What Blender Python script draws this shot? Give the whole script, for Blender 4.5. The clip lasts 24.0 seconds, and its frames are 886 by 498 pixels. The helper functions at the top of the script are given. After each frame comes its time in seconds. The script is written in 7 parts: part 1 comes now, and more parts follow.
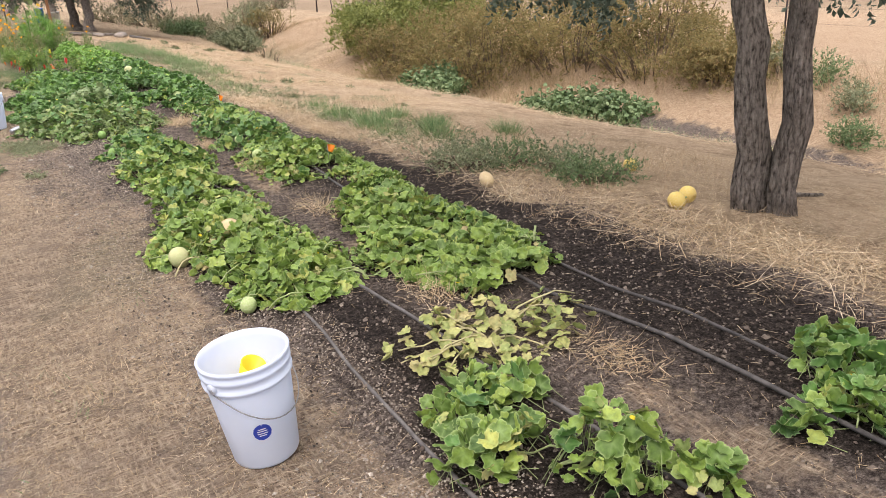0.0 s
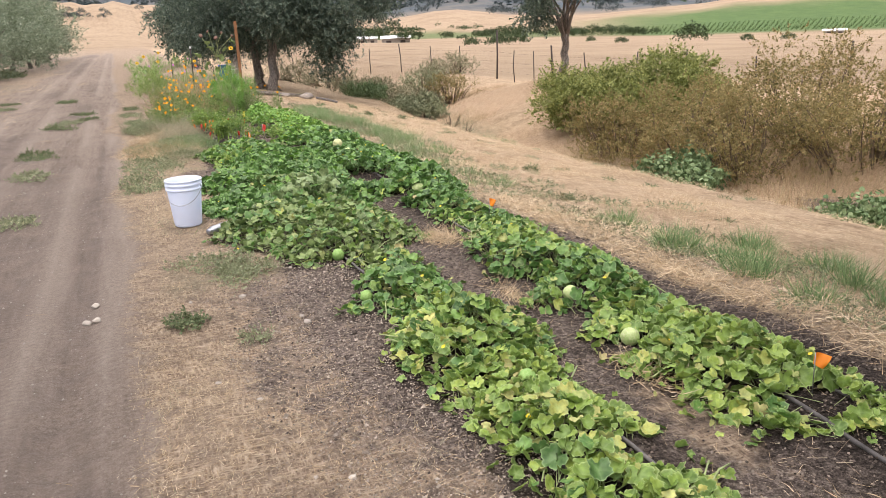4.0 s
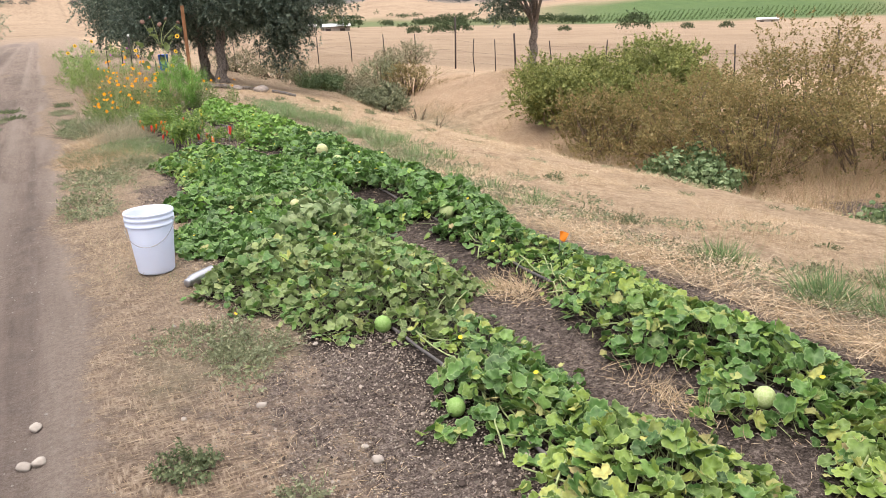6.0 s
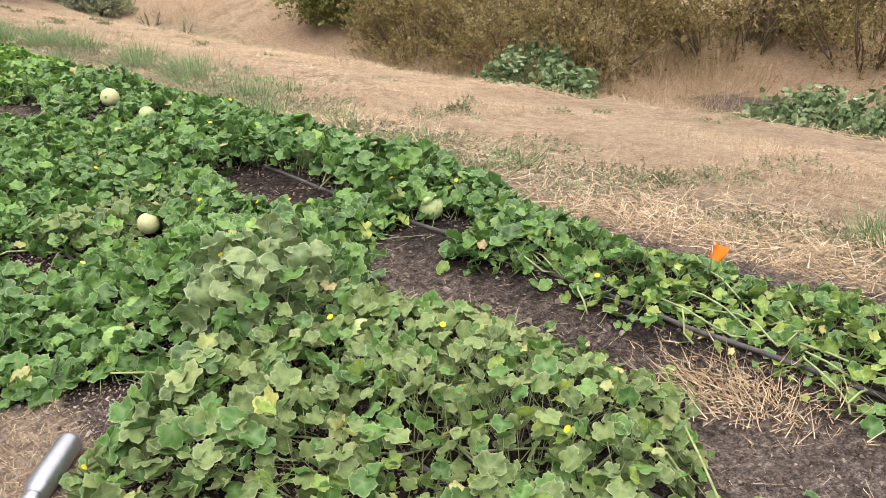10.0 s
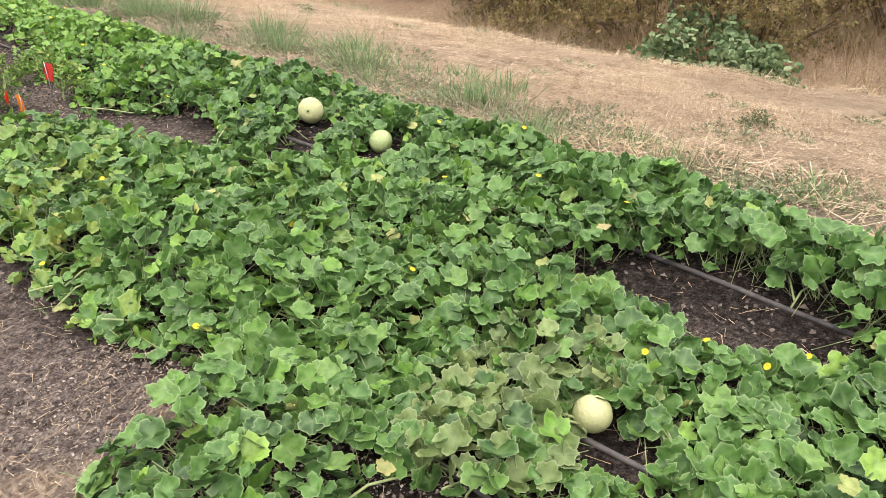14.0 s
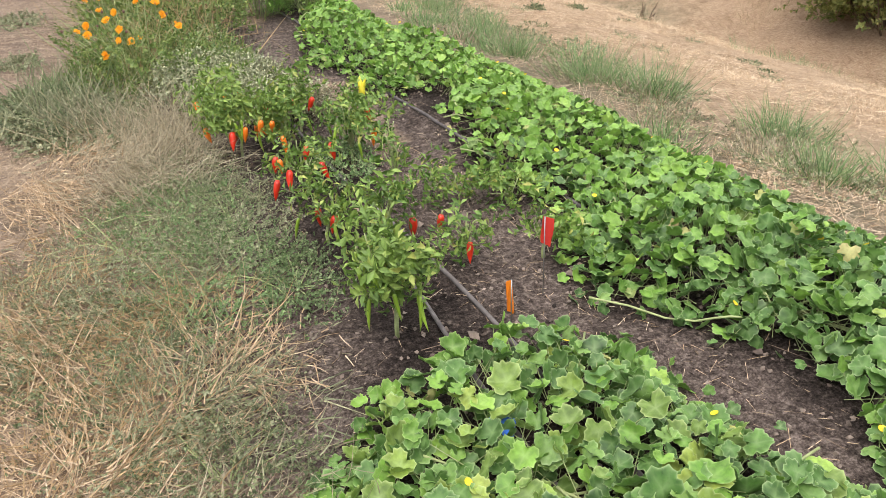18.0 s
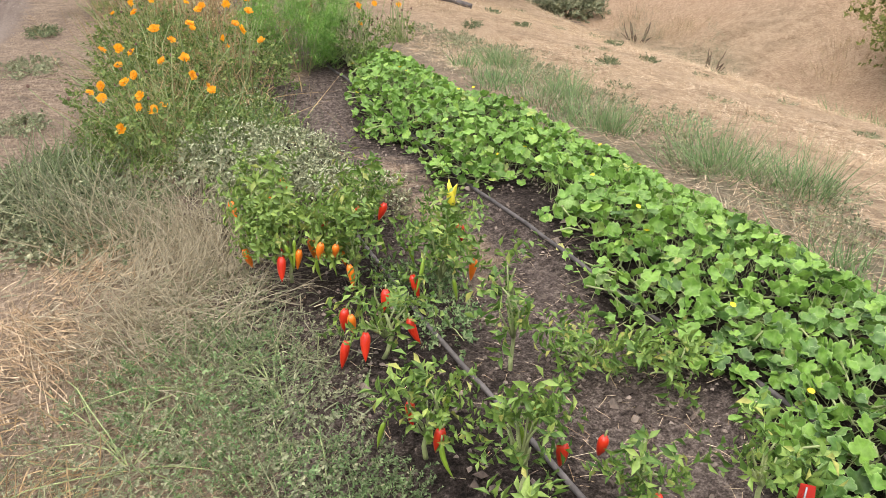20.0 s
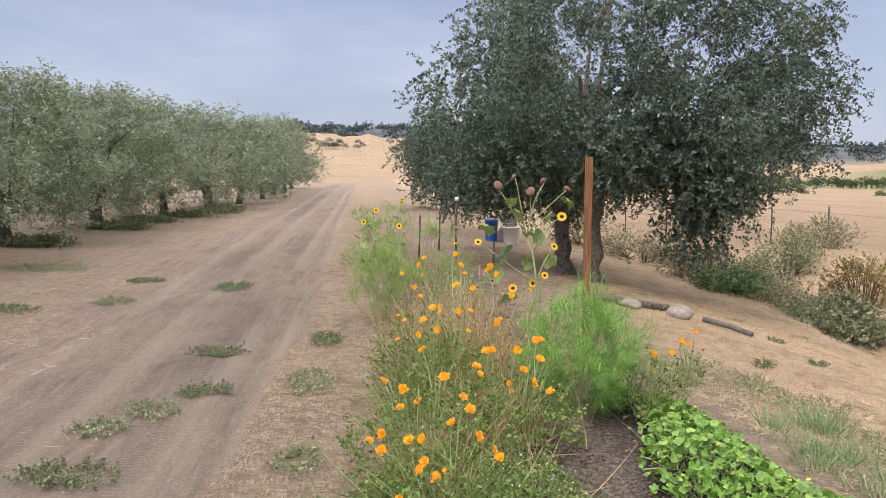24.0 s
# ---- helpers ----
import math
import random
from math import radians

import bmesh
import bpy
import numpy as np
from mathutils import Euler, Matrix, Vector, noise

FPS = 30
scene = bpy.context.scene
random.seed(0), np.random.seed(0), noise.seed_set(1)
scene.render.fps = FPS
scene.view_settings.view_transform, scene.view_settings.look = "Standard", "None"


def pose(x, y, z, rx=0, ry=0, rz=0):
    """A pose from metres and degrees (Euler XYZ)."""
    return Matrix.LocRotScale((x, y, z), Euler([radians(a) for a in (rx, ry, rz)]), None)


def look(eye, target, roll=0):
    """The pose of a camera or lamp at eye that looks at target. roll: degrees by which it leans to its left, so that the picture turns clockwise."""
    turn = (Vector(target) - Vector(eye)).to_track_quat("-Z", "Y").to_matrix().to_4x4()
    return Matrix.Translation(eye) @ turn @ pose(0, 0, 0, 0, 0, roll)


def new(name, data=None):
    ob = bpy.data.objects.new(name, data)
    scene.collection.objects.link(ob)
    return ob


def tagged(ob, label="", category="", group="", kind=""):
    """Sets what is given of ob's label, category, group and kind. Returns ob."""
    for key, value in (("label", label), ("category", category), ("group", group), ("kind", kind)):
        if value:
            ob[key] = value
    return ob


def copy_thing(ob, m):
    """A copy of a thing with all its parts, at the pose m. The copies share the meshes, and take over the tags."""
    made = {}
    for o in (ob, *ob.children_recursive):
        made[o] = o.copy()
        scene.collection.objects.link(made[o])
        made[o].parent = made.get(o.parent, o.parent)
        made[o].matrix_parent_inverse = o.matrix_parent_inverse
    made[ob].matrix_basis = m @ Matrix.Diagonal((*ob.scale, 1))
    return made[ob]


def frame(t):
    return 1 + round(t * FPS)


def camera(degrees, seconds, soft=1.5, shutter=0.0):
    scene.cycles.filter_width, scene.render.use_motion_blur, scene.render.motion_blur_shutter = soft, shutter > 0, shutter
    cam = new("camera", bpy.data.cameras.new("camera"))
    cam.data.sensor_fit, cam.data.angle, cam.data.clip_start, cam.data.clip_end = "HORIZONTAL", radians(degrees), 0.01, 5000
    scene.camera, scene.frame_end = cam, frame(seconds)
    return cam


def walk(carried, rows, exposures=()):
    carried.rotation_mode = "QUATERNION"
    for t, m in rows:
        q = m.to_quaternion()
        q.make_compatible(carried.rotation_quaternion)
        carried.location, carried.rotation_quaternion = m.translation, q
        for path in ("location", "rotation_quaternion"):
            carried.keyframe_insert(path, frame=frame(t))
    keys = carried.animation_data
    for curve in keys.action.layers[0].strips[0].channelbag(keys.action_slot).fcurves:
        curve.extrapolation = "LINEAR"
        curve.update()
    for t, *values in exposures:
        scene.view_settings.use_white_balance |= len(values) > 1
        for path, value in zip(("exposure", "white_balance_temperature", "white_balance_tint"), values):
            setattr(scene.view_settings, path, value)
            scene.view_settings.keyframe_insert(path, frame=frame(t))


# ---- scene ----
cam = camera(58.3, 24.0, soft=0.55)
METRES, EYE, TILT, LEAN, TURN = 15.625, 1.5, 0.0, 0.0, -30.6
ROWS = [
    (0.0, 0.0, 0.0, 0.0, -1.53, -21.11, 3.96),
    (0.5, -0.0113, 0.0261, -0.0006, 4.67, -15.8, 4.29),
    (1.0, -0.026, 0.0516, -0.0007, 7.54, -15.54, 4.32),
    (1.5, -0.0446, 0.0738, 0.0006, 7.74, -15.64, 3.51),
    (2.0, -0.0586, 0.0952, -0.0014, 9.23, -14.85, 2.86),
    (2.5, -0.0723, 0.118, -0.001, 10.48, -13.7, 2.9),
    (4.5, -0.1335, 0.2223, -0.0059, 7.96, -16.68, 2.48),
    (5.0, -0.1486, 0.2461, -0.0062, 7.31, -16.91, 2.62),
    (5.5, -0.1641, 0.2711, -0.0065, 6.17, -17.04, 2.83),
    (6.0, -0.1803, 0.2934, -0.0068, 4.39, -16.98, 2.4),
    (6.5, -0.1937, 0.3141, -0.0073, 2.55, -16.98, 2.4),
    (7.0, -0.2046, 0.3386, -0.0082, 1.88, -17.19, 2.7),
    (7.5, -0.2179, 0.36, -0.0091, -1.44, -17.92, 1.82),
    (8.0, -0.2307, 0.3781, -0.0077, -4.94, -19.0, 1.42),
    (8.5, -0.2394, 0.4004, -0.0104, -5.84, -19.99, 2.8),
    (9.0, -0.2459, 0.4202, -0.0119, -7.88, -22.93, 2.93),
    (9.5, -0.2564, 0.4418, -0.0132, -14.43, -24.8, 1.13),
    (11.5, -0.2917, 0.5078, -0.0144, -17.71, -26.4, 4.04),
    (12.0, -0.3012, 0.5245, -0.0154, -17.66, -27.08, 3.84),
    (12.5, -0.3086, 0.5467, -0.0148, -16.42, -27.1, 2.85),
    (13.0, -0.3199, 0.5649, -0.0162, -16.05, -27.67, 1.93),
    (13.5, -0.3325, 0.5819, -0.0159, -16.3, -28.75, 1.85),
    (14.0, -0.3399, 0.6009, -0.0169, -16.19, -28.98, 1.88),
    (14.5, -0.3487, 0.6187, -0.0134, -11.91, -26.45, 3.42),
    (15.0, -0.3634, 0.6383, -0.0105, -6.75, -22.6, 5.36),
    (15.5, -0.3768, 0.6547, -0.0078, -0.06, -20.76, 6.18),
    (16.0, -0.3821, 0.6751, -0.008, 3.82, -19.27, 5.79),
    (16.5, -0.3862, 0.6941, -0.0079, 5.56, -19.19, 5.15),
    (17.0, -0.3958, 0.7126, -0.0065, 6.28, -18.41, 4.04),
    (17.5, -0.3998, 0.7277, -0.0118, 5.63, -24.93, 3.16),
    (18.0, -0.402, 0.7476, -0.0148, 6.01, -28.15, 1.94),
    (18.5, -0.4123, 0.7653, -0.0128, 8.26, -25.57, 0.79),
    (20.5, -0.441, 0.8312, -0.0153, 7.75, -26.35, 0.93),
    (21.0, -0.451, 0.8439, -0.0127, 8.15, -26.11, 0.48),
    (21.5, -0.4561, 0.8524, -0.01, 9.6, -22.43, 0.29),
    (22.0, -0.4597, 0.8561, -0.0068, 13.22, -18.16, 0.45),
    (22.5, -0.4639, 0.8582, -0.0035, 16.25, -16.58, 0.39),
    (23.0, -0.4659, 0.8567, 0.0, 19.03, -10.96, 0.02),
    (23.5, -0.4667, 0.8554, 0.0026, 21.95, -6.88, 0.01),
    (24.0, -0.4675, 0.8537, 0.0033, 25.03, -6.03, -0.0),
]
walk(cam, [(t, pose(0, 0, EYE, TILT, LEAN, TURN) @ pose(METRES * x, METRES * y, METRES * z, 90 + pitch, roll, yaw)) for t, x, y, z, yaw, pitch, roll in ROWS], exposures=[(0.0, 0.55, 6420, 13), (5.0, 0.57, 6420, 13), (8.5, 0.63, 6420, 13), (22.3, 0.62, 6420, 13), (24.0, 0.53, 6420, 13)])

# ---- light: a bright overcast sky with a soft veiled sun ----
SUN_ELEV, SUN_AZ = 58.0, 222.0
world = bpy.data.worlds.new("overcast_sky")
scene.world = world
world.use_nodes = True
wn, wl = world.node_tree.nodes, world.node_tree.links
wn.clear()
w_out, w_bg = wn.new("ShaderNodeOutputWorld"), wn.new("ShaderNodeBackground")
w_sky, w_tc, w_sep = wn.new("ShaderNodeTexSky"), wn.new("ShaderNodeTexCoord"), wn.new("ShaderNodeSeparateXYZ")
w_sky.sky_type, w_sky.sun_disc = "NISHITA", False
w_sky.sun_elevation, w_sky.sun_rotation = radians(SUN_ELEV), radians(SUN_AZ)
w_dim = wn.new("ShaderNodeMix"); w_dim.data_type, w_dim.blend_type = "RGBA", "MULTIPLY"
w_dim.inputs[0].default_value = 1.0
w_dim.inputs[7].default_value = (0.11, 0.11, 0.11, 1)
wl.new(w_sky.outputs[0], w_dim.inputs[6])
w_map = wn.new("ShaderNodeMapping"); w_map.inputs[3].default_value = (1.3, 1.3, 4.5)
w_noise = wn.new("ShaderNodeTexNoise")
w_noise.inputs["Scale"].default_value, w_noise.inputs["Detail"].default_value = 2.2, 6.0
w_noise.inputs["Roughness"].default_value = 0.55
wl.new(w_tc.outputs["Generated"], w_map.inputs[0]); wl.new(w_map.outputs[0], w_noise.inputs["Vector"])
wl.new(w_tc.outputs["Generated"], w_sep.inputs[0])
w_grad = wn.new("ShaderNodeValToRGB")
w_grad.color_ramp.elements[0].position, w_grad.color_ramp.elements[0].color = 0.0, (0.38, 0.412, 0.51, 1)
w_grad.color_ramp.elements[1].position, w_grad.color_ramp.elements[1].color = 0.7, (2.3, 2.22, 2.18, 1)
e = w_grad.color_ramp.elements.new(0.28); e.color = (0.29, 0.325, 0.43, 1)
wl.new(w_sep.outputs[2], w_grad.inputs[0])
w_cl = wn.new("ShaderNodeValToRGB")
w_cl.color_ramp.elements[0].position, w_cl.color_ramp.elements[0].color = 0.36, (0.84, 0.87, 0.93, 1)
w_cl.color_ramp.elements[1].position, w_cl.color_ramp.elements[1].color = 0.66, (1.18, 1.16, 1.13, 1)
wl.new(w_noise.outputs[0], w_cl.inputs[0])
w_mul = wn.new("ShaderNodeMix"); w_mul.data_type, w_mul.blend_type = "RGBA", "MULTIPLY"
w_mul.inputs[0].default_value = 1.0
wl.new(w_grad.outputs[0], w_mul.inputs[6]); wl.new(w_cl.outputs[0], w_mul.inputs[7])
w_mix = wn.new("ShaderNodeMix"); w_mix.data_type = "RGBA"; w_mix.inputs[0].default_value = 0.82
wl.new(w_dim.outputs[2], w_mix.inputs[6]); wl.new(w_mul.outputs[2], w_mix.inputs[7])
wl.new(w_mix.outputs[2], w_bg.inputs[0]); wl.new(w_bg.outputs[0], w_out.inputs[0])
w_bg.inputs[1].default_value = 1.0
sun = new("sun", bpy.data.lights.new("sun", "SUN"))
sun.data.energy, sun.data.angle, sun.data.color = 1.2, radians(25), (1.0, 0.94, 0.86)
sun.matrix_world = look((0, 0, 60), (60 * math.cos(radians(SUN_ELEV)) * math.sin(radians(SUN_AZ + 180)), 60 * math.cos(radians(SUN_ELEV)) * math.cos(radians(SUN_AZ + 180)), 60 - 60 * math.sin(radians(SUN_ELEV))))

# ---- materials ----
class Nodes:
    """A thin wrapper that keeps node code short."""

    def __init__(self, name):
        self.m = bpy.data.materials.new(name)
        self.m.use_nodes = True
        self.t = self.m.node_tree
        self.t.nodes.clear()
        self.out = self.t.nodes.new("ShaderNodeOutputMaterial")

    def n(self, kind, **sockets):
        node = self.t.nodes.new("ShaderNode" + kind)
        for k, v in sockets.items():
            self.put(node.inputs[k.replace("_", " ")], v)
        return node

    def put(self, socket, v):
        if hasattr(v, "is_output"):
            self.t.links.new(v, socket)
        else:
            socket.default_value = v

    def noise(self, scale, detail=4.0, rough=0.6, vec=None, stretch=None):
        vec = vec or self.coords()
        if stretch:
            mp = self.n("Mapping")
            self.put(mp.inputs[0], vec); mp.inputs[3].default_value = stretch
            vec = mp.outputs[0]
        nd = self.n("TexNoise", Scale=scale, Detail=detail, Roughness=rough)
        self.put(nd.inputs["Vector"], vec)
        return nd.outputs[0]

    def coords(self):
        return self.n("NewGeometry").outputs["Position"]

    def local(self):
        return self.n("TexCoord").outputs["Object"]

    def ramp(self, fac, *stops):
        nd = self.n("ValToRGB")
        self.put(nd.inputs[0], fac)
        el = nd.color_ramp.elements
        while len(el) < len(stops):
            el.new(0.5)
        for e_, (p, c) in zip(el, stops):
            e_.position = p
            e_.color = (*c, 1) if len(c) == 3 else c
        return nd.outputs[0]

    def mix(self, fac, a, b, blend="MIX"):
        nd = self.n("Mix"); nd.data_type, nd.blend_type = "RGBA", blend
        for s, v in ((nd.inputs[0], fac), (nd.inputs[6], a), (nd.inputs[7], b)):
            self.put(s, (*v, 1) if isinstance(v, tuple) and len(v) == 3 else v)
        return nd.outputs[2]

    def math(self, op, a, b=0.0):
        nd = self.n("Math"); nd.operation = op
        self.put(nd.inputs[0], a); self.put(nd.inputs[1], b)
        return nd.outputs[0]

    def attr(self, name):
        nd = self.n("Attribute"); nd.attribute_name = name
        return nd.outputs["Fac"]

    def rand(self):
        """Differs from object to object and from loose piece to loose piece."""
        s = self.math("ADD", self.n("ObjectInfo").outputs["Random"], self.n("NewGeometry").outputs["Random Per Island"])
        return self.math("FRACT", s)

    def bump(self, height, strength=0.4, dist=0.02):
        nd = self.n("Bump", Strength=strength, Distance=dist)
        self.put(nd.inputs["Height"], height)
        return nd.outputs[0]

    def finish(self, color, rough=0.8, normal=None, metal=0.0, spec=0.35, translucent=None, amount=0.3, alpha=None):
        p = self.n("BsdfPrincipled", Base_Color=(*color, 1) if isinstance(color, tuple) else color, Roughness=rough, Metallic=metal)
        p.inputs["Specular IOR Level"].default_value = spec
        if normal:
            self.put(p.inputs["Normal"], normal)
        sh = p.outputs[0]
        if translucent is not None:
            tr = self.n("BsdfTranslucent")
            self.put(tr.inputs[0], (*translucent, 1) if isinstance(translucent, tuple) else translucent)
            mx = self.n("MixShader"); mx.inputs[0].default_value = amount
            self.put(mx.inputs[1], sh); self.put(mx.inputs[2], tr.outputs[0])
            sh = mx.outputs[0]
        self.put(self.out.inputs[0], sh)
        return self.m


def leaf_material(name, stops, rough=0.5, rim=None, vein=None, amount=0.18):
    k = Nodes(name)
    col = k.ramp(k.rand(), *stops)
    big = k.noise(0.9, 2.0)
    col = k.mix(k.ramp(big, (0.35, (0, 0, 0)), (0.65, (0.5, 0.5, 0.5))), col, stops[len(stops) // 2][1])
    fine = k.noise(45.0, 3.0)
    col = k.mix(1.0, col, k.ramp(fine, (0.3, (0.6, 0.62, 0.6)), (0.7, (1.28, 1.25, 1.2))), "MULTIPLY")
    if vein:
        col = k.mix(k.math("MULTIPLY", k.math("POWER", k.attr("vein"), 3.0), 0.5), col, vein)
    if rim:
        col = k.mix(k.math("MULTIPLY", k.math("POWER", k.attr("rim"), 10.0), 0.75), col, rim)
    return k.finish(col, rough, k.bump(fine, 0.35, 0.005), spec=0.3, translucent=col, amount=amount)


def plain_material(name, color, rough=0.6, var=0.2, scale=20.0, metal=0.0, spec=0.4, bump=0.15, local=False, translucent=None, amount=0.2):
    k = Nodes(name)
    v = k.local() if local else k.coords()
    n1, n2 = k.noise(scale, 4.0, vec=v), k.noise(scale * 0.17, 2.0, vec=v)
    dark, light = tuple(c * (1 - var) for c in color), tuple(min(1, c * (1 + var)) for c in color)
    col = k.ramp(n1, (0.3, dark), (0.7, light))
    col = k.mix(k.ramp(n2, (0.35, (0, 0, 0)), (0.7, (0.5, 0.5, 0.5))), col, dark)
    return k.finish(col, rough, k.bump(n1, bump, 0.006), metal, spec, translucent, amount)


def ground_material():
    k = Nodes("dry_ground")
    pos = k.coords()
    grain, fine, mid = k.noise(130.0, 3.0, 0.7, pos), k.noise(38.0, 5.0, 0.7, pos), k.noise(6.0, 5.0, 0.65, pos)
    big, huge = k.noise(0.7, 4.0, 0.6, pos), k.noise(0.06, 3.0, 0.6, pos)
    fibre = k.noise(17.0, 4.0, 0.65, pos, (4.5, 0.9, 2.0))
    fibre2 = k.noise(17.0, 4.0, 0.65, pos, (0.9, 4.6, 2.0))
    weave = k.math("MAXIMUM", fibre, fibre2)
    speck = k.math("ADD", k.math("MULTIPLY", fine, 0.55), k.math("MULTIPLY", grain, 0.45))
    straw = k.ramp(weave, (0.42, (0.15, 0.105, 0.075)), (0.52, (0.34, 0.248, 0.172)), (0.62, (0.50, 0.385, 0.275)), (0.74, (0.66, 0.53, 0.395)))
    straw = k.mix(k.ramp(mid, (0.44, (0, 0, 0)), (0.62, (0.85, 0.85, 0.85))), straw, k.ramp(speck, (0.4, (0.105, 0.076, 0.058)), (0.62, (0.38, 0.29, 0.215))))
    straw = k.mix(k.ramp(big, (0.45, (0, 0, 0)), (0.7, (0.4, 0.4, 0.4))), straw, (0.45, 0.345, 0.245))
    hay = k.ramp(weave, (0.40, (0.25, 0.165, 0.10)), (0.51, (0.46, 0.33, 0.205)), (0.61, (0.60, 0.45, 0.30)), (0.73, (0.72, 0.58, 0.42)))
    hay = k.mix(k.ramp(mid, (0.46, (0, 0, 0)), (0.62, (0.8, 0.8, 0.8))), hay, k.ramp(weave, (0.42, (0.16, 0.10, 0.06)), (0.62, (0.42, 0.29, 0.18))))
    hay = k.mix(k.ramp(k.noise(2.1, 5.0, 0.7, pos), (0.5, (0, 0, 0)), (0.66, (0.7, 0.7, 0.7))), hay, k.ramp(weave, (0.42, (0.15, 0.105, 0.062)), (0.66, (0.40, 0.295, 0.185))))
    hay = k.mix(k.ramp(big, (0.42, (0, 0, 0)), (0.66, (0.55, 0.55, 0.55))), hay, (0.56, 0.42, 0.28))
    straw = k.mix(k.attr("hay"), straw, hay)
    straw = k.mix(k.math("MULTIPLY", k.attr("bank"), 0.7), straw, k.ramp(weave, (0.40, (0.27, 0.165, 0.10)), (0.54, (0.56, 0.385, 0.245)), (0.70, (0.74, 0.56, 0.39))))
    weedy = k.ramp(fine, (0.3, (0.10, 0.10, 0.06)), (0.7, (0.31, 0.29, 0.185)))
    straw = k.mix(k.math("MULTIPLY", k.attr("green"), k.ramp(mid, (0.3, (0.2, 0.2, 0.2)), (0.65, (1, 1, 1)))), straw, weedy)
    # the near-black soil serves wet ground and painted shade under the leaves
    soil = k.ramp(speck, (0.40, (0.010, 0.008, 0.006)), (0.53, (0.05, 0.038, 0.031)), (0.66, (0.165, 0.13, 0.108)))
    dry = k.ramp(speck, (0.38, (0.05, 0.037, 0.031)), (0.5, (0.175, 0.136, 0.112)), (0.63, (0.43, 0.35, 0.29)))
    soil = k.mix(k.ramp(k.math("ADD", k.math("MULTIPLY", mid, 0.5), k.math("MULTIPLY", k.attr("wet_and_shade"), 0.42)), (0.28, (1, 1, 1)), (0.62, (0, 0, 0))), soil, dry)
    streak = k.noise(2.6, 6.0, 0.7, pos, (4.0, 0.3, 1.0))
    road = k.ramp(k.math("ADD", k.math("MULTIPLY", streak, 0.45), k.math("ADD", k.math("MULTIPLY", mid, 0.15), k.math("MULTIPLY", speck, 0.4))), (0.36, (0.115, 0.088, 0.07)), (0.5, (0.26, 0.202, 0.161)), (0.64, (0.43, 0.35, 0.287)))
    road = k.mix(k.ramp(k.noise(2.3, 5.0, 0.7, pos), (0.42, (0, 0, 0)), (0.62, (0.75, 0.75, 0.75))), road, k.ramp(speck, (0.4, (0.19, 0.145, 0.113)), (0.62, (0.44, 0.35, 0.275))))
    road = k.mix(k.ramp(big, (0.4, (0, 0, 0)), (0.7, (0.35, 0.35, 0.35))), road, (0.34, 0.27, 0.218))
    road = k.mix(k.math("MULTIPLY", k.attr("damp"), k.ramp(k.math("ADD", k.math("MULTIPLY", mid, 0.6), k.math("MULTIPLY", fine, 0.4)), (0.4, (0.15, 0.15, 0.15)), (0.58, (1, 1, 1)))), road, k.ramp(speck, (0.38, (0.075, 0.058, 0.051)), (0.64, (0.22, 0.178, 0.155))))
    road = k.mix(k.math("MULTIPLY", k.attr("pale"), 0.85), road, k.ramp(speck, (0.36, (0.31, 0.245, 0.195)), (0.64, (0.47, 0.385, 0.315))))
    field = k.ramp(k.math("ADD", k.math("MULTIPLY", huge, 0.5), k.math("MULTIPLY", k.noise(0.9, 3.0, 0.6, pos, (1, 0.15, 1)), 0.5)), (0.35, (0.26, 0.184, 0.119)), (0.65, (0.365, 0.27, 0.178)))
    edge = k.math("MULTIPLY", k.math("SUBTRACT", mid, 0.5), 1.3)
    col = k.mix(k.attr("field"), straw, field)
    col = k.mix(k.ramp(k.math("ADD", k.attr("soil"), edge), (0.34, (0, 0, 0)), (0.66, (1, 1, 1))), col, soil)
    col = k.mix(k.ramp(k.math("ADD", k.attr("road"), edge), (0.30, (0, 0, 0)), (0.72, (1, 1, 1))), col, road)
    col = k.mix(k.attr("crop"), col, k.ramp(k.noise(0.4, 3.0, 0.6, pos, (6, 0.3, 1)), (0.35, (0.055, 0.095, 0.035)), (0.65, (0.115, 0.165, 0.055))))
    # far wooded ridge: dark ground with blue-grey distance haze mixed into the colour
    col = k.mix(k.attr("hazy_woods"), col, k.ramp(k.noise(0.02, 4.0, 0.6, pos), (0.4, (0.07, 0.085, 0.095)), (0.75, (0.17, 0.15, 0.13))))
    wv = k.n("TexWave", Scale=7.0, Distortion=3.0, Detail=2.0); wv.bands_direction = "Y"
    k.put(wv.inputs["Vector"], pos)
    tread = k.math("MULTIPLY", wv.outputs["Fac"], k.attr("tread"))
    col = k.mix(k.math("MULTIPLY", tread, 0.4), col, (0.14, 0.108, 0.086))
    h = k.math("ADD", k.math("ADD", k.math("MULTIPLY", speck, 1.2), weave), k.math("MULTIPLY", tread, -0.25))
    return k.finish(col, 0.95, k.bump(h, 1.0, 0.05), spec=0.1)


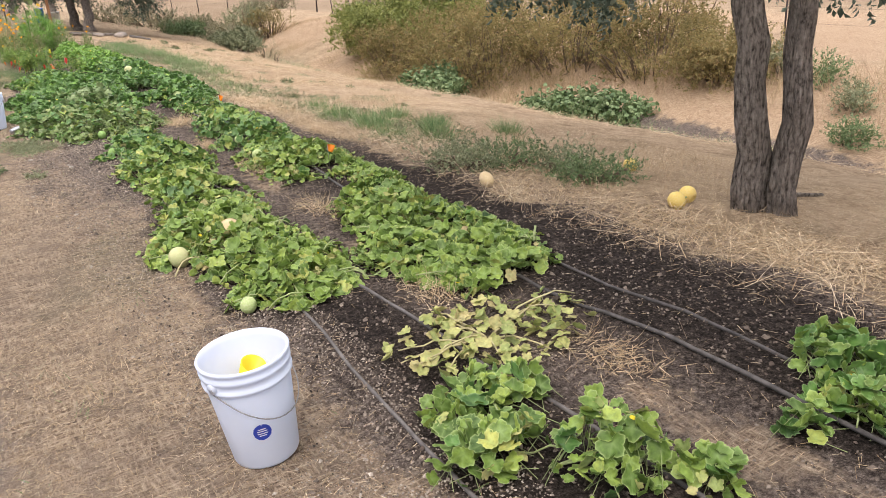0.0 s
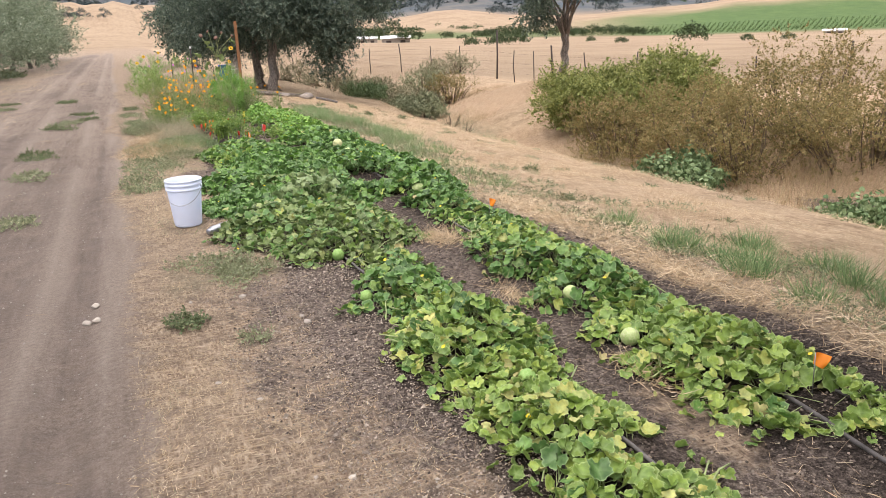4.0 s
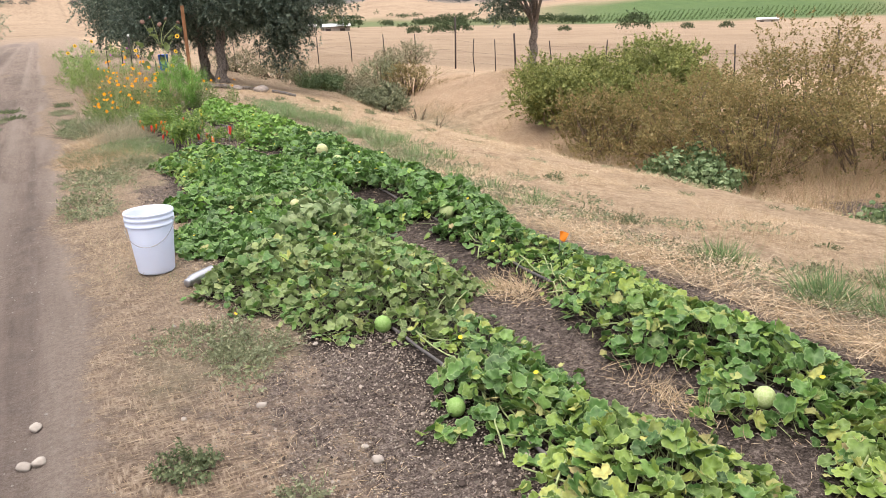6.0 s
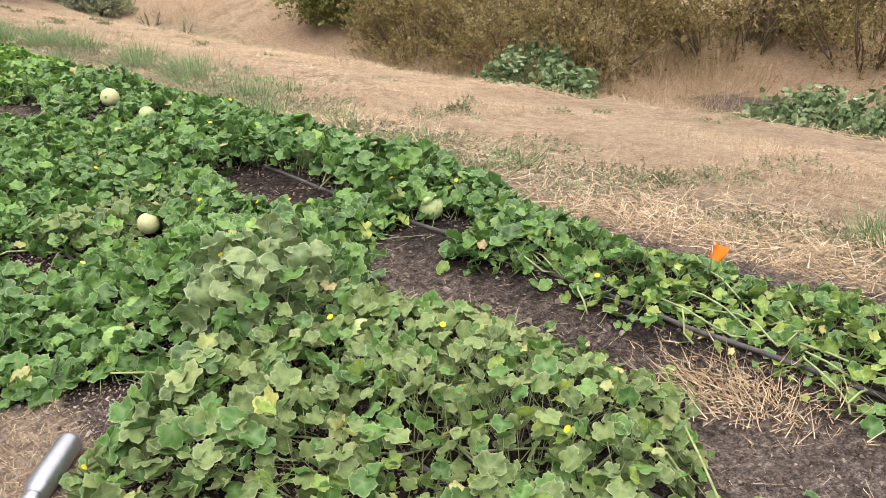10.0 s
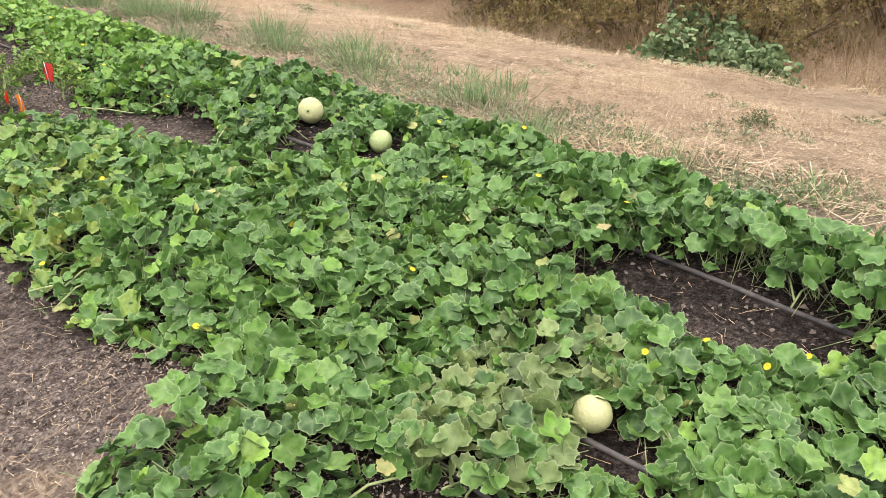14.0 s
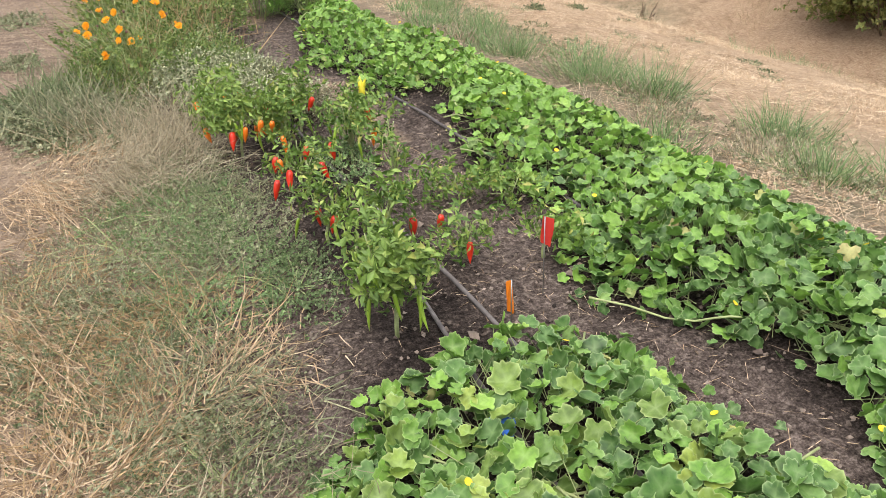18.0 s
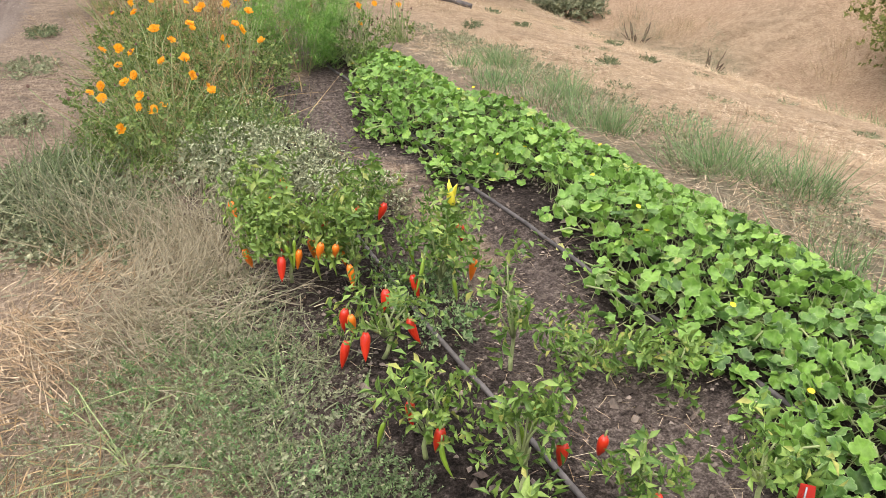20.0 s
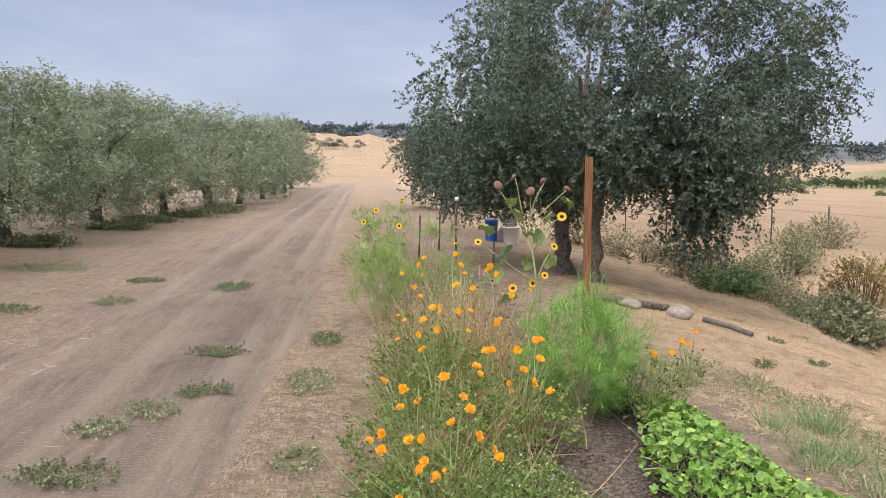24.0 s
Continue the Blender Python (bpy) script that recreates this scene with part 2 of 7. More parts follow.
def bark_material(name, dark, light):
    k = Nodes(name)
    v = k.local()
    mp = k.n("Mapping"); k.put(mp.inputs[0], v); mp.inputs[3].default_value = (2.4, 2.4, 0.8)
    warp = k.n("TexNoise", Scale=5.0, Detail=4.0); k.put(warp.inputs["Vector"], mp.outputs[0])
    vec = k.mix(0.12, mp.outputs[0], warp.outputs["Color"])
    vo = k.n("TexVoronoi", Scale=13.0); vo.feature = "DISTANCE_TO_EDGE"
    k.put(vo.inputs["Vector"], vec)
    plate = k.ramp(vo.outputs["Distance"], (0.02, (0, 0, 0)), (0.28, (1, 1, 1)))
    n1 = k.noise(9.0, 6.0, 0.7, vec=v, stretch=(5.5, 5.5, 1.1))
    n2 = k.noise(40.0, 4.0, vec=v)
    tone = k.math("ADD", k.math("MULTIPLY", plate, 0.28), k.math("MULTIPLY", k.ramp(n1, (0.36, (0, 0, 0)), (0.64, (1, 1, 1))), 0.55))
    col = k.ramp(tone, (0.10, dark), (0.42, tuple(0.55 * (p + q_) for p, q_ in zip(dark, light))), (0.85, light))
    col = k.mix(0.3, col, k.ramp(n2, (0.3, dark), (0.7, light)))
    return k.finish(col, 0.95, k.bump(k.math("ADD", tone, k.math("MULTIPLY", n2, 0.25)), 1.0, 0.06), spec=0.1)


def wood_material():
    k = Nodes("weathered_wood")
    v = k.local()
    n1 = k.noise(30.0, 5.0, vec=v, stretch=(3.0, 3.0, 0.15))
    col = k.ramp(n1, (0.3, (0.12, 0.055, 0.025)), (0.6, (0.30, 0.145, 0.07)), (0.75, (0.36, 0.2, 0.11)))
    return k.finish(col, 0.85, k.bump(n1, 0.5, 0.004), spec=0.2)


def melon_material(name, base, net, green, thresh=0.5):
    k = Nodes(name)
    v = k.local()
    vo = k.n("TexVoronoi", Scale=70.0); vo.feature = "DISTANCE_TO_EDGE"
    k.put(vo.inputs["Vector"], v)
    web = k.ramp(vo.outputs["Distance"], (0.02, (1, 1, 1)), (0.12, (0, 0, 0)))
    col = k.mix(k.ramp(k.noise(9.0, 3.0, vec=v), (0.35, (0, 0, 0)), (0.7, (1, 1, 1))), base, green)
    col = k.mix(k.math("MULTIPLY", web, 0.45), col, net)
    return k.finish(col, 0.6, k.bump(web, 0.3, 0.002), spec=0.35)


M_GROUND = ground_material()
M_MELON_LEAF = leaf_material("melon_leaf", ((0.0, (0.045, 0.095, 0.018)), (0.35, (0.112, 0.19, 0.034)), (0.7, (0.205, 0.30, 0.052)), (0.92, (0.33, 0.41, 0.08)), (0.985, (0.52, 0.47, 0.14))), 0.5, rim=(0.46, 0.55, 0.22), vein=(0.34, 0.46, 0.17))
M_MELON_LEAF_COOL = leaf_material("melon_leaf_bluegreen", ((0.0, (0.024, 0.06, 0.017)), (0.45, (0.058, 0.14, 0.029)), (0.8, (0.104, 0.215, 0.042)), (1.0, (0.2, 0.33, 0.08))), 0.42, rim=(0.36, 0.48, 0.21), vein=(0.25, 0.37, 0.14))
M_YELLOW_LEAF = leaf_material("yellowed_leaf", ((0.0, (0.18, 0.26, 0.07)), (0.45, (0.33, 0.38, 0.11)), (0.8, (0.46, 0.45, 0.17)), (1.0, (0.42, 0.31, 0.17))), 0.6, rim=(0.46, 0.36, 0.19), vein=(0.42, 0.46, 0.2))
M_BRIGHT_LEAF = leaf_material("fresh_green_melon_leaf", ((0.0, (0.05, 0.125, 0.018)), (0.4, (0.105, 0.235, 0.033)), (0.8, (0.185, 0.345, 0.05)), (1.0, (0.32, 0.47, 0.09))), 0.45, rim=(0.36, 0.5, 0.16), vein=(0.28, 0.42, 0.12))
M_DULL_LEAF = leaf_material("dull_olive_melon_leaf", ((0.0, (0.055, 0.09, 0.028)), (0.5, (0.12, 0.178, 0.052)), (0.9, (0.21, 0.28, 0.09)), (1.0, (0.36, 0.37, 0.15))), 0.55, rim=(0.42, 0.45, 0.24), vein=(0.3, 0.37, 0.16))
M_WILT_LEAF = leaf_material("wilted_pale_leaf", ((0.0, (0.095, 0.15, 0.055)), (0.6, (0.165, 0.235, 0.09)), (1.0, (0.29, 0.35, 0.16))), 0.5, rim=(0.5, 0.54, 0.3), vein=(0.4, 0.48, 0.22))
M_VINE = plain_material("vine_stem", (0.31, 0.36, 0.15), 0.6, 0.35, 30)
M_DRYVINE = plain_material("dry_vine_stem", (0.48, 0.42, 0.22), 0.7, 0.3, 30)
M_STRAW = leaf_material("straw", ((0.0, (0.336, 0.222, 0.126)), (0.5, (0.560, 0.419, 0.266)), (1.0, (0.762, 0.629, 0.464))), 0.8, amount=0.15)
M_TWIG = plain_material("dead_twig", (0.22, 0.16, 0.11), 0.9, 0.4, 40)
M_GRASS = leaf_material("green_grass", ((0.0, (0.10, 0.175, 0.065)), (0.5, (0.19, 0.30, 0.12)), (1.0, (0.37, 0.44, 0.22))), 0.6)
M_WEED = leaf_material("grey_green_weed", ((0.0, (0.14, 0.165, 0.09)), (0.5, (0.27, 0.295, 0.175)), (1.0, (0.47, 0.455, 0.275))), 0.7)
M_VINEYARD = leaf_material("vineyard_leaf", ((0.0, (0.05, 0.085, 0.03)), (0.5, (0.09, 0.14, 0.045)), (1.0, (0.15, 0.20, 0.065))), 0.7)
M_DARKWEED = leaf_material("dark_green_weed", ((0.0, (0.075, 0.098, 0.048)), (0.5, (0.15, 0.185, 0.09)), (1.0, (0.28, 0.31, 0.16))), 0.7)
M_DARKSTONE = plain_material("dusty_brown_stone", (0.27, 0.225, 0.185), 0.95, 0.35, 18, bump=0.8)
M_OAK_LEAF = leaf_material("oak_leaf", ((0.0, (0.042, 0.066, 0.05)), (0.5, (0.112, 0.152, 0.112)), (1.0, (0.28, 0.325, 0.245))), 0.45, amount=0.28)
M_OLIVE_LEAF = leaf_material("olive_leaf", ((0.0, (0.115, 0.15, 0.092)), (0.5, (0.25, 0.30, 0.19)), (1.0, (0.52, 0.56, 0.44))), 0.5, amount=0.35)
M_BRUSH_LEAF = leaf_material("coyote_brush_leaf", ((0.0, (0.10, 0.13, 0.035)), (0.5, (0.24, 0.27, 0.08)), (1.0, (0.46, 0.45, 0.16))), 0.6, amount=0.4)
M_WILLOW_LEAF = leaf_material("brown_green_leaf", ((0.0, (0.11, 0.105, 0.04)), (0.45, (0.25, 0.215, 0.085)), (0.8, (0.38, 0.30, 0.13)), (1.0, (0.42, 0.25, 0.14))), 0.7, amount=0.45)
M_MALLOW_LEAF = leaf_material("mallow_leaf", ((0.0, (0.075, 0.125, 0.05)), (0.5, (0.165, 0.235, 0.10)), (1.0, (0.33, 0.40, 0.21))), 0.6)
M_GREYBRUSH = leaf_material("grey_scrub_leaf", ((0.0, (0.156, 0.156, 0.098)), (0.5, (0.273, 0.260, 0.163)), (1.0, (0.429, 0.377, 0.234))), 0.8)
M_FARTREE = leaf_material("far_tree_leaf", ((0.0, (0.03, 0.05, 0.022)), (0.5, (0.06, 0.09, 0.035)), (1.0, (0.11, 0.15, 0.055))), 0.7, amount=0.1)
# the blue-grey tint of these far leaves stands in for haze
M_HAZY_HILLTREE = leaf_material("hazy_hill_oak_leaf", ((0.0, (0.045, 0.06, 0.066)), (0.5, (0.07, 0.09, 0.092)), (1.0, (0.10, 0.122, 0.118))), 0.8, amount=0.05)
M_BARK = bark_material("rough_grey_bark", (0.05, 0.04, 0.032), (0.60, 0.51, 0.43))
M_OLIVE_BARK = bark_material("olive_bark", (0.05, 0.042, 0.035), (0.22, 0.19, 0.155))
M_TWIGWOOD = plain_material("brown_stem", (0.16, 0.115, 0.075), 0.9, 0.4, 30)
M_WOOD = wood_material()
M_BUCKET = plain_material("white_plastic", (0.78, 0.82, 0.91), 0.38, 0.035, 9, spec=0.45, bump=0.02, local=True, translucent=(0.8, 0.85, 0.94), amount=0.3)
M_WIRE = plain_material("galvanised_wire", (0.35, 0.34, 0.33), 0.4, 0.2, 60, metal=0.9)
M_STEEL = plain_material("brushed_steel", (0.40, 0.40, 0.41), 0.33, 0.12, 60, metal=0.85, bump=0.05, local=True)
M_BLACK = plain_material("black_plastic_hose", (0.085, 0.075, 0.068), 0.75, 0.5, 22)
M_DUSTY = plain_material("dusty_black_hose", (0.125, 0.11, 0.1), 0.7, 0.45, 18)
M_IRON = plain_material("rusty_iron_post", (0.06, 0.045, 0.04), 0.85, 0.4, 30)
M_ORANGE = plain_material("orange_plastic_flag", (0.85, 0.28, 0.02), 0.5, 0.08, 12, translucent=(0.9, 0.3, 0.02), amount=0.3)
M_RED = plain_material("red_plastic_flag", (0.62, 0.045, 0.03), 0.5, 0.1, 12, translucent=(0.7, 0.06, 0.03), amount=0.3)
M_BLUE = plain_material("blue_plastic", (0.03, 0.14, 0.55), 0.4, 0.1, 12)
M_YELLOWP = plain_material("yellow_plastic", (0.85, 0.62, 0.02), 0.4, 0.06, 12)
M_LABEL = plain_material("blue_paper_label", (0.02, 0.045, 0.32), 0.5, 0.05, 12, bump=0.0)
M_WHITE = plain_material("white_paint", (0.78, 0.78, 0.76), 0.6, 0.06, 12)
M_MELON = melon_material("netted_melon_skin", (0.42, 0.50, 0.20), (0.58, 0.56, 0.36), (0.28, 0.40, 0.12))
M_MELON_PALE = melon_material("pale_melon_skin", (0.50, 0.48, 0.23), (0.55, 0.52, 0.31), (0.42, 0.45, 0.19))
M_MELON_GREEN = melon_material("green_melon_skin", (0.22, 0.36, 0.09), (0.34, 0.44, 0.18), (0.16, 0.29, 0.06))
M_MELON_TAN = melon_material("ripe_tan_melon_skin", (0.60, 0.45, 0.25), (0.66, 0.52, 0.33), (0.52, 0.40, 0.2))
M_MELON_YEL = melon_material("yellow_melon_skin", (0.72, 0.53, 0.14), (0.74, 0.6, 0.28), (0.66, 0.46, 0.12))
M_STONE = plain_material("grey_stone", (0.38, 0.33, 0.275), 0.9, 0.3, 14, bump=0.6)
M_CLOD = leaf_material("soil_clod", ((0.0, (0.03, 0.022, 0.018)), (0.5, (0.125, 0.096, 0.078)), (1.0, (0.33, 0.27, 0.222))), 0.95, amount=0.0)
M_DRYCLOD = leaf_material("dry_soil_clod", ((0.0, (0.10, 0.078, 0.062)), (0.5, (0.27, 0.218, 0.178)), (1.0, (0.50, 0.43, 0.365))), 0.95, amount=0.0)

# ---- building tools ----
RNG = np.random.default_rng(7)


def mesh_object(name, v, f, material, parent=None, label="", attrs=None, smooth=True):
    """One mesh object from vertex and triangle (or quad) arrays."""
    v, f = np.asarray(v, np.float32).reshape(-1, 3), np.asarray(f, np.int32)
    me = bpy.data.meshes.new(name)
    n = f.shape[1]
    me.vertices.add(len(v)); me.vertices.foreach_set("co", v.ravel())
    me.loops.add(f.size); me.loops.foreach_set("vertex_index", f.ravel())
    me.polygons.add(len(f)); me.polygons.foreach_set("loop_start", np.arange(0, f.size, n, dtype=np.int32))
    me.polygons.foreach_set("use_smooth", np.full(len(f), smooth))
    for key, val in (attrs or {}).items():
        a = me.attributes.new(key, "FLOAT", "POINT")
        a.data.foreach_set("value", np.asarray(val, np.float32))
    me.materials.append(material)
    me.update(calc_edges=True)
    ob = new(name, me)
    if parent:
        ob.parent = parent
    if label:
        ob["label"] = label
    return ob


def part(name, bm, material, parent=None, label="", smooth=True):
    me = bpy.data.meshes.new(name)
    for f_ in bm.faces:
        f_.smooth = smooth
    bm.to_mesh(me); bm.free()
    me.materials.append(material)
    ob = new(name, me)
    if parent:
        ob.parent = parent
    if label:
        ob["label"] = label
    return ob


def thing(name, at, label, category, group="", kind="", turn=0.0):
    ob = new(name)
    ob.empty_display_size = 0.1
    ob.matrix_world = pose(at[0], at[1], at[2], 0, 0, turn)
    return tagged(ob, label, category, group, kind)


def rot(yaw, pitch, roll):
    """Stacked turns Rz(yaw) Rx(pitch) Ry(roll) for arrays of radians."""
    cy, sy, cp, sp, cr, sr = np.cos(yaw), np.sin(yaw), np.cos(pitch), np.sin(pitch), np.cos(roll), np.sin(roll)
    o, i = np.zeros_like(cy), np.ones_like(cy)
    rz = np.stack([cy, -sy, o, sy, cy, o, o, o, i], -1).reshape(-1, 3, 3)
    rx = np.stack([i, o, o, o, cp, -sp, o, sp, cp], -1).reshape(-1, 3, 3)
    ry = np.stack([cr, o, sr, o, i, o, -sr, o, cr], -1).reshape(-1, 3, 3)
    return rz @ rx @ ry


def aim(d):
    """Stacked turns that carry +z onto the directions d."""
    d = d / np.maximum(np.linalg.norm(d, axis=1, keepdims=True), 1e-9)
    ref = np.where(np.abs(d[:, 2:3]) > 0.95, np.array([[1.0, 0, 0]]), np.array([[0, 0, 1.0]]))
    x = np.cross(ref, d); x /= np.linalg.norm(x, axis=1, keepdims=True)
    return np.stack([x, np.cross(d, x), d], -1)


def scatter(templates, pos, turn, size, which=None):
    """Vertices, triangles and attributes of templates laid at many places. size: N or N x 3."""
    pos, size = np.asarray(pos, float), np.asarray(size, float)
    if size.ndim == 1:
        size = np.repeat(size[:, None], 3, 1)
    which = RNG.integers(0, len(templates), len(pos)) if which is None else which
    vs, fs, at, base = [], [], {}, 0
    for k_, (tv, tf, ta) in enumerate(templates):
        sel = np.where(which == k_)[0]
        if not len(sel):
            continue
        v = np.einsum("nij,nkj->nki", turn[sel], tv[None] * size[sel][:, None, :]) + pos[sel][:, None, :]
        f = tf[None] + (np.arange(len(sel)) * len(tv))[:, None, None] + base
        vs.append(v.reshape(-1, 3)); fs.append(f.reshape(-1, tf.shape[1]))
        for key, val in ta.items():
            at.setdefault(key, []).append(np.tile(val, len(sel)))
        base += len(sel) * len(tv)
    return np.concatenate(vs), np.concatenate(fs), {k_: np.concatenate(x) for k_, x in at.items()}


def tube(points, radii, sides=6, cap=True):
    """Triangles of a tube along points."""
    p = np.asarray(points, float)
    r = np.full(len(p), radii) if np.isscalar(radii) else np.asarray(radii, float)
    t = np.gradient(p, axis=0)
    m = aim(t)
    for i in range(1, len(p)):
        x = m[i - 1, :, 0] - m[i, :, 2] * (m[i - 1, :, 0] @ m[i, :, 2])
        x /= np.linalg.norm(x) + 1e-9
        m[i, :, 0], m[i, :, 1] = x, np.cross(m[i, :, 2], x)
    a = np.linspace(0, 2 * np.pi, sides, endpoint=False)
    ring = np.cos(a)[None, :, None] * m[:, None, :, 0] + np.sin(a)[None, :, None] * m[:, None, :, 1]
    v = (p[:, None] + ring * r[:, None, None]).reshape(-1, 3)
    i, j = np.meshgrid(np.arange(len(p) - 1), np.arange(sides), indexing="ij")
    q0, q1 = i * sides + j, i * sides + (j + 1) % sides
    f = np.concatenate([np.stack([q0, q1, q1 + sides], -1).reshape(-1, 3), np.stack([q0, q1 + sides, q0 + sides], -1).reshape(-1, 3)])
    if cap:
        n = len(v)
        v = np.concatenate([v, p[:1], p[-1:]])
        k_ = np.arange(sides)
        f = np.concatenate([f, np.stack([np.full(sides, n), (k_ + 1) % sides, k_], -1), np.stack([np.full(sides, n + 1), (len(p) - 1) * sides + k_, (len(p) - 1) * sides + (k_ + 1) % sides], -1)])
    return v, f


def join(pieces):
    vs, fs, n = [], [], 0
    for v, f in pieces:
        vs.append(v); fs.append(f + n); n += len(v)
    return np.concatenate(vs), np.concatenate(fs)


def lathe(profile, sides=32):
    """Triangles of a turned body from (radius, height) pairs."""
    pr = np.array(profile, float)
    a = np.linspace(0, 2 * np.pi, sides, endpoint=False)
    v = np.stack([pr[:, :1] * np.cos(a), pr[:, :1] * np.sin(a), np.repeat(pr[:, 1:2], sides, 1)], -1).reshape(-1, 3)
    i, j = np.meshgrid(np.arange(len(pr) - 1), np.arange(sides), indexing="ij")
    q0, q1 = i * sides + j, i * sides + (j + 1) % sides
    return v, np.concatenate([np.stack([q0, q1, q1 + sides], -1).reshape(-1, 3), np.stack([q0, q1 + sides, q0 + sides], -1).reshape(-1, 3)])


def smooth_step(x, a, b):
    u = np.clip((np.asarray(x, float) - a) / (b - a), 0, 1)
    return u * u * (3 - 2 * u)


class Wave:
    """Smooth two-dimensional noise, about -1 to 1, for the lie of the land."""

    def __init__(self, seed, octaves=((1.0, 1.0), (2.1, 0.5), (4.3, 0.25))):
        g = np.random.default_rng(seed)
        self.k = [(f, a, g.uniform(0, 2 * np.pi, 5), g.uniform(0, 2 * np.pi, 5)) for f, a in octaves]

    def __call__(self, x, y, scale=1.0):
        s = 0.0
        for f, a, th, ph in self.k:
            for t, p in zip(th, ph):
                s = s + a / 5 * 1.6 * np.sin((np.cos(t) * x + np.sin(t) * y) * f * scale + p)
        return s


W1, W2, W3 = Wave(1), Wave(2), Wave(3)

# ---- the lie of the land ----
PROFILE_X = [-300, -60, -8, -3, 3.0, 4.7, 6.5, 7.5, 8.2, 9.2, 10.2, 11.2, 12.6, 14, 16, 25, 60, 150, 400]
PROFILE_Z = [1.0, 0.0, -.15, -.2, -.2, -.45, -.88, -1.1, -1.55, -1.75, -1.55, -1.25, -.95, -1.1, -1.35, -1.7, -3.2, -5.6, -6.5]


def height(x, y):
    x, y = np.asarray(x, float), np.asarray(y, float)
    s = np.interp(y, [0, 8, 15, 24, 30, 60], [.7, .6, 0, -.1, .5, 3]) * smooth_step(x, 4, 8)
    xs = x - s
    z = (np.interp(xs - .25, PROFILE_X, PROFILE_Z) + np.interp(xs + .25, PROFILE_X, PROFILE_Z) + np.interp(xs, PROFILE_X, PROFILE_Z)) / 3
    z = z + np.interp(y, [-20, 0, 3, 9.5, 60], [.12, .10, .07, 0, 0]) * (1 - smooth_step(x, 6, 9))
    z = z + .42 * np.exp(-((x - 13.0) ** 2 + (y - 26.5) ** 2) / 5.0)
    near = np.exp(-np.maximum(0, np.hypot(x - 3, y - 12) - 20) / 40)
    z = z + near * (.025 * W1(x, y, 1.1) * smooth_step(np.abs(x - 2), 0.6, 3) + .012 * W2(x, y, 5.0) + (.07 * W3(x, y, .8) + .035 * W1(x, y, 3.1) + .02 * W2(x, y, 9)) * smooth_step(x, 6, 9))
    # wheel ruts and the slightly raised bed rows
    for cx, d in ((-.42, .03), (-.55, .04), (-.85, .02), (-1.0, .015), (-1.9, .035), (-2.05, .03), (-2.35, .02)):
        z = z - d * np.exp(-((x - cx - .06 * np.sin(y * .35)) / .055) ** 2) * near
    z = z + .035 * (np.exp(-((x - 1.38) / .35) ** 2) + np.exp(-((x - 2.4) / .35) ** 2)) * smooth_step(y, 0.3, 1.2) * (1 - smooth_step(y, 20.5, 21.5))
    # far fields and hills
    r = np.hypot(x, y - 15)
    az = np.degrees(np.arctan2(x, y - 15))
    for bearing, angle, dist, dw, rough in RIDGES:
        e_ = np.interp(az, bearing, angle) * (1 + rough * (.5 * np.sin(az * .9) + .3 * np.sin(az * 2.3 + 1) + .2 * np.sin(az * 5.1)))
        z = z + np.tan(np.radians(e_)) * dist * np.exp(-((r - dist) / dw) ** 2) * (r > 60)
    return z


# bearing in degrees, angle over the horizon, distance and depth of each ridge
RIDGES = [((-180, -40, -16, -9, -4, 2, 8, 14, 19, 23, 27, 31, 37, 43, 48, 60, 180), (.5, .8, 1.2, 1.9, 2.4, 2.1, 1.4, .8, 1.1, 1.5, 1.0, .7, 1.0, 1.5, 1.7, 1.5, .6), 520, 130, .08),
          ((-180, -40, -22, -10, -3, 5, 14, 20, 24, 30, 36, 42, 50, 60, 180), (1.0, 1.6, 2.1, 2.4, 2.7, 2.5, 1.7, 2.0, 2.3, 1.6, 1.5, 1.8, 2.0, 2.1, 1.0), 1050, 260, .13)]


def axis(core, a, b, step, low, high, grow=1.09):
    mid = np.arange(a, b + step / 2, step)
    out, s, x = [], step, b
    while x < high:
        s *= grow; x += s; out.append(x)
    neg, s, x = [], step, a
    while x > low:
        s *= grow; x -= s; neg.append(x)
    return np.concatenate([neg[::-1], mid, out])


# the two melon rows: y and x of their edges, bare spots and outlying clumps
ROW1_L = ([3.2, 3.57, 3.67, 4.02, 4.37, 4.87, 5.04, 5.64, 6.31, 7.1, 7.46, 7.67, 7.82, 7.92, 8.14, 8.35, 8.55, 8.8, 9.02, 9.38, 9.5, 9.9, 10.0, 10.27, 10.42, 10.52, 10.75, 11.05, 11.64, 11.84, 11.97, 12.17, 12.4, 12.46, 12.54, 12.86, 13.45, 13.72, 14.12, 14.65, 14.82, 15.11],
          [1.3, 1.1, .97, 1.05, .83, .81, .98, 1.09, 1.14, 1.07, 1.3, 1.22, 1.03, 1.12, 1.12, 1.38, 1.4, 1.2, .95, .88, .7, .6, .48, .66, 1.0, 1.12, .67, .57, .61, .86, .69, .55, .6, .86, 1.13, 1.05, 1.0, 1.02, .94, .8, 1.0, 1.2])
ROW1_R = ([3.2, 3.6, 4.1, 4.6, 4.9, 5.3, 6.4, 6.9, 7.3, 7.7, 8.0, 8.4, 8.7, 8.9, 9.05, 9.2, 9.6, 10.1, 10.3, 10.7, 10.95, 11.5, 12.0, 12.5, 13.6, 14.2, 14.5, 14.8, 15.1], [1.4, 1.5, 1.62, 1.58, 1.47, 1.6, 1.6, 1.8, 1.75, 1.6, 1.7, 1.72, 1.68, 1.52, 1.75, 1.93, 1.93, 1.9, 1.8, 2.02, 2.4, 2.45, 2.45, 2.4, 2.2, 1.96, 1.86, 1.8, 1.66])
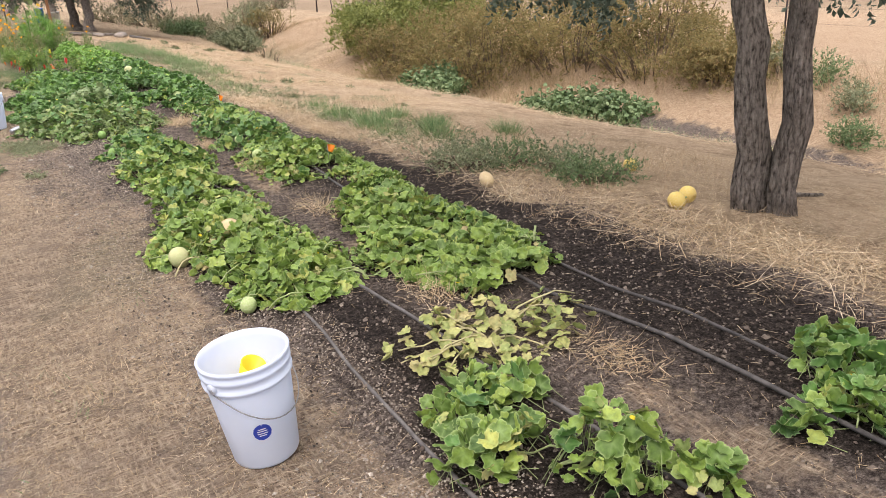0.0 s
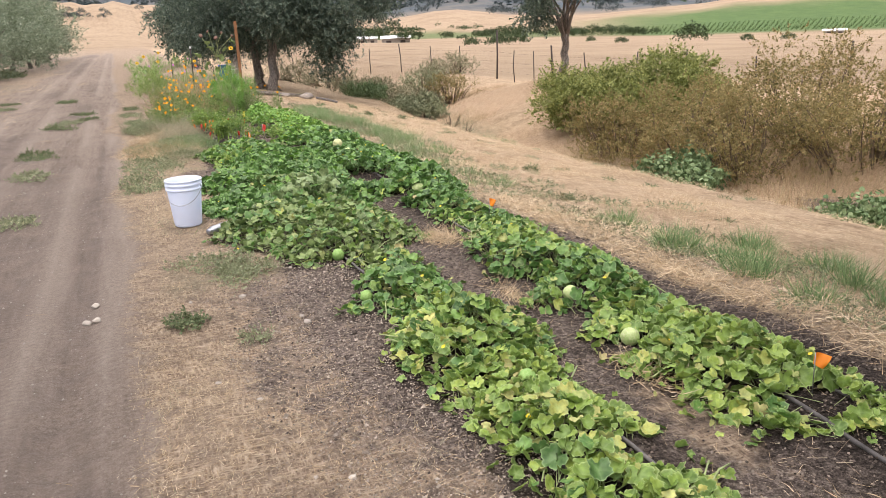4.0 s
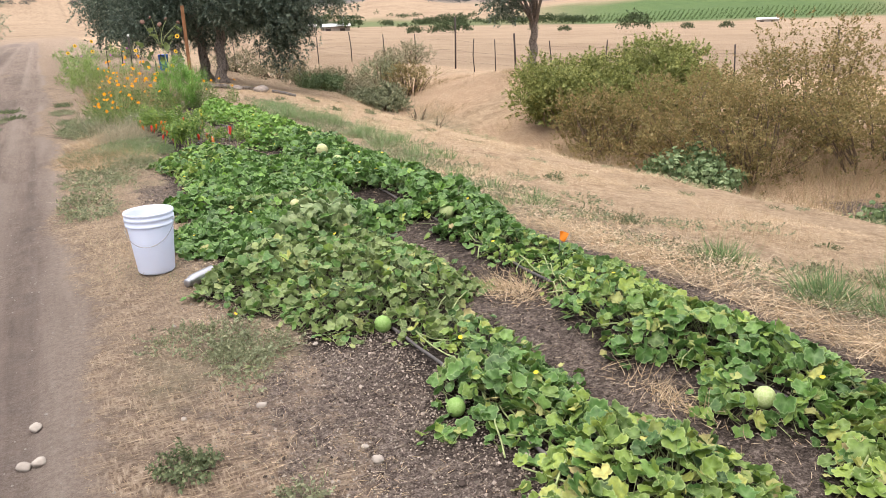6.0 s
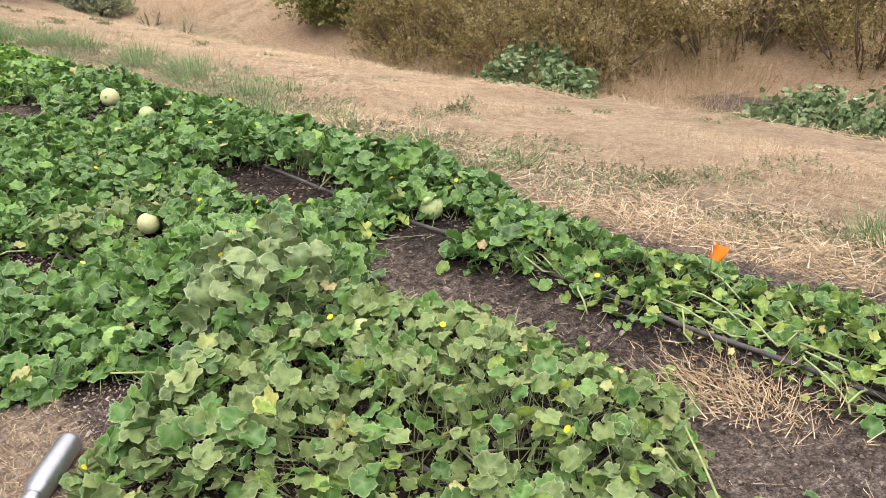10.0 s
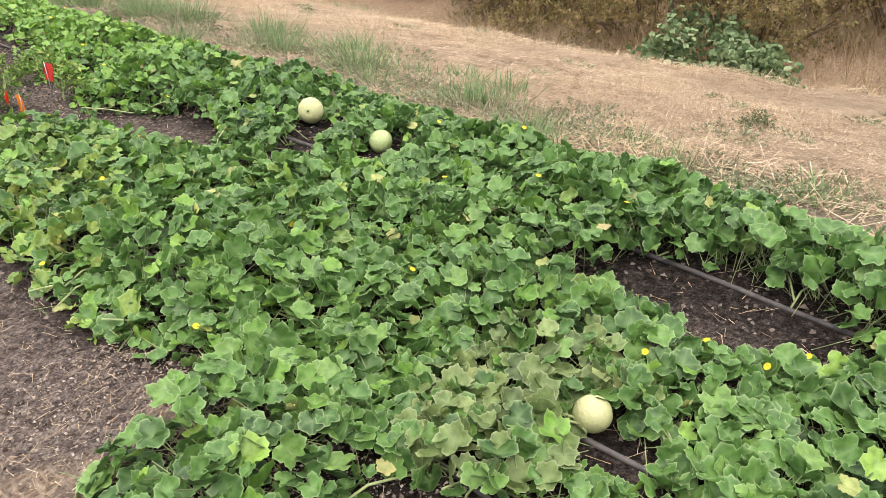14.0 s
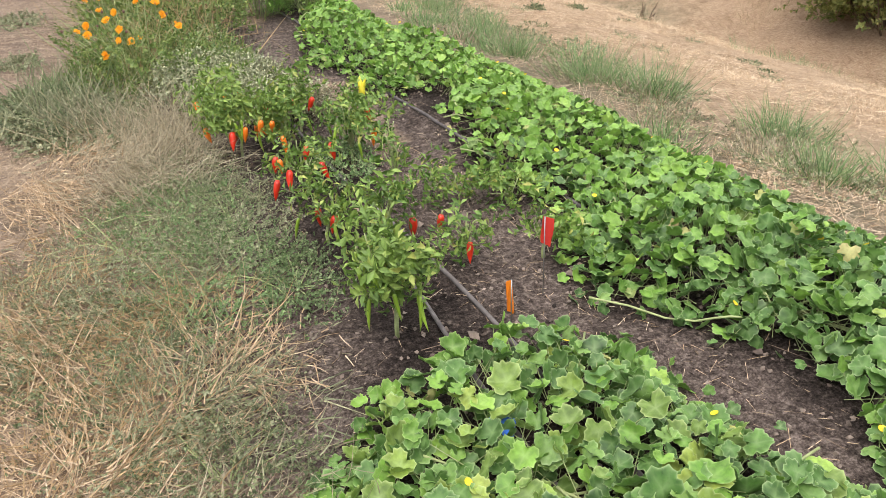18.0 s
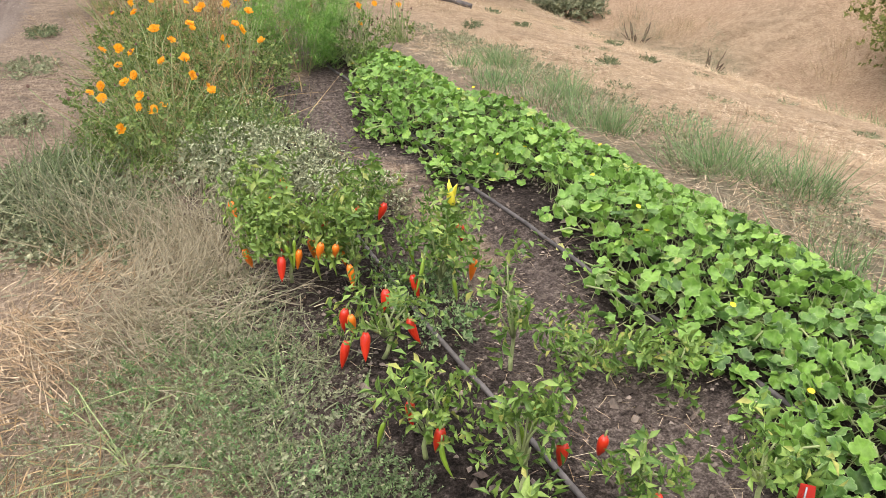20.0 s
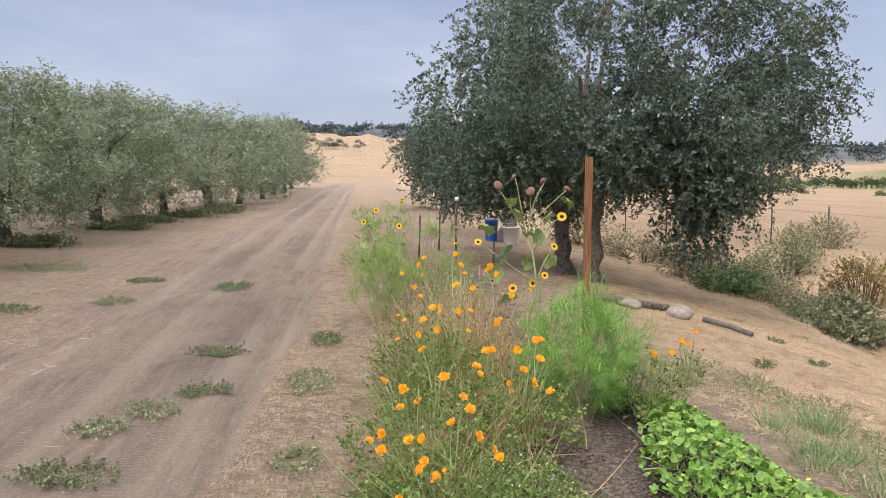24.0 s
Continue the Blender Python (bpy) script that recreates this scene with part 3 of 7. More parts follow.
ROW2_L = ([2.8, 3.0, 3.3, 3.6, 3.85, 4.06, 4.35, 4.85, 5.05, 5.5, 5.65, 6.2, 6.8, 7.15, 7.3, 7.5, 7.7, 7.85, 7.95, 8.3, 8.6, 8.9, 9.15, 9.45, 9.5, 10, 10.3, 10.6, 10.8, 11.1, 12, 13, 14.3, 14.6, 14.88, 15.16, 15.5, 15.84, 16.06, 16.5, 16.87, 17.2, 17.6, 17.8, 18.3, 18.7, 19.3, 20.3, 20.7],
          [2.2, 1.95, 1.8, 1.72, 1.74, 1.93, 1.88, 2.06, 2.5, 2.5, 2.1, 1.95, 2.0, 2.2, 1.98, 2.03, 2.33, 2.2, 2.04, 2.12, 2.15, 2.33, 2.4, 2.45, 2.31, 2.36, 2.17, 2.4, 2.2, 2.3, 2.3, 2.2, 2.1, 2.08, 2.2, 1.97, 2.08, 2.27, 2.1, 2.12, 2.3, 2.3, 2.35, 2.05, 2.12, 2.0, 2.12, 2.38, 2.5])
ROW2_R = ([2.8, 3.1, 3.4, 4.6, 5, 5.6, 6.5, 7.2, 8, 8.8, 9.1, 9.25, 9.5, 9.7, 10.2, 10.7, 11.2, 11.45, 11.7, 12.4, 14, 16, 17.5, 18.5, 19.2, 20.2, 20.7], [2.3, 2.45, 2.52, 2.5, 2.6, 2.62, 2.74, 2.66, 2.74, 2.82, 2.88, 2.74, 2.84, 2.72, 2.76, 2.95, 3.02, 2.84, 3.02, 3.08, 3.04, 3.04, 3.06, 2.96, 2.82, 2.78, 2.62])
GAPS = [(2.28, 11.6, .17, .36), (1.03, 11.62, .1, .22), (2.46, 13.84, .13, .14), (2.46, 13.32, .12, .12), (1.49, 11.5, .09, .09), (2.38, 10.58, .15, .13), (2.38, 5.72, .13, .11), (2.05, 6.62, .09, .08), (2.2, 7.35, .09, .08), (2.12, 14.5, .1, .22), (2.2, 13.7, .14, .1), (1.14, 7.86, .07, .06), (1.2, 8.83, .08, .07), (1.55, 5.7, .12, .12), (2.3, 17.4, .1, .16), (.82, 4.33, .09, .09), (1.27, 2.0, .07, .07)]
CLUMPS = [(1.45, 2.15, .14, .18), (1.24, 2.1, .12, .14), (1.2, 1.82, .2, .14), (1.5, 1.55, .2, .17), (1.66, 1.33, .12, .12), (2.62, 1.45, .2, .25), (2.35, 1.2, .14, .2), (2.12, 1.32, .08, .07), (.9, 11.4, .13, .13)]


def cover(x, y):
    """How thickly the melon leaves cover the ground, 0 to 1."""
    x, y = np.asarray(x, float), np.asarray(y, float)
    out = np.zeros(x.shape)
    near = (x > .3) & (x < 3.4) & (y > .8) & (y < 21.2)
    x, y = x[near], y[near]
    rough = W1(x, y, 8)
    wob = .035 * W2(x, y, 3.4) + .03 * rough
    d = np.zeros(x.shape)
    for lo, hi, y0, y1 in ((ROW1_L, ROW1_R, 3.4, 15.0), (ROW2_L, ROW2_R, 2.9, 20.6)):
        a, b = np.interp(y, *lo) + wob, np.interp(y, *hi) - wob
        inside = np.minimum(x - a, b - x)
        d = np.maximum(d, smooth_step(inside, -.15, .06) * (y > y0 + wob) * (y < y1 + wob))
    for cx, cy, rx, ry in GAPS:
        d = d * smooth_step(np.hypot((x - cx) / rx, (y - cy) / ry) + .2 * rough, .95, 1.45)
    for cx, cy, rx, ry in CLUMPS:
        d = np.maximum(d, 1 - smooth_step(np.hypot((x - cx) / rx, (y - cy) / ry) + .25 * rough, .75, 1.2))
    out[near] = d
    return out


def row_depth(x, y):
    """How far inside the leaf edge a place lies, in metres."""
    d = np.full(np.shape(x), -.2)
    for lo, hi in ((ROW1_L, ROW1_R), (ROW2_L, ROW2_R)):
        d = np.maximum(d, np.minimum(x - np.interp(y, *lo), np.interp(y, *hi) - x))
    for cx, cy, rx, ry in CLUMPS:
        d = np.maximum(d, .3 * (1.2 - np.hypot((x - cx) / rx, (y - cy) / ry)))
    return d


def ground_masks(x, y):
    wob = .12 * W1(x, y, .9) + .05 * W2(x, y, 4)
    near_y = smooth_step(y, -3, .3) * (1 - smooth_step(y, 20.6, 21.6))
    soil = smooth_step(x + wob, .78, 1.02) * (1 - smooth_step(x + wob + .2 * smooth_step(y, 9, 14), 2.75, 3.1)) * near_y
    soil = np.maximum(soil, .6 * smooth_step(x + wob * 2.5, .3, .95) * (1 - smooth_step(x, 1.2, 1.4)) * smooth_step(y, -3, 1) * (1 - smooth_step(y, 8.6, 9.4)) * smooth_step(W3(x, y, .8) + 1.0 - .05 * y, -.2, .6))
    soil = np.maximum(soil, .9 * np.exp(-((x - .75) / .3) ** 4 - ((y - 13.1) / .7) ** 4))
    soil = np.maximum(soil, .9 * np.exp(-((x - .85) / .3) ** 4 - ((y - 15.3) / .6) ** 4))
    soil = np.maximum(soil, .8 * smooth_step(x + wob, 2.6, 2.9) * (1 - smooth_step(x + wob * 2, 3.1, 3.5)) * smooth_step(y, -2, 1) * (1 - smooth_step(y, 5.2, 6.4)))
    soil = np.maximum(soil, .7 * smooth_step(x, .5, .9) * (1 - smooth_step(x, 2.2, 2.6)) * smooth_step(y, 20, 21) * (1 - smooth_step(y, 27, 30)))
    strip = .75 * np.exp(-((x - 1.9 + .3 * wob) / .17) ** 2) * smooth_step(W2(x, y, 1.6), -.1, .5)
    soil = soil - strip
    wet_and_shade = np.clip(np.exp(-((x - 1.36) / .3) ** 2) + np.exp(-((x - 2.45) / .38) ** 2) + .8 * np.exp(-((x - 2.95) / .25) ** 2) * (1 - smooth_step(y, 5, 8)), 0, 1) * near_y
    # besides the wet rows, shade under and beside the leaves is painted in
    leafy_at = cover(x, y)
    wet_and_shade = np.maximum(wet_and_shade, np.maximum(leafy_at, .9 * cover(x + .07, y + .05)))
    road = smooth_step(-x + wob * 1.2, .05, .42) * (1 - smooth_step(-x + wob * 2, 2.6, 3.6))
    road = road * (1 - .55 * np.exp(-((x + 1.35 + wob) / .25) ** 2) * smooth_step(W2(x, y, .7), .1, .7))
    road = road * (1 - smooth_step(y, 75, 110))
    damp = np.exp(-((x + .43 + .03 * np.sin(y * .35)) / .055) ** 2) * smooth_step(y, -5, 2) * (1 - smooth_step(y, 16, 19)) * .7
    damp = np.maximum(damp, np.exp(-((x + .95) / .33) ** 2) * smooth_step(y, 19, 22) * (1 - smooth_step(y, 33, 38)) * smooth_step(W2(x, y, 1.1), -.2, .5) * .7)
    damp = np.maximum(damp, .7 * np.exp(-((x + 2.0) / .5) ** 2) * smooth_step(W1(x, y, .5), -.1, .6))
    damp = np.maximum(damp, .5 * (1 - smooth_step(y, 12, 17)) * smooth_step(-x, .12, .4))
    green = np.exp(-((x - 3.35 + wob) / .42) ** 2) * smooth_step(y, 4, 12) * (1 - smooth_step(y, 21, 23)) * .8
    green = np.maximum(green, .4 * np.exp(-((x - .45) / .4) ** 2 - ((y - 16.7) / 1.6) ** 2))
    green = np.maximum(green, .6 * smooth_step(W3(x, y, 1.3), .35, .9) * (x > .1) * (x < 1.1) * (y < 14))
    green = np.maximum(green, .6 * smooth_step(W3(x, y, .7), .5, 1.0) * (x < -3.2))
    green = np.maximum(green, .6 * np.exp(-((x - 9.2) / .7) ** 2) * smooth_step(W2(x, y, .9), -.2, .5))
    pale = np.clip(np.exp(-((x + .26 + .03 * np.sin(y * .35)) / .06) ** 2) + .8 * np.exp(-((x + .68) / .09) ** 2) + .7 * np.exp(-((x + 1.55) / .12) ** 2) + .6 * np.exp(-((x + 2.3) / .14) ** 2), 0, 1) * (np.hypot(x, y - 12) < 60) * smooth_step(W1(x, y, .7), -.9, .1)
    tread = np.clip(np.exp(-((x + .88) / .17) ** 2) + np.exp(-((x + 1.75) / .2) ** 2) + .7 * np.exp(-((x + .36) / .05) ** 2), 0, 1) * (np.hypot(x, y - 12) < 60) * smooth_step(W2(x, y, .8), -.8, .2)
    bank = smooth_step(x, 8.6, 9.6) * (1 - smooth_step(np.hypot(x - 3, y - 12), 24, 34)) * smooth_step(W1(x, y, .6) + .6, -.2, .6)
    soil = np.maximum(soil, .9 * np.exp(-((x - 10.0 + .5 * wob) / .4) ** 2) * smooth_step(y, 4, 7) * (1 - smooth_step(y, 12.5, 14)))
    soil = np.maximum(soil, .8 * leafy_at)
    soil = np.maximum(soil, .5 * np.exp(-((x - 13.2) / 1.5) ** 2 - ((y - 26.3) / 1.2) ** 2))
    soil = np.maximum(soil, .55 * np.exp(-((x - 9.1 + .5 * wob) / .3) ** 2) * smooth_step(y, 26, 28) * (1 - smooth_step(y, 33, 36)))
    road = np.maximum(road, (.5 + .22 * W2(x, y, .5)) * (x < -2.5) * smooth_step(y, -60, -20) * (1 - smooth_step(y, 75, 110)) * smooth_step(x, -60, -30))
    field = smooth_step(np.hypot(x - 3, y - 12), 24, 34) * (x > 9) + smooth_step(np.hypot(x, y), 90, 140) * (x <= 9)
    r, az = np.hypot(x, y - 15), np.degrees(np.arctan2(x, y - 15))
    crop = np.exp(-((az - 46) / 13) ** 6) * smooth_step(r, 230, 245) * (1 - smooth_step(r, 420, 440))
    crop = np.maximum(crop, .8 * np.exp(-((az - 24) / 10) ** 6) * smooth_step(r, 250, 260) * (1 - smooth_step(r, 330, 350)))
    return {"soil": soil, "wet_and_shade": wet_and_shade, "road": road, "damp": damp, "green": np.clip(green, 0, 1), "field": np.clip(field, 0, 1), "crop": crop, "hazy_woods": smooth_step(r, 720, 830), "hay": smooth_step(x + wob * 2, 3.2, 4.4), "bank": bank, "tread": tread, "pale": pale}


GX = axis(0, -3.2, 12.0, .10, -1500, 1700)
GY = axis(0, -1.0, 27.0, .11, -400, 1900)
gx, gy = np.meshgrid(GX, GY, indexing="xy")
gz = height(gx, gy)
G_V = np.stack([gx, gy, gz], -1).reshape(-1, 3)
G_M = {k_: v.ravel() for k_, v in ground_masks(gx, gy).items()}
ii, jj = np.meshgrid(np.arange(len(GY) - 1), np.arange(len(GX) - 1), indexing="ij")
q = (ii * len(GX) + jj).ravel()
G_F = np.stack([q, q + 1, q + 1 + len(GX), q + len(GX)], -1)
f_c = G_V[G_F].mean(1)
zone = np.zeros(len(G_F), int)
zone[(f_c[:, 0] < -.2) & (f_c[:, 0] > -3.0) & (f_c[:, 1] < 120)] = 1
zone[(f_c[:, 0] > .9) & (f_c[:, 0] < 2.95) & (f_c[:, 1] > .3) & (f_c[:, 1] < 21)] = 2


def ground_piece(name, sel, label, category):
    used, inv = np.unique(G_F[sel], return_inverse=True)
    ob = mesh_object(name, G_V[used], inv.reshape(-1, 4), M_GROUND, attrs={k_: v[used] for k_, v in G_M.items()})
    return tagged(ob, label, category, kind="structure")


ground_piece("ground", zone == 0, "dry straw-coloured grassland falling to a ditch and distant hills", "ground")
ground_piece("road", zone == 1, "pale dusty dirt farm track with wheel ruts", "dirt road")
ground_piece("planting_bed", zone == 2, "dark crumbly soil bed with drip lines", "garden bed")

# ---- leaf and blade shapes shared by many plants ----
def melon_leaf(seed, lobes=5, n=30, cup=.3, wave=.05, deep=.07):
    """A rounded, shallow-lobed leaf about 1 wide with a toothed, crimped margin."""
    g = np.random.default_rng(seed)
    a = np.linspace(-np.pi, np.pi, n, endpoint=False)
    k_ = np.arange(n)
    centres = np.radians([-128, -62, 0, 62, 128]) + g.normal(0, .06, 5)
    near = np.min(np.abs(a[:, None] - centres[None]), 1)
    lobe = .55 * np.cos(np.clip(near / .57, 0, 1) * np.pi / 2) + .45 * (1 - np.clip(near / .57, 0, 1))
    tooth = (-1.0) ** k_ if n >= 20 else np.zeros(n)
    r = .37 + deep * 1.65 * lobe + .022 * tooth + g.uniform(-.018, .018, n)
    r *= 1 - .62 * np.exp(-((np.abs(np.abs(a) - np.pi)) / .2) ** 2)
    m = 10 if n >= 20 else 5
    am = np.linspace(-np.pi, np.pi, m, endpoint=False)
    vein_m = np.cos(np.clip(np.min(np.abs(am[:, None] - centres[None]), 1) / .57, 0, 1) * np.pi / 2)
    ri = .235 + .02 * vein_m
    xy = np.concatenate([[[0, 0]], np.stack([ri * np.sin(am), ri * np.cos(am)], -1), np.stack([r * np.sin(a), r * np.cos(a)], -1)])
    zm = cup * .09 + .03 - .035 * vein_m + g.uniform(-.012, .012, m)
    zo = cup * 1.5 * r ** 2 + wave * np.sin(a * g.integers(2, 4) + g.uniform(0, 6)) + .022 * np.sin(a * g.integers(6, 9) + g.uniform(0, 6)) - .05 * lobe + g.uniform(-.018, .018, n)
    fold = .42 * g.uniform(-.25, 1) * np.abs(xy[:, 0])
    f = [[0, 1 + (i + 1) % m, 1 + i] for i in range(m)]
    i = j = 0
    while i < m or j < n:
        if j < n and (i >= m or (j + .5) / n <= (i + .5) / m):
            f.append([1 + i % m, 1 + m + (j + 1) % n, 1 + m + j]); j += 1
        else:
            f.append([1 + i, 1 + (i + 1) % m, 1 + m + j % n]); i += 1
    vein = np.concatenate([[1], .2 + .6 * vein_m, lobe ** 6])
    rim = np.concatenate([[0], np.full(m, .3), np.ones(n)])
    return np.column_stack([xy, np.concatenate([[0], zm, zo]) + fold]), np.array(f), {"rim": rim, "vein": vein}


def blade(width=.06, bend=.25, segs=3, fold=0.0):
    """A tapering grass blade of unit height."""
    t = np.linspace(0, 1, segs + 1)
    w = width * (1 - t ** 1.5) / 2
    v = np.concatenate([np.column_stack([-w, bend * t ** 2, t]), np.column_stack([w, bend * t ** 2 + fold, t])])
    n = segs + 1
    k_ = np.arange(segs)
    f = np.concatenate([np.stack([k_, k_ + n, k_ + n + 1], -1), np.stack([k_, k_ + n + 1, k_ + 1], -1)])
    return v, f, {}


def small_leaf(length=1.0, width=.5, fold=.15):
    """A pointed oval leaf along +y, folded at the mid rib."""
    v = np.array([[0, 0, 0], [-width / 2, .45 * length, fold], [width / 2, .5 * length, fold], [0, length, -.05]])
    return v, np.array([[0, 3, 1], [0, 2, 3]]), {}


def sprig(seed, count=9, length=.5, width=.22, spread=1.0, twig=.012, leaf_len=.34):
    """A twig along +z with small leaves."""
    g = np.random.default_rng(seed)
    t = np.linspace(.12, 1, count)
    pos = np.column_stack([.06 * np.sin(t * 5 + seed), .06 * np.cos(t * 4), t * 1.0])
    turn = rot(g.uniform(0, 2 * np.pi, count), g.uniform(.1, 1.0, count) * spread, g.uniform(-.5, .5, count))
    size = leaf_len * g.uniform(.7, 1.2, count)
    v, f, _ = scatter([small_leaf(1, width / leaf_len * .9)], pos, turn, size)
    sv = np.array([[-twig, 0, 0], [twig, 0, 0], [0, twig, 1.0]])
    return np.concatenate([v, sv]), np.concatenate([f, np.array([[0, 1, 2]]) + len(v)]), {}


def thread_sprig(seed, count=26, reach=.36):
    """A stem with fine thread leaves, as of dill or cosmos."""
    g = np.random.default_rng(seed)
    t = g.uniform(.05, 1, count)
    pos = np.column_stack([np.zeros(count), np.zeros(count), t])
    turn = rot(g.uniform(0, 2 * np.pi, count), -g.uniform(.7, 1.6, count), np.zeros(count))
    v, f, _ = scatter([blade(.034, .35, 2)], pos, turn, reach * g.uniform(.5, 1.1, count) * (1.1 - .5 * t))
    sv, sf, _ = blade(.03, .05, 2)
    return np.concatenate([v, sv]), np.concatenate([f, sf + len(v)]), {}


LEAVES = [melon_leaf(s_, cup=(.1, .3, .5, .2, -.15, .4)[s_]) for s_ in range(6)]
LEAVES_LOW = [melon_leaf(s_ + 10, 5, 10) for s_ in range(4)]
LEAVES_DROOP = [melon_leaf(s_ + 20, 5, 30, -.4, .1) for s_ in range(4)]
BLADES = [blade(.05, .1 * k_, 3) for k_ in range(1, 6)]
SPRIGS = [sprig(s_) for s_ in range(5)]
OAK_SPRIGS = [sprig(s_ + 20, 12, .5, .17, 1.0, .01, .26) for s_ in range(5)]
THREADS = [thread_sprig(s_) for s_ in range(4)]
STRAW_T = (np.array([[-.5, 0, 0], [.5, 0, 0], [0, .35, .5], [.4, 0, 1], [-.4, 0, 1]]), np.array([[0, 1, 2], [4, 2, 3], [0, 2, 4]]), {})
PRISM = (np.array([[math.cos(a_) * .5, math.sin(a_) * .5, z_] for z_ in (0, 1) for a_ in (0, 2.094, 4.189)]), np.array([[0, 1, 4], [0, 4, 3], [1, 2, 5], [1, 5, 4], [2, 0, 3], [2, 3, 5]]), {})


def rods(a, b, width):
    """Thin three-sided rods between the points a and b."""
    a, b = np.asarray(a, float), np.asarray(b, float)
    d = b - a
    ln = np.linalg.norm(d, axis=1)
    w = np.broadcast_to(width, ln.shape)
    v, f, _ = scatter([PRISM], a, aim(d), np.column_stack([w, w, ln]), np.zeros(len(a), int))
    return v, f

# ---- the melon bed ----
def canopy(x, y):
    """Height of the leaf roof over the soil."""
    h = .115 + .04 * W1(x, y, 2.2) + .04 * W2(x, y, 6)
    h = h + .03 * smooth_step(y, 8.8, 10) - .005 * smooth_step(y, 15, 17)
    h = h + .13 * np.exp(-((x - 1.42) / .3) ** 2 - ((y - 10.5) / .3) ** 2)
    h = h + .07 * np.exp(-((x - 1.45) / .4) ** 2 - ((y - 9.4) / .35) ** 2)
    # the vines lie low round the melons and bare spots
    for cx, cy, r_ in ((2.4, 13.75, .3), (2.4, 13.25, .28), (1.42, 11.38, .22), (2.3, 10.45, .28), (2.12, 11.2, .3), (2.3, 5.6, .3), (2.58, 9.3, .28), (2.1, 14.3, .3), (2.2, 15.7, .25)):
        h = h * (1 - .62 * np.exp(-((x - cx) ** 2 + (y - cy) ** 2) / r_ ** 2))
    return np.maximum(h, .05)


cand = np.column_stack([RNG.uniform(.35, 3.35, 100000), RNG.uniform(.6, 21, 100000)])
cov = cover(cand[:, 0], cand[:, 1])
keep = RNG.uniform(0, 1, len(cand)) < cov ** 1.2 * .8
cand, cov = cand[keep], cov[keep]
# thin out where two leaves would share one place
cell = np.floor(cand / .0268).astype(int)
_, first = np.unique(cell[:, 0] * 10000 + cell[:, 1], return_index=True)
cand, cov = cand[first], cov[first]
n_l = len(cand)
roof = canopy(cand[:, 0], cand[:, 1]) * (.15 + .85 * cov * smooth_step(row_depth(cand[:, 0], cand[:, 1]), -.12, .24))
lz = height(cand[:, 0], cand[:, 1]) + roof * (.2 + .9 * RNG.uniform(0, 1, n_l) ** .65)
size = RNG.uniform(.05, .105, n_l) * np.where(RNG.uniform(0, 1, n_l) < .14, 1.25, 1)
size *= np.interp(cand[:, 1], [0, 3, 8, 8.5, 9.7, 10.2, 11, 14, 16, 21], [1.05, 1.0, .9, .74, .74, .95, 1.0, .95, .74, .58])
size *= np.interp(cov, [0, .5, 1], [.62, .8, 1.0])
yaw = RNG.uniform(0, 2 * np.pi, n_l)
pitch, roll_ = RNG.normal(-.25, .6, n_l), RNG.normal(0, .55, n_l)
L_POS, L_TURN, L_SIZE = np.column_stack([cand, lz]), rot(yaw, pitch, roll_), size
tone = W2(cand[:, 0], cand[:, 1], 1.3) + .5 * RNG.normal(0, 1, n_l)
cool = (np.interp(cand[:, 1], [0, 3, 6.5, 7.8, 9.5, 11.5, 16, 18, 21], [.5, .3, .2, .55, .6, .95, .6, .15, .0]) + .25 * tone) > .5
yellow = RNG.uniform(0, 1, n_l) < np.interp(cand[:, 1], [0, 3, 5, 7, 8, 10, 11, 21], [.03, .06, .15, .12, .06, .05, .012, .01])
wilt = (np.hypot((cand[:, 0] - 1.42) / .28, (cand[:, 1] - 10.5) / .26) < 1) & (RNG.uniform(0, 1, n_l) < .4)
lz[wilt] += RNG.uniform(0, .11, wilt.sum())
L_POS[:, 2] = lz
pitch[wilt] = RNG.normal(-.75, .45, wilt.sum())
L_TURN = rot(yaw, pitch, roll_)
dull = (cand[:, 0] < 2.05) & (np.abs(cand[:, 1] - 9.45) < .85) | (np.hypot((cand[:, 0] - 1.5) / .35, (cand[:, 1] - 11.75) / .3) < 1)
fresh = RNG.uniform(0, 1, n_l) < np.interp(cand[:, 1], [10, 12, 14.5, 15.5, 17], [0, .08, .12, .6, .95])
dull &= RNG.uniform(0, 1, n_l) < .6
L_KIND = np.where(wilt, 3, np.where(dull, 4, np.where(yellow, 2, np.where(fresh, 5, np.where(cool, 1, 0)))))
L_MAT = [M_MELON_LEAF, M_MELON_LEAF_COOL, M_YELLOW_LEAF, M_WILT_LEAF, M_DULL_LEAF, M_BRIGHT_LEAF]
L_SIZE[wilt] *= 1.4
L_SIZE[L_KIND == 2] *= .72

plants = [(1.32, 1.6), (2.42, 1.2)] + [(1.36, y_) for y_ in np.arange(3.7, 15.0, .82)] + [(2.42, y_) for y_ in np.arange(3.2, 20.8, .82)]
owner = np.argmin(((cand[:, None, :] - np.array(plants)[None]) ** 2 * np.array([1.6, 1.0])).sum(-1), 1)
LEAF_MESH = {}
for kind in range(6):
    for k_, (tv, tf, ta) in enumerate(LEAVES_DROOP if kind == 3 else LEAVES):
        ob = mesh_object("leaf", tv, tf, L_MAT[kind], attrs=ta)
        LEAF_MESH[kind, k_] = ob.data
        bpy.data.objects.remove(ob)


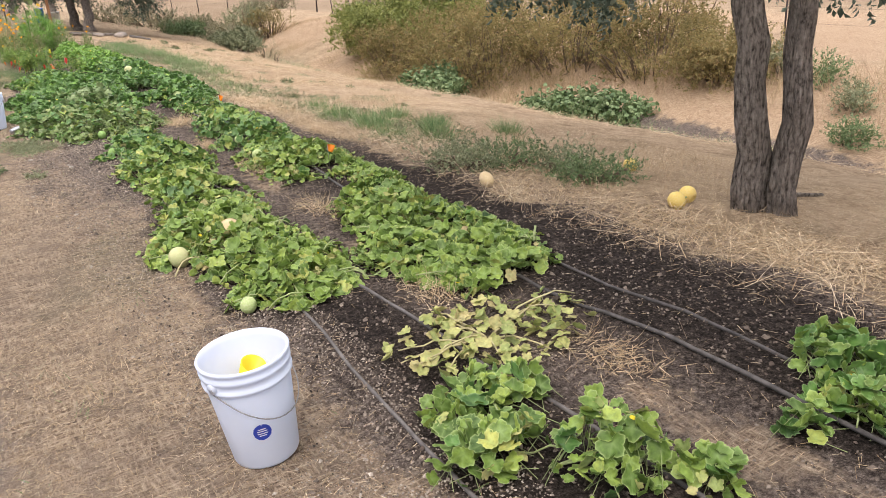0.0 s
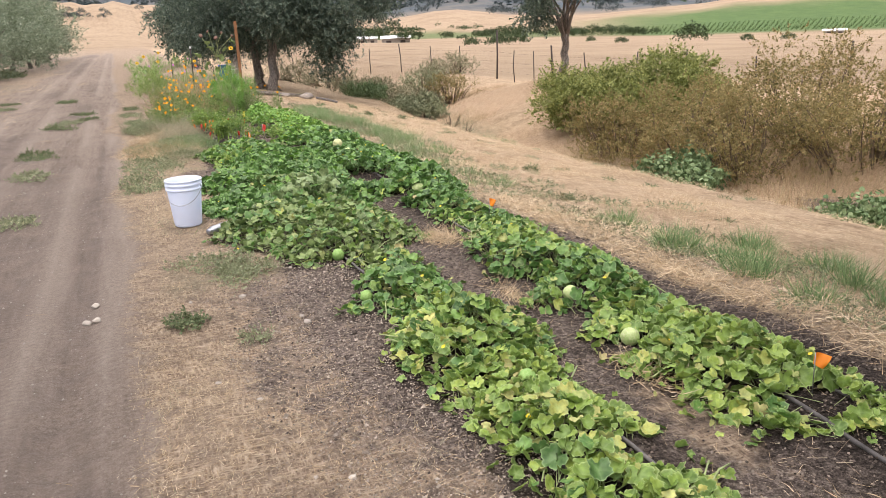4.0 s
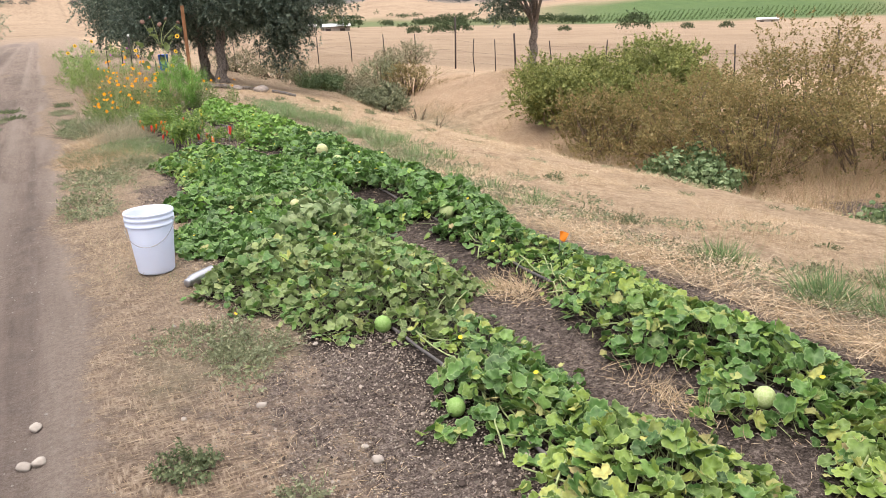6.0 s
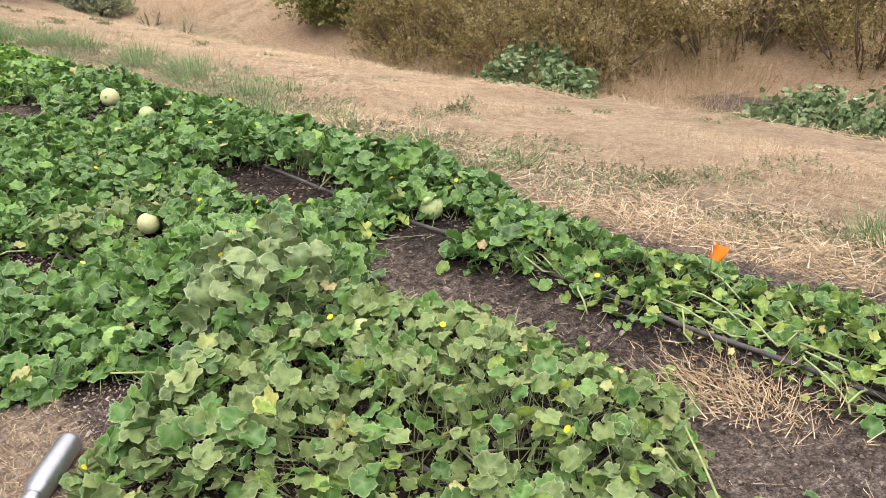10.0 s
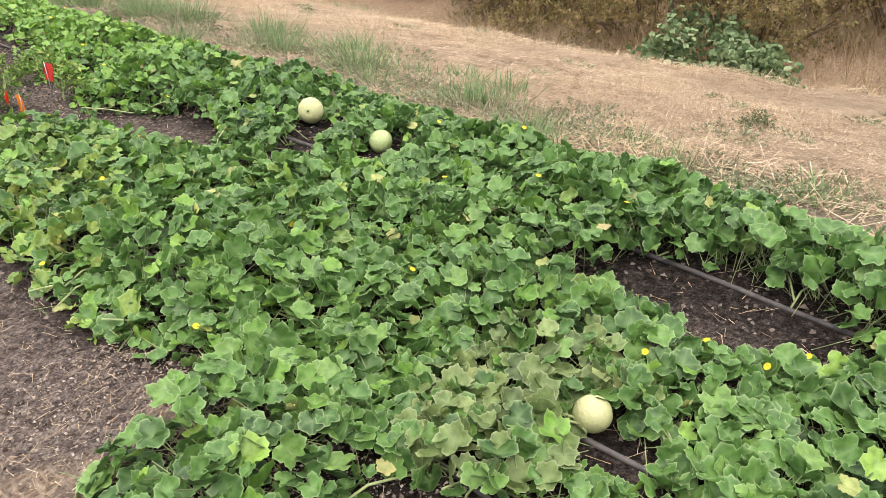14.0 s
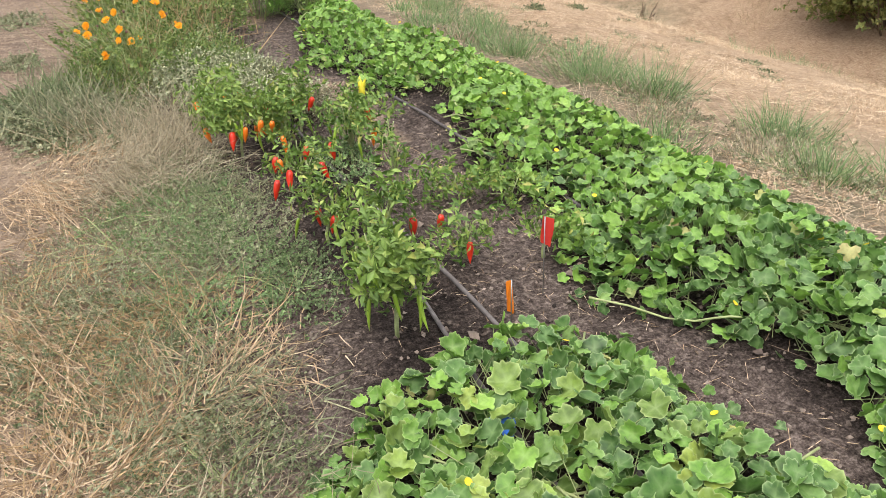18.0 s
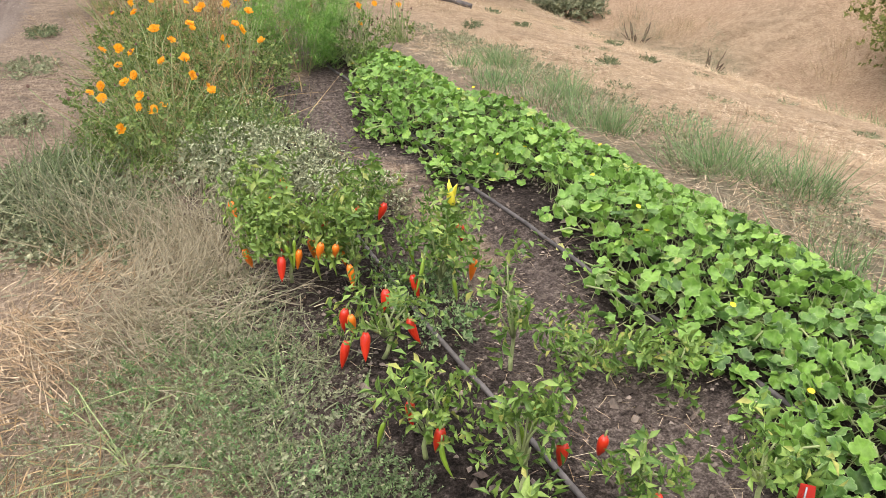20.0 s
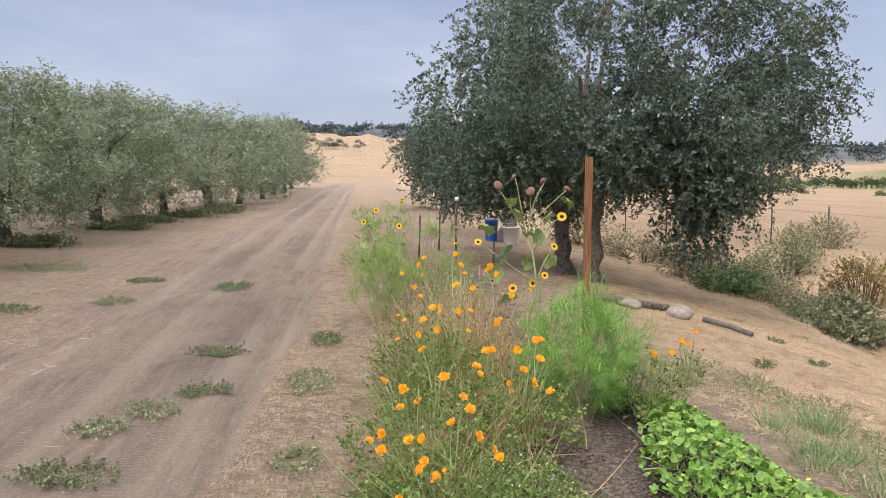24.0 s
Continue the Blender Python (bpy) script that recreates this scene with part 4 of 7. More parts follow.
def flower_mesh(petals, rad, cup=.25, notch=.8):
    vs, fs = [[0, 0, 0]], []
    for i in range(petals):
        a = 2 * math.pi * i / petals
        w = math.pi / petals * 1.02
        b = len(vs)
        for da, r_, z_ in ((-w * .95, .45, cup * .35), (w * .95, .45, cup * .35), (-w, .95, cup), (0, 1.0 * notch + .15, cup * .9), (w, .95, cup)):
            vs.append([rad * r_ * math.cos(a + da), rad * r_ * math.sin(a + da), rad * z_])
        fs += [[0, b, b + 1], [b, b + 2, b + 3], [b, b + 3, b + 1], [b + 1, b + 3, b + 4]]
    return np.array(vs), np.array(fs)


M_BLOSSOM = plain_material("yellow_blossom", (0.82, 0.62, 0.03), 0.6, 0.1, 40, translucent=(0.8, 0.6, 0.03), amount=0.3)
BLOSSOM = flower_mesh(5, .0115)
for pi, (px, py) in enumerate(plants):
    mine = np.where(owner == pi)[0]
    if len(mine) < 8:
        continue
    late = py > 17.5
    pz = float(height(px, py))
    near_plant = px < 2 and 4.5 < py < 14.6
    words = "sprawling melon vine with yellowing lobed leaves on dark soil" if py < 9 else "dense green melon vine with cupped lobed leaves"
    if 10 < py < 11.2 and px < 2:
        words = "melon vine with tall pale wilted leaves standing above the bed"
    if py < 3:
        words = "small melon vine clump beside the drip line"
    th = thing("melon_plant", (px, py, pz), words, "melon plant", "melon plants in two rows")
    off = np.array([px, py, pz])
    single = np.array([], int)
    if near_plant:
        order = mine[np.argsort(-(L_POS[mine, 2] - height(L_POS[mine, 0], L_POS[mine, 1])) + .25 * np.abs(L_POS[mine, 0] - .9))]
        single = order[:230]
    for i in single:
        ob = new("leaf", LEAF_MESH[int(L_KIND[i]), i % (4 if L_KIND[i] == 3 else 6)])
        ob.parent = th
        m4 = np.eye(4); m4[:3, :3] = L_TURN[i] * L_SIZE[i]; m4[:3, 3] = L_POS[i] - off
        ob.matrix_local = Matrix(m4.tolist())
    rest = np.setdiff1d(mine, single)
    for kind in range(6):
        s_ = rest[L_KIND[rest] == kind]
        if len(s_):
            tm = LEAVES_DROOP if kind == 3 else LEAVES
            v, f, at = scatter(tm, L_POS[s_] - off, L_TURN[s_], L_SIZE[s_])
            tagged(mesh_object("leaves", v, f, L_MAT[kind], th, attrs=at), kind="stuff")
    # stalks from leaf to ground
    if (cov[mine] > .75).sum() < 2:
        continue
    foot = L_POS[mine].copy()
    foot[:, :2] += RNG.normal(0, .06, (len(mine), 2)) + (np.array([px, py]) - foot[:, :2]) * .12
    foot[:, 2] = height(foot[:, 0], foot[:, 1]) + .008
    tall = (cov[mine] > .6) & (RNG.uniform(0, 1, len(mine)) < .6)
    v, f = rods((foot - off)[tall], (L_POS[mine] - off - np.array([0, 0, .002]))[tall], .0028)
    tagged(mesh_object("stalk_growth", v, f, M_VINE, th), kind="stuff")
    # runners over the soil
    for _ in range(9):
        a = RNG.uniform(0, 2 * np.pi); ln = RNG.uniform(.35, .85)
        t = np.linspace(0, 1, 9)
        cx = px + np.cos(a) * t * ln * .75 + .05 * np.sin(t * 7 + a); cy = py + np.sin(a) * t * ln + .05 * np.cos(t * 6)
        ok = cover(cx, cy) > .02
        if ok[:5].all():
            m_ = max(5, int(ok.argmin()) if not ok.all() else 9)
            cx, cy, t = cx[:m_], cy[:m_], t[:m_]
            v, f = tube(np.column_stack([cx - px, cy - py, height(cx, cy) - pz + .012 + .05 * np.sin(t * 5 + a) ** 2]), .0038, 5)
            mesh_object("vine", v, f, M_VINE, th)
    # blossoms
    for i in RNG.choice(mine, min(len(mine), 4 if py > 9 else 1), replace=False):
        v, f = BLOSSOM
        ob = mesh_object("flower", v, f, M_BLOSSOM, th, "small yellow melon blossom")
        ob.matrix_local = pose(*(L_POS[i] - off + np.array([0, 0, .035])), RNG.uniform(-35, 35), RNG.uniform(-35, 35), RNG.uniform(0, 360))


# ---- melons lying among the leaves ----
def melon_shape(r, squash=.96, ribs=10, depth=.012, seed=0, long=1.0):
    bm = bmesh.new()
    bmesh.ops.create_uvsphere(bm, u_segments=30, v_segments=18, radius=1)
    for v in bm.verts:
        a = math.atan2(v.co.y, v.co.x)
        k_ = 1 + depth * math.cos(ribs * a) * math.sqrt(max(0, 1 - v.co.z ** 2)) + .012 * noise.noise(v.co * 1.7 + Vector((seed, 0, 0)))
        v.co = Vector((v.co.x * k_, v.co.y * k_, v.co.z * squash * long - .05 * math.exp(-((1 - abs(v.co.z)) / .08) ** 2) * (1 if v.co.z > 0 else -1))) * r
    return bm


def melon(x, y, r, material, words, lift=0.0, long=1.0, tilt=70.0, name="melon", category="melon", group="melons in the bed"):
    z = float(height(x, y)) + r * .93 + lift
    ob = part(name, melon_shape(r, seed=x * 3 + y, long=long), material)
    ob.matrix_world = pose(x, y, z, tilt, RNG.uniform(-20, 20), RNG.uniform(0, 360))
    st = part("stem", stem_shape(r), M_VINE, ob, "dry stem stub")
    st.matrix_local = pose(0, 0, r * .9 * long)
    return tagged(ob, words, category, group)


def stem_shape(r):
    bm = bmesh.new()
    bmesh.ops.create_cone(bm, cap_ends=True, segments=7, radius1=r * .13, radius2=r * .08, depth=r * .3)
    bmesh.ops.translate(bm, vec=(0, 0, r * .08), verts=bm.verts)
    return bm


GREEN, PALE, NETTED = "unripe green melon lying among the vine leaves", "pale cream-green melon lying among the vine leaves", "netted green melon lying on the soil under leaves"
for x_, y_, r_, m_, w_ in ((.98, 3.57, .043, M_MELON, "small netted green melon lying on bare soil"), (.875, 4.45, .062, M_MELON_PALE, "pale yellow-green melon at the edge of the vines"), (1.23, 4.6, .076, M_MELON_TAN, "large tan ripe melon among dried vines"),
                           (1.3, 1.85, .048, M_MELON, NETTED), (2.13, 6.66, .047, M_MELON, NETTED), (2.2, 7.35, .045, M_MELON, NETTED), (1.23, 8.9, .045, M_MELON_GREEN, GREEN), (1.15, 7.93, .04, M_MELON_GREEN, GREEN),
                           (1.45, 6.45, .045, M_MELON_GREEN, GREEN), (2.5, 10.72, .062, M_MELON, NETTED), (1.5, 10.08, .062, M_MELON, NETTED), (1.0, 10.8, .05, M_MELON_GREEN, GREEN), (1.16, 10.95, .048, M_MELON_GREEN, GREEN),
                           (2.55, 13.97, .066, M_MELON_PALE, PALE), (2.55, 13.45, .056, M_MELON, "netted green melon half hidden by vine leaves"), (1.56, 11.6, .05, M_MELON_PALE, PALE), (2.69, 12.2, .06, M_MELON, NETTED), (2.67, 12.05, .062, M_MELON, NETTED), (2.38, 17.16, .05, M_MELON_GREEN, GREEN)):
    melon(x_, y_, r_, m_, w_, lift=(.02 if m_ is M_MELON_PALE and y_ > 10 else .03 if 9.9 < y_ < 10.2 else 0.0))
for x_, y_, r_ in ((3.85, 3.46, .062), (4.11, 3.6, .062), (4.56, 4.6, .06)):
    melon(x_, y_, r_, M_MELON_YEL, "yellow melon discarded in the dry straw under the tree", group="discarded melons")
melon(3.13, 4.6, .048, M_MELON_TAN, "tan pear-shaped gourd lying on bare ground", long=1.5, tilt=60, name="gourd", category="gourd", group="discarded melons")

# bare dried runners round the big tan melon
dv = thing("dried_vine", (1.1, 4.5, float(height(1.1, 4.5))), "tangle of bleached bare melon vines at the row end", "vine")
for i in range(22):
    a_, b_ = RNG.uniform(-.3, .25, 2), RNG.uniform(-.25, .2, 2)
    z0, z1 = height(1.1 + a_[0], 4.5 + a_[1]) - dv.location.z, height(1.1 + b_[0], 4.5 + b_[1]) - dv.location.z
    t_ = np.linspace(0, 1, 8)
    p_ = np.column_stack([a_[0] + (b_[0] - a_[0]) * t_, a_[1] + (b_[1] - a_[1]) * t_ + .04 * np.sin(t_ * 6), z0 + (z1 - z0) * t_ + .05 * np.sin(np.pi * t_) * RNG.uniform(.5, 1.1) + .01])
    v, f = tube(p_, np.linspace(.005, .0035, 8), 5)
    mesh_object("vine", v, f, M_DRYVINE, dv)

# ---- buckets, bottle, flags, drip lines ----
def bucket(x, y, turn, full=True):
    z = float(height(x, y)) - .004
    th = thing("bucket", (x, y, z), "white plastic five-gallon bucket with a wire handle standing on dry ground", "bucket", "white buckets", turn=turn)
    prof = [(0, .004), (.106, .004), (.116, .012), (.119, .02), (.138, .318), (.138, .322), (.146, .325), (.1475, .336), (.142, .34), (.142, .362), (.147, .365), (.148, .378), (.142, .382), (.1425, .396), (.148, .399), (.149, .408), (.145, .413), (.140, .411), (.1355, .39), (.116, .02), (.11, .012), (0, .012)]
    prof = [(r_ * (.965 + .09 * z_ / .41), z_) for r_, z_ in prof]
    v, f = lathe(prof, 48)
    mesh_object("shell", v, f, M_BUCKET, th)
    for s in (-1, 1):
        bm = bmesh.new()
        bmesh.ops.create_cone(bm, cap_ends=True, segments=16, radius1=.019, radius2=.016, depth=.014)
        lug = part("handle_lug", bm, M_BUCKET, th)
        lug.matrix_local = pose(s * .149, 0, .352, 0, 90)
    a = np.linspace(0, np.pi, 22)
    drop = math.radians(-62)
    pts = np.column_stack([.155 * np.cos(a), -.165 * np.sin(a) * math.cos(drop) * 1.02 - .0, .352 + .165 * np.sin(a) * math.sin(drop)])
    pts[:, 1] = -np.sqrt(np.maximum(.153 ** 2 - pts[:, 0] ** 2, 0)) - .004
    v, f = tube(pts, .0022, 6)
    mesh_object("wire_handle", v, f, M_WIRE, th, "thin bent wire bail handle")
    return th


b1 = bucket(.635, 2.39, 25)
b1.matrix_world = b1.matrix_world @ pose(0, 0, 0, -1.6, -3.4, 0)
# round blue sticker with rows of white lettering too small to read


def on_wall(w, h, z0, a0, out, material, name, parent, label="", round_=False):
    n = 14
    vs, fs = [], []
    for j in range(n + 1):
        u = -1 + 2 * j / n
        hh = h * (math.sqrt(max(0, 1 - u * u)) if round_ else 1.0)
        for s in (-1, 1):
            zz = z0 + s * hh
            r = .119 + (.138 - .119) * (zz - .02) / .298 + out
            a = radians(a0) + u * w / r
            vs.append((r * math.cos(a), r * math.sin(a), zz))
    for j in range(n):
        fs.append((2 * j, 2 * j + 2, 2 * j + 3)); fs.append((2 * j, 2 * j + 3, 2 * j + 1))
    return mesh_object(name, np.array(vs), np.array(fs), material, parent, label)


sticker = on_wall(.031, .031, .165, -128, .0012, M_LABEL, "sticker", b1, "round dark blue sticker", True)
for zz, ww in ((.177, .013), (.169, .017), (.160, .018), (.152, .012)):
    on_wall(ww, .0016, zz, -128, .0022, M_WHITE, "text_bar", sticker)
b2 = bucket(.35, 10.68, -20)
bm = bmesh.new()
bmesh.ops.create_cone(bm, cap_ends=True, segments=24, radius1=.03, radius2=.042, depth=.1)
bmesh.ops.delete(bm, geom=[f_ for f_ in bm.faces if f_.normal.z > .9], context="FACES")
bmesh.ops.solidify(bm, geom=bm.faces[:], thickness=-.003)
cup = part("cup", bm, M_YELLOWP)
cup.matrix_world = pose(.64, 2.46, float(height(.62, 2.33)) + .275, 24, 16, 0)
tagged(cup, "bright yellow plastic cup standing inside the white bucket", "cup")
bm = bmesh.new()
bmesh.ops.create_cone(bm, cap_ends=True, segments=24, radius1=.112, radius2=.118, depth=.2)
load = part("potting_mix", bm, M_WHITE)
load.matrix_world = pose(.635, 2.39, float(height(.62, 2.33)) + .115)
tagged(load, "white folded sacking packed inside the bucket", "sack")

bottle = thing("water_bottle", (.57, 10.34, float(height(.57, 10.34)) + .037), "brushed steel water bottle lying on dry ground", "water bottle", turn=-48)
v, f = lathe([(0, -.125), (.03, -.125), (.036, -.118), (.037, -.11), (.037, .07), (.035, .085), (.026, .1), (.024, .104), (0, .104)], 28)
ob = mesh_object("body", v, f, M_STEEL, bottle); ob.matrix_local = pose(0, 0, 0, 90, 0, 0)
v, f = lathe([(0, .1045), (.025, .1045), (.026, .108), (.026, .128), (.023, .133), (0, .133)], 24)
ob = mesh_object("cap", v, f, M_STEEL, bottle, "steel screw cap"); ob.matrix_local = pose(0, 0, 0, 90, 0, 0)


def flag(x, y, top, material, words, turn, lean=0.0, w=.062, h=.055):
    z = float(height(x, y)) - .02
    th = thing("marker_flag", (x, y, z), words, "marker flag", "marker flags", turn=turn)
    v, f = tube([(0, 0, 0), (lean * .3, 0, (top) * .5), (lean, 0, top)], .0022, 6)
    mesh_object("wire", v, f, M_WIRE, th, "thin wire stake")
    n = 6
    u, t = np.meshgrid(np.linspace(0, 1, n), np.linspace(0, 1, n), indexing="ij")
    px = lean + w * u * (1 - .45 * t); pz_ = top - h * t - .25 * h * u
    py_ = .014 * np.sin(u * 4 + t * 2)
    v = np.stack([px, py_, pz_], -1).reshape(-1, 3)
    v = np.concatenate([v, v + np.array([0, .0012, 0])])
    k_ = np.array([[i * n + j, (i + 1) * n + j, (i + 1) * n + j + 1, i * n + j + 1] for i in range(n - 1) for j in range(n - 1)])
    mesh_object("flag", v, np.concatenate([k_, k_[:, ::-1] + n * n]), material, th)
    return th


flag(2.44, 5.82, .2, M_ORANGE, "small orange plastic marker flag on a wire stake", -25)
flag(2.66, 9.43, .2, M_ORANGE, "small orange plastic marker flag on a wire stake", -40)
flag(1.56, 15.08, .24, M_ORANGE, "folded orange marker flag on a wire stake", 80, w=.03, h=.11)
flag(1.79, 15.27, .32, M_RED, "red plastic marker flag curled on a tall stake", 30, w=.045, h=.1)


def hose(way, material, words, rad=.008, seed=0):
    """A hose along (y, x) knots, sagging into the uneven soil."""
    y = np.arange(way[0][0], way[-1][0], .12)
    x = np.interp(y, [p[0] for p in way], [p[1] for p in way])
    x = np.convolve(np.pad(x, 4, mode="edge"), np.ones(9) / 9, mode="valid") + .012 * W1(y, y * 0 + seed, 1.3) + .006 * W2(y, y * 0 + seed, 4)
    z = height(x, y) + rad * .5 + .010 * np.maximum(0, W2(y, y * 0 + seed * 3, 2.0))
    v, f = tube(np.column_stack([x, y, z]), rad, 8)
    return tagged(mesh_object("drip_hose", v, f, material), words, "drip hose", "drip hoses along the rows")


hose(((.9, 1.0), (1.9, 1.06), (2.4, 1.09), (3.0, 1.13), (3.6, 1.2), (8.8, 1.3), (9.2, 1.25), (10.4, 1.18), (10.8, 1.18), (12.3, 1.24), (15.1, 1.37), (15.6, 1.42)), M_DUSTY, "dusty black drip hose lying along the soil bed", .008, 1)
hose(((1.2, 1.6), (2.4, 1.57), (3.5, 1.52), (15.3, 1.54), (16.4, 1.49), (19.4, 1.5)), M_DUSTY, "dusty black drip hose lying along the soil bed", .0085, 5)
hose(((.7, 2.2), (1.8, 2.25), (3.0, 2.2), (4.9, 2.23), (5.7, 2.31), (9.0, 2.31), (10, 2.37), (11.7, 2.45), (15.6, 2.31), (16.7, 2.19), (17.7, 2.16), (20.6, 2.22)), M_BLACK, "black drip hose lying along the soil bed", .0095, 9)
hose(((.7, 2.52), (1.6, 2.5), (2.7, 2.45), (9.2, 2.67), (9.7, 2.73), (15.4, 2.7)), M_BLACK, "black drip hose half buried in dark soil", .008, 13)

# ---- trees and shrubs ----
def branch_path(a, b, sag=.12, n=7, seed=0):
    g = np.random.default_rng(seed)
    t = np.linspace(0, 1, n)[:, None]
    a, b = np.asarray(a, float), np.asarray(b, float)
    p = a + (b - a) * t
    ln = np.linalg.norm(b - a)
    p += np.sin(t * np.pi) * (np.array([[0, 0, sag * ln]]) + g.normal(0, .05 * ln, (1, 3)))
    p[1:-1] += g.normal(0, .012 * ln, (n - 2, 3))
    return p


def bark_tube(path, radii, seed, sides=14, rough=.12):
    """A trunk or limb with an uneven, ridged outline."""
    v, f = tube(path, radii, sides, cap=True)
    g = np.random.default_rng(seed)
    c = np.asarray(path, float)
    k_ = len(c) * sides
    ctr = np.repeat(c, sides, 0)
    ridge = np.tile(g.normal(0, rough, sides), len(c)) + g.normal(0, rough * .5, k_)
    v[:k_] = ctr + (v[:k_] - ctr) * (1 + ridge)[:, None]
    return v, f


def leafy(th, centre_list, leaf_t, leaf_size, per, material, origin, seed, spread=.42, droop=.4, name="crown", flat=.75):
    """A crown of sprigs gathered in uneven clumps."""
    g = np.random.default_rng(seed)
    cs = np.asarray(centre_list, float)
    n = len(cs) * per
    own = np.repeat(np.arange(len(cs)), per)
    d = g.normal(0, 1, (n, 3)); d /= np.linalg.norm(d, axis=1, keepdims=True)
    rad = spread * g.uniform(.25, 1.15, n) * np.repeat(g.uniform(.6, 1.3, len(cs)), per)
    pos = cs[own] + d * rad[:, None] * np.array([1, 1, flat])
    up = d * .9 + g.normal(0, .45, (n, 3)) + np.array([0, 0, -droop])
    v, f, at = scatter(leaf_t, pos - np.asarray(origin), aim(up), leaf_size * g.uniform(.7, 1.25, n))
    return tagged(mesh_object(name, v, f, material, th, attrs=at), kind="stuff")


def shell_points(n, centre, radii, seed, low=-.9, inner=.55):
    """Clump centres in the outer part of a lumpy ellipsoid."""
    g = np.random.default_rng(seed)
    d = g.normal(0, 1, (n * 3, 3)); d /= np.linalg.norm(d, axis=1, keepdims=True)
    d = d[d[:, 2] > low][:n]
    lump = 1 + .16 * np.sin(3 * np.arctan2(d[:, 1], d[:, 0]) + seed) * (1 - np.abs(d[:, 2])) + .1 * np.sin(5 * d[:, 2] + seed)
    r = g.uniform(inner, 1.0, len(d)) ** .7 * lump
    return np.asarray(centre) + d * r[:, None] * np.asarray(radii)


def oak(name, base, trunks, crown, words, seed, per=150, leaf=.22, group="oaks by the ditch", limbs=26, category="oak tree", spread=.5, mat=None, tm=None, bark=None, flare=.55):
    """base x, y; trunks: (dx, dy, lean x, lean y, height, radius); crown: clump centres in world metres."""
    bz = float(height(*base)) - .08
    th = thing(name, (*base, bz), words, category, group)
    o = np.array([base[0], base[1], bz])
    tops = []
    for i, (dx, dy, lx, ly, h_, r_) in enumerate(trunks):
        p = np.array([(dx + lx * t ** 1.3, dy + ly * t ** 1.3, h_ * t) for t in np.linspace(0, 1, 14)])
        p[1:-1, :2] += np.random.default_rng(seed + i).normal(0, .035 * r_ / .15, (12, 2))
        rr = r_ * (1 + flare * np.exp(-np.linspace(0, 1, 14) * h_ / .22)) * np.linspace(1, .72, 14)
        v, f = bark_tube(p, rr, seed + i, 18)
        mesh_object("trunk", v, f, bark or M_BARK, th)
        tops.append((p, r_))
    crown = np.asarray(crown)
    g = np.random.default_rng(seed + 50)
    for c in crown[g.permutation(len(crown))[:limbs]]:
        p, r_ = tops[int(np.argmin([np.linalg.norm(q_[-1][:2] - (c - o)[:2]) for q_, _ in tops]))]
        s = p[g.integers(8, 14)]
        path = branch_path(s, c - o, .12, 8, int(g.integers(1e6)))
        v, f = tube(path, np.linspace(r_ * .34, .012, 8), 6)
        mesh_object("branch", v, f, bark or M_BARK, th)
    leafy(th, crown, tm or SPRIGS, leaf, per, mat or M_OAK_LEAF, o, seed, spread)
    return th


# the forked tree beside the bed: an open umbrella of branches that hangs low at the rim
g_ = np.random.default_rng(31)
rim = []
for a_ in np.linspace(-180, 180, 26, endpoint=False):
    for r_ in (2.2, 3.3, 4.2):
        a2 = radians(a_ + g_.uniform(-7, 7)); r2 = r_ * g_.uniform(.85, 1.1)
        zz = 3.6 - .10 * r2 ** 2 + g_.uniform(-.3, .5)
        rim.append((4.35 + r2 * math.sin(a2), 3.2 + r2 * math.cos(a2), zz))
rim = [c for c in rim if not (c[0] < 1.6 and c[2] < 2.4) and not (c[1] > 5.2 and c[2] < 1.75)]
rim += [(4.3, 5.9, 1.25), (4.8, 6.1, 1.2), (4.0, 6.3, 1.55), (5.2, 5.6, 1.15), (4.6, 5.5, 1.4), (5.6, 6.0, 1.0), (4.4, 6.4, 1.6), (5.0, 6.5, 1.5), (6.5, 3.4, 1.35), (6.4, 4.2, 1.1), (6.3, 2.9, 1.5)]
rim += [(4.35 + g_.normal(0, 1.3), 3.2 + g_.normal(0, 1.3), 4.2 + g_.normal(0, .5)) for _ in range(7)]
oak("forked_oak", (4.36, 3.16), [(-.052, .072, -.2, .27, 3.0, .094), (.052, -.072, .07, -.1, 2.9, .088)], rim, "forked oak with two rough grey trunks rising from straw", 11, per=64, leaf=.2, limbs=46, spread=.42, flare=.22)

# the broad evergreen oak past the flower bed
c1 = np.concatenate([shell_points(120, (5.2, 29.2, 3.3), (3.05, 3.2, 2.8), 3, -.75, .5), shell_points(24, (5.9, 27.4, 1.35), (.55, .65, 1.15), 4, -1, .1), shell_points(30, (3.1, 28.7, 1.7), (1.3, 1.2, .9), 5, -1, .3), shell_points(26, (4.7, 27.5, 1.75), (1.2, .8, .6), 25, -1, .3), shell_points(12, (7.3, 28.2, 2.7), (.9, .9, 1.0), 15, -1, .3), shell_points(30, (4.0, 31.2, 1.3), (2.3, 1.1, .8), 16, -1, .3)])
oak("oak_tree", (4.1, 28.5), [(-.12, .25, -.2, .2, 2.4, .125), (.12, -.6, .1, .4, 2.3, .12)], c1, "broad dark evergreen oak hanging low over the slope", 21, per=70, leaf=.25, spread=.55, limbs=18, tm=OAK_SPRIGS)
c2 = np.concatenate([shell_points(70, (4.4, 36.0, 2.6), (2.1, 2.3, 1.9), 6, -.8, .5)])
oak("oak_tree", (3.9, 34.0), [(0, 0, .1, .4, 2.2, .15)], c2, "dark evergreen oak behind the larger oak", 22, per=32, leaf=.31, spread=.55, limbs=14)
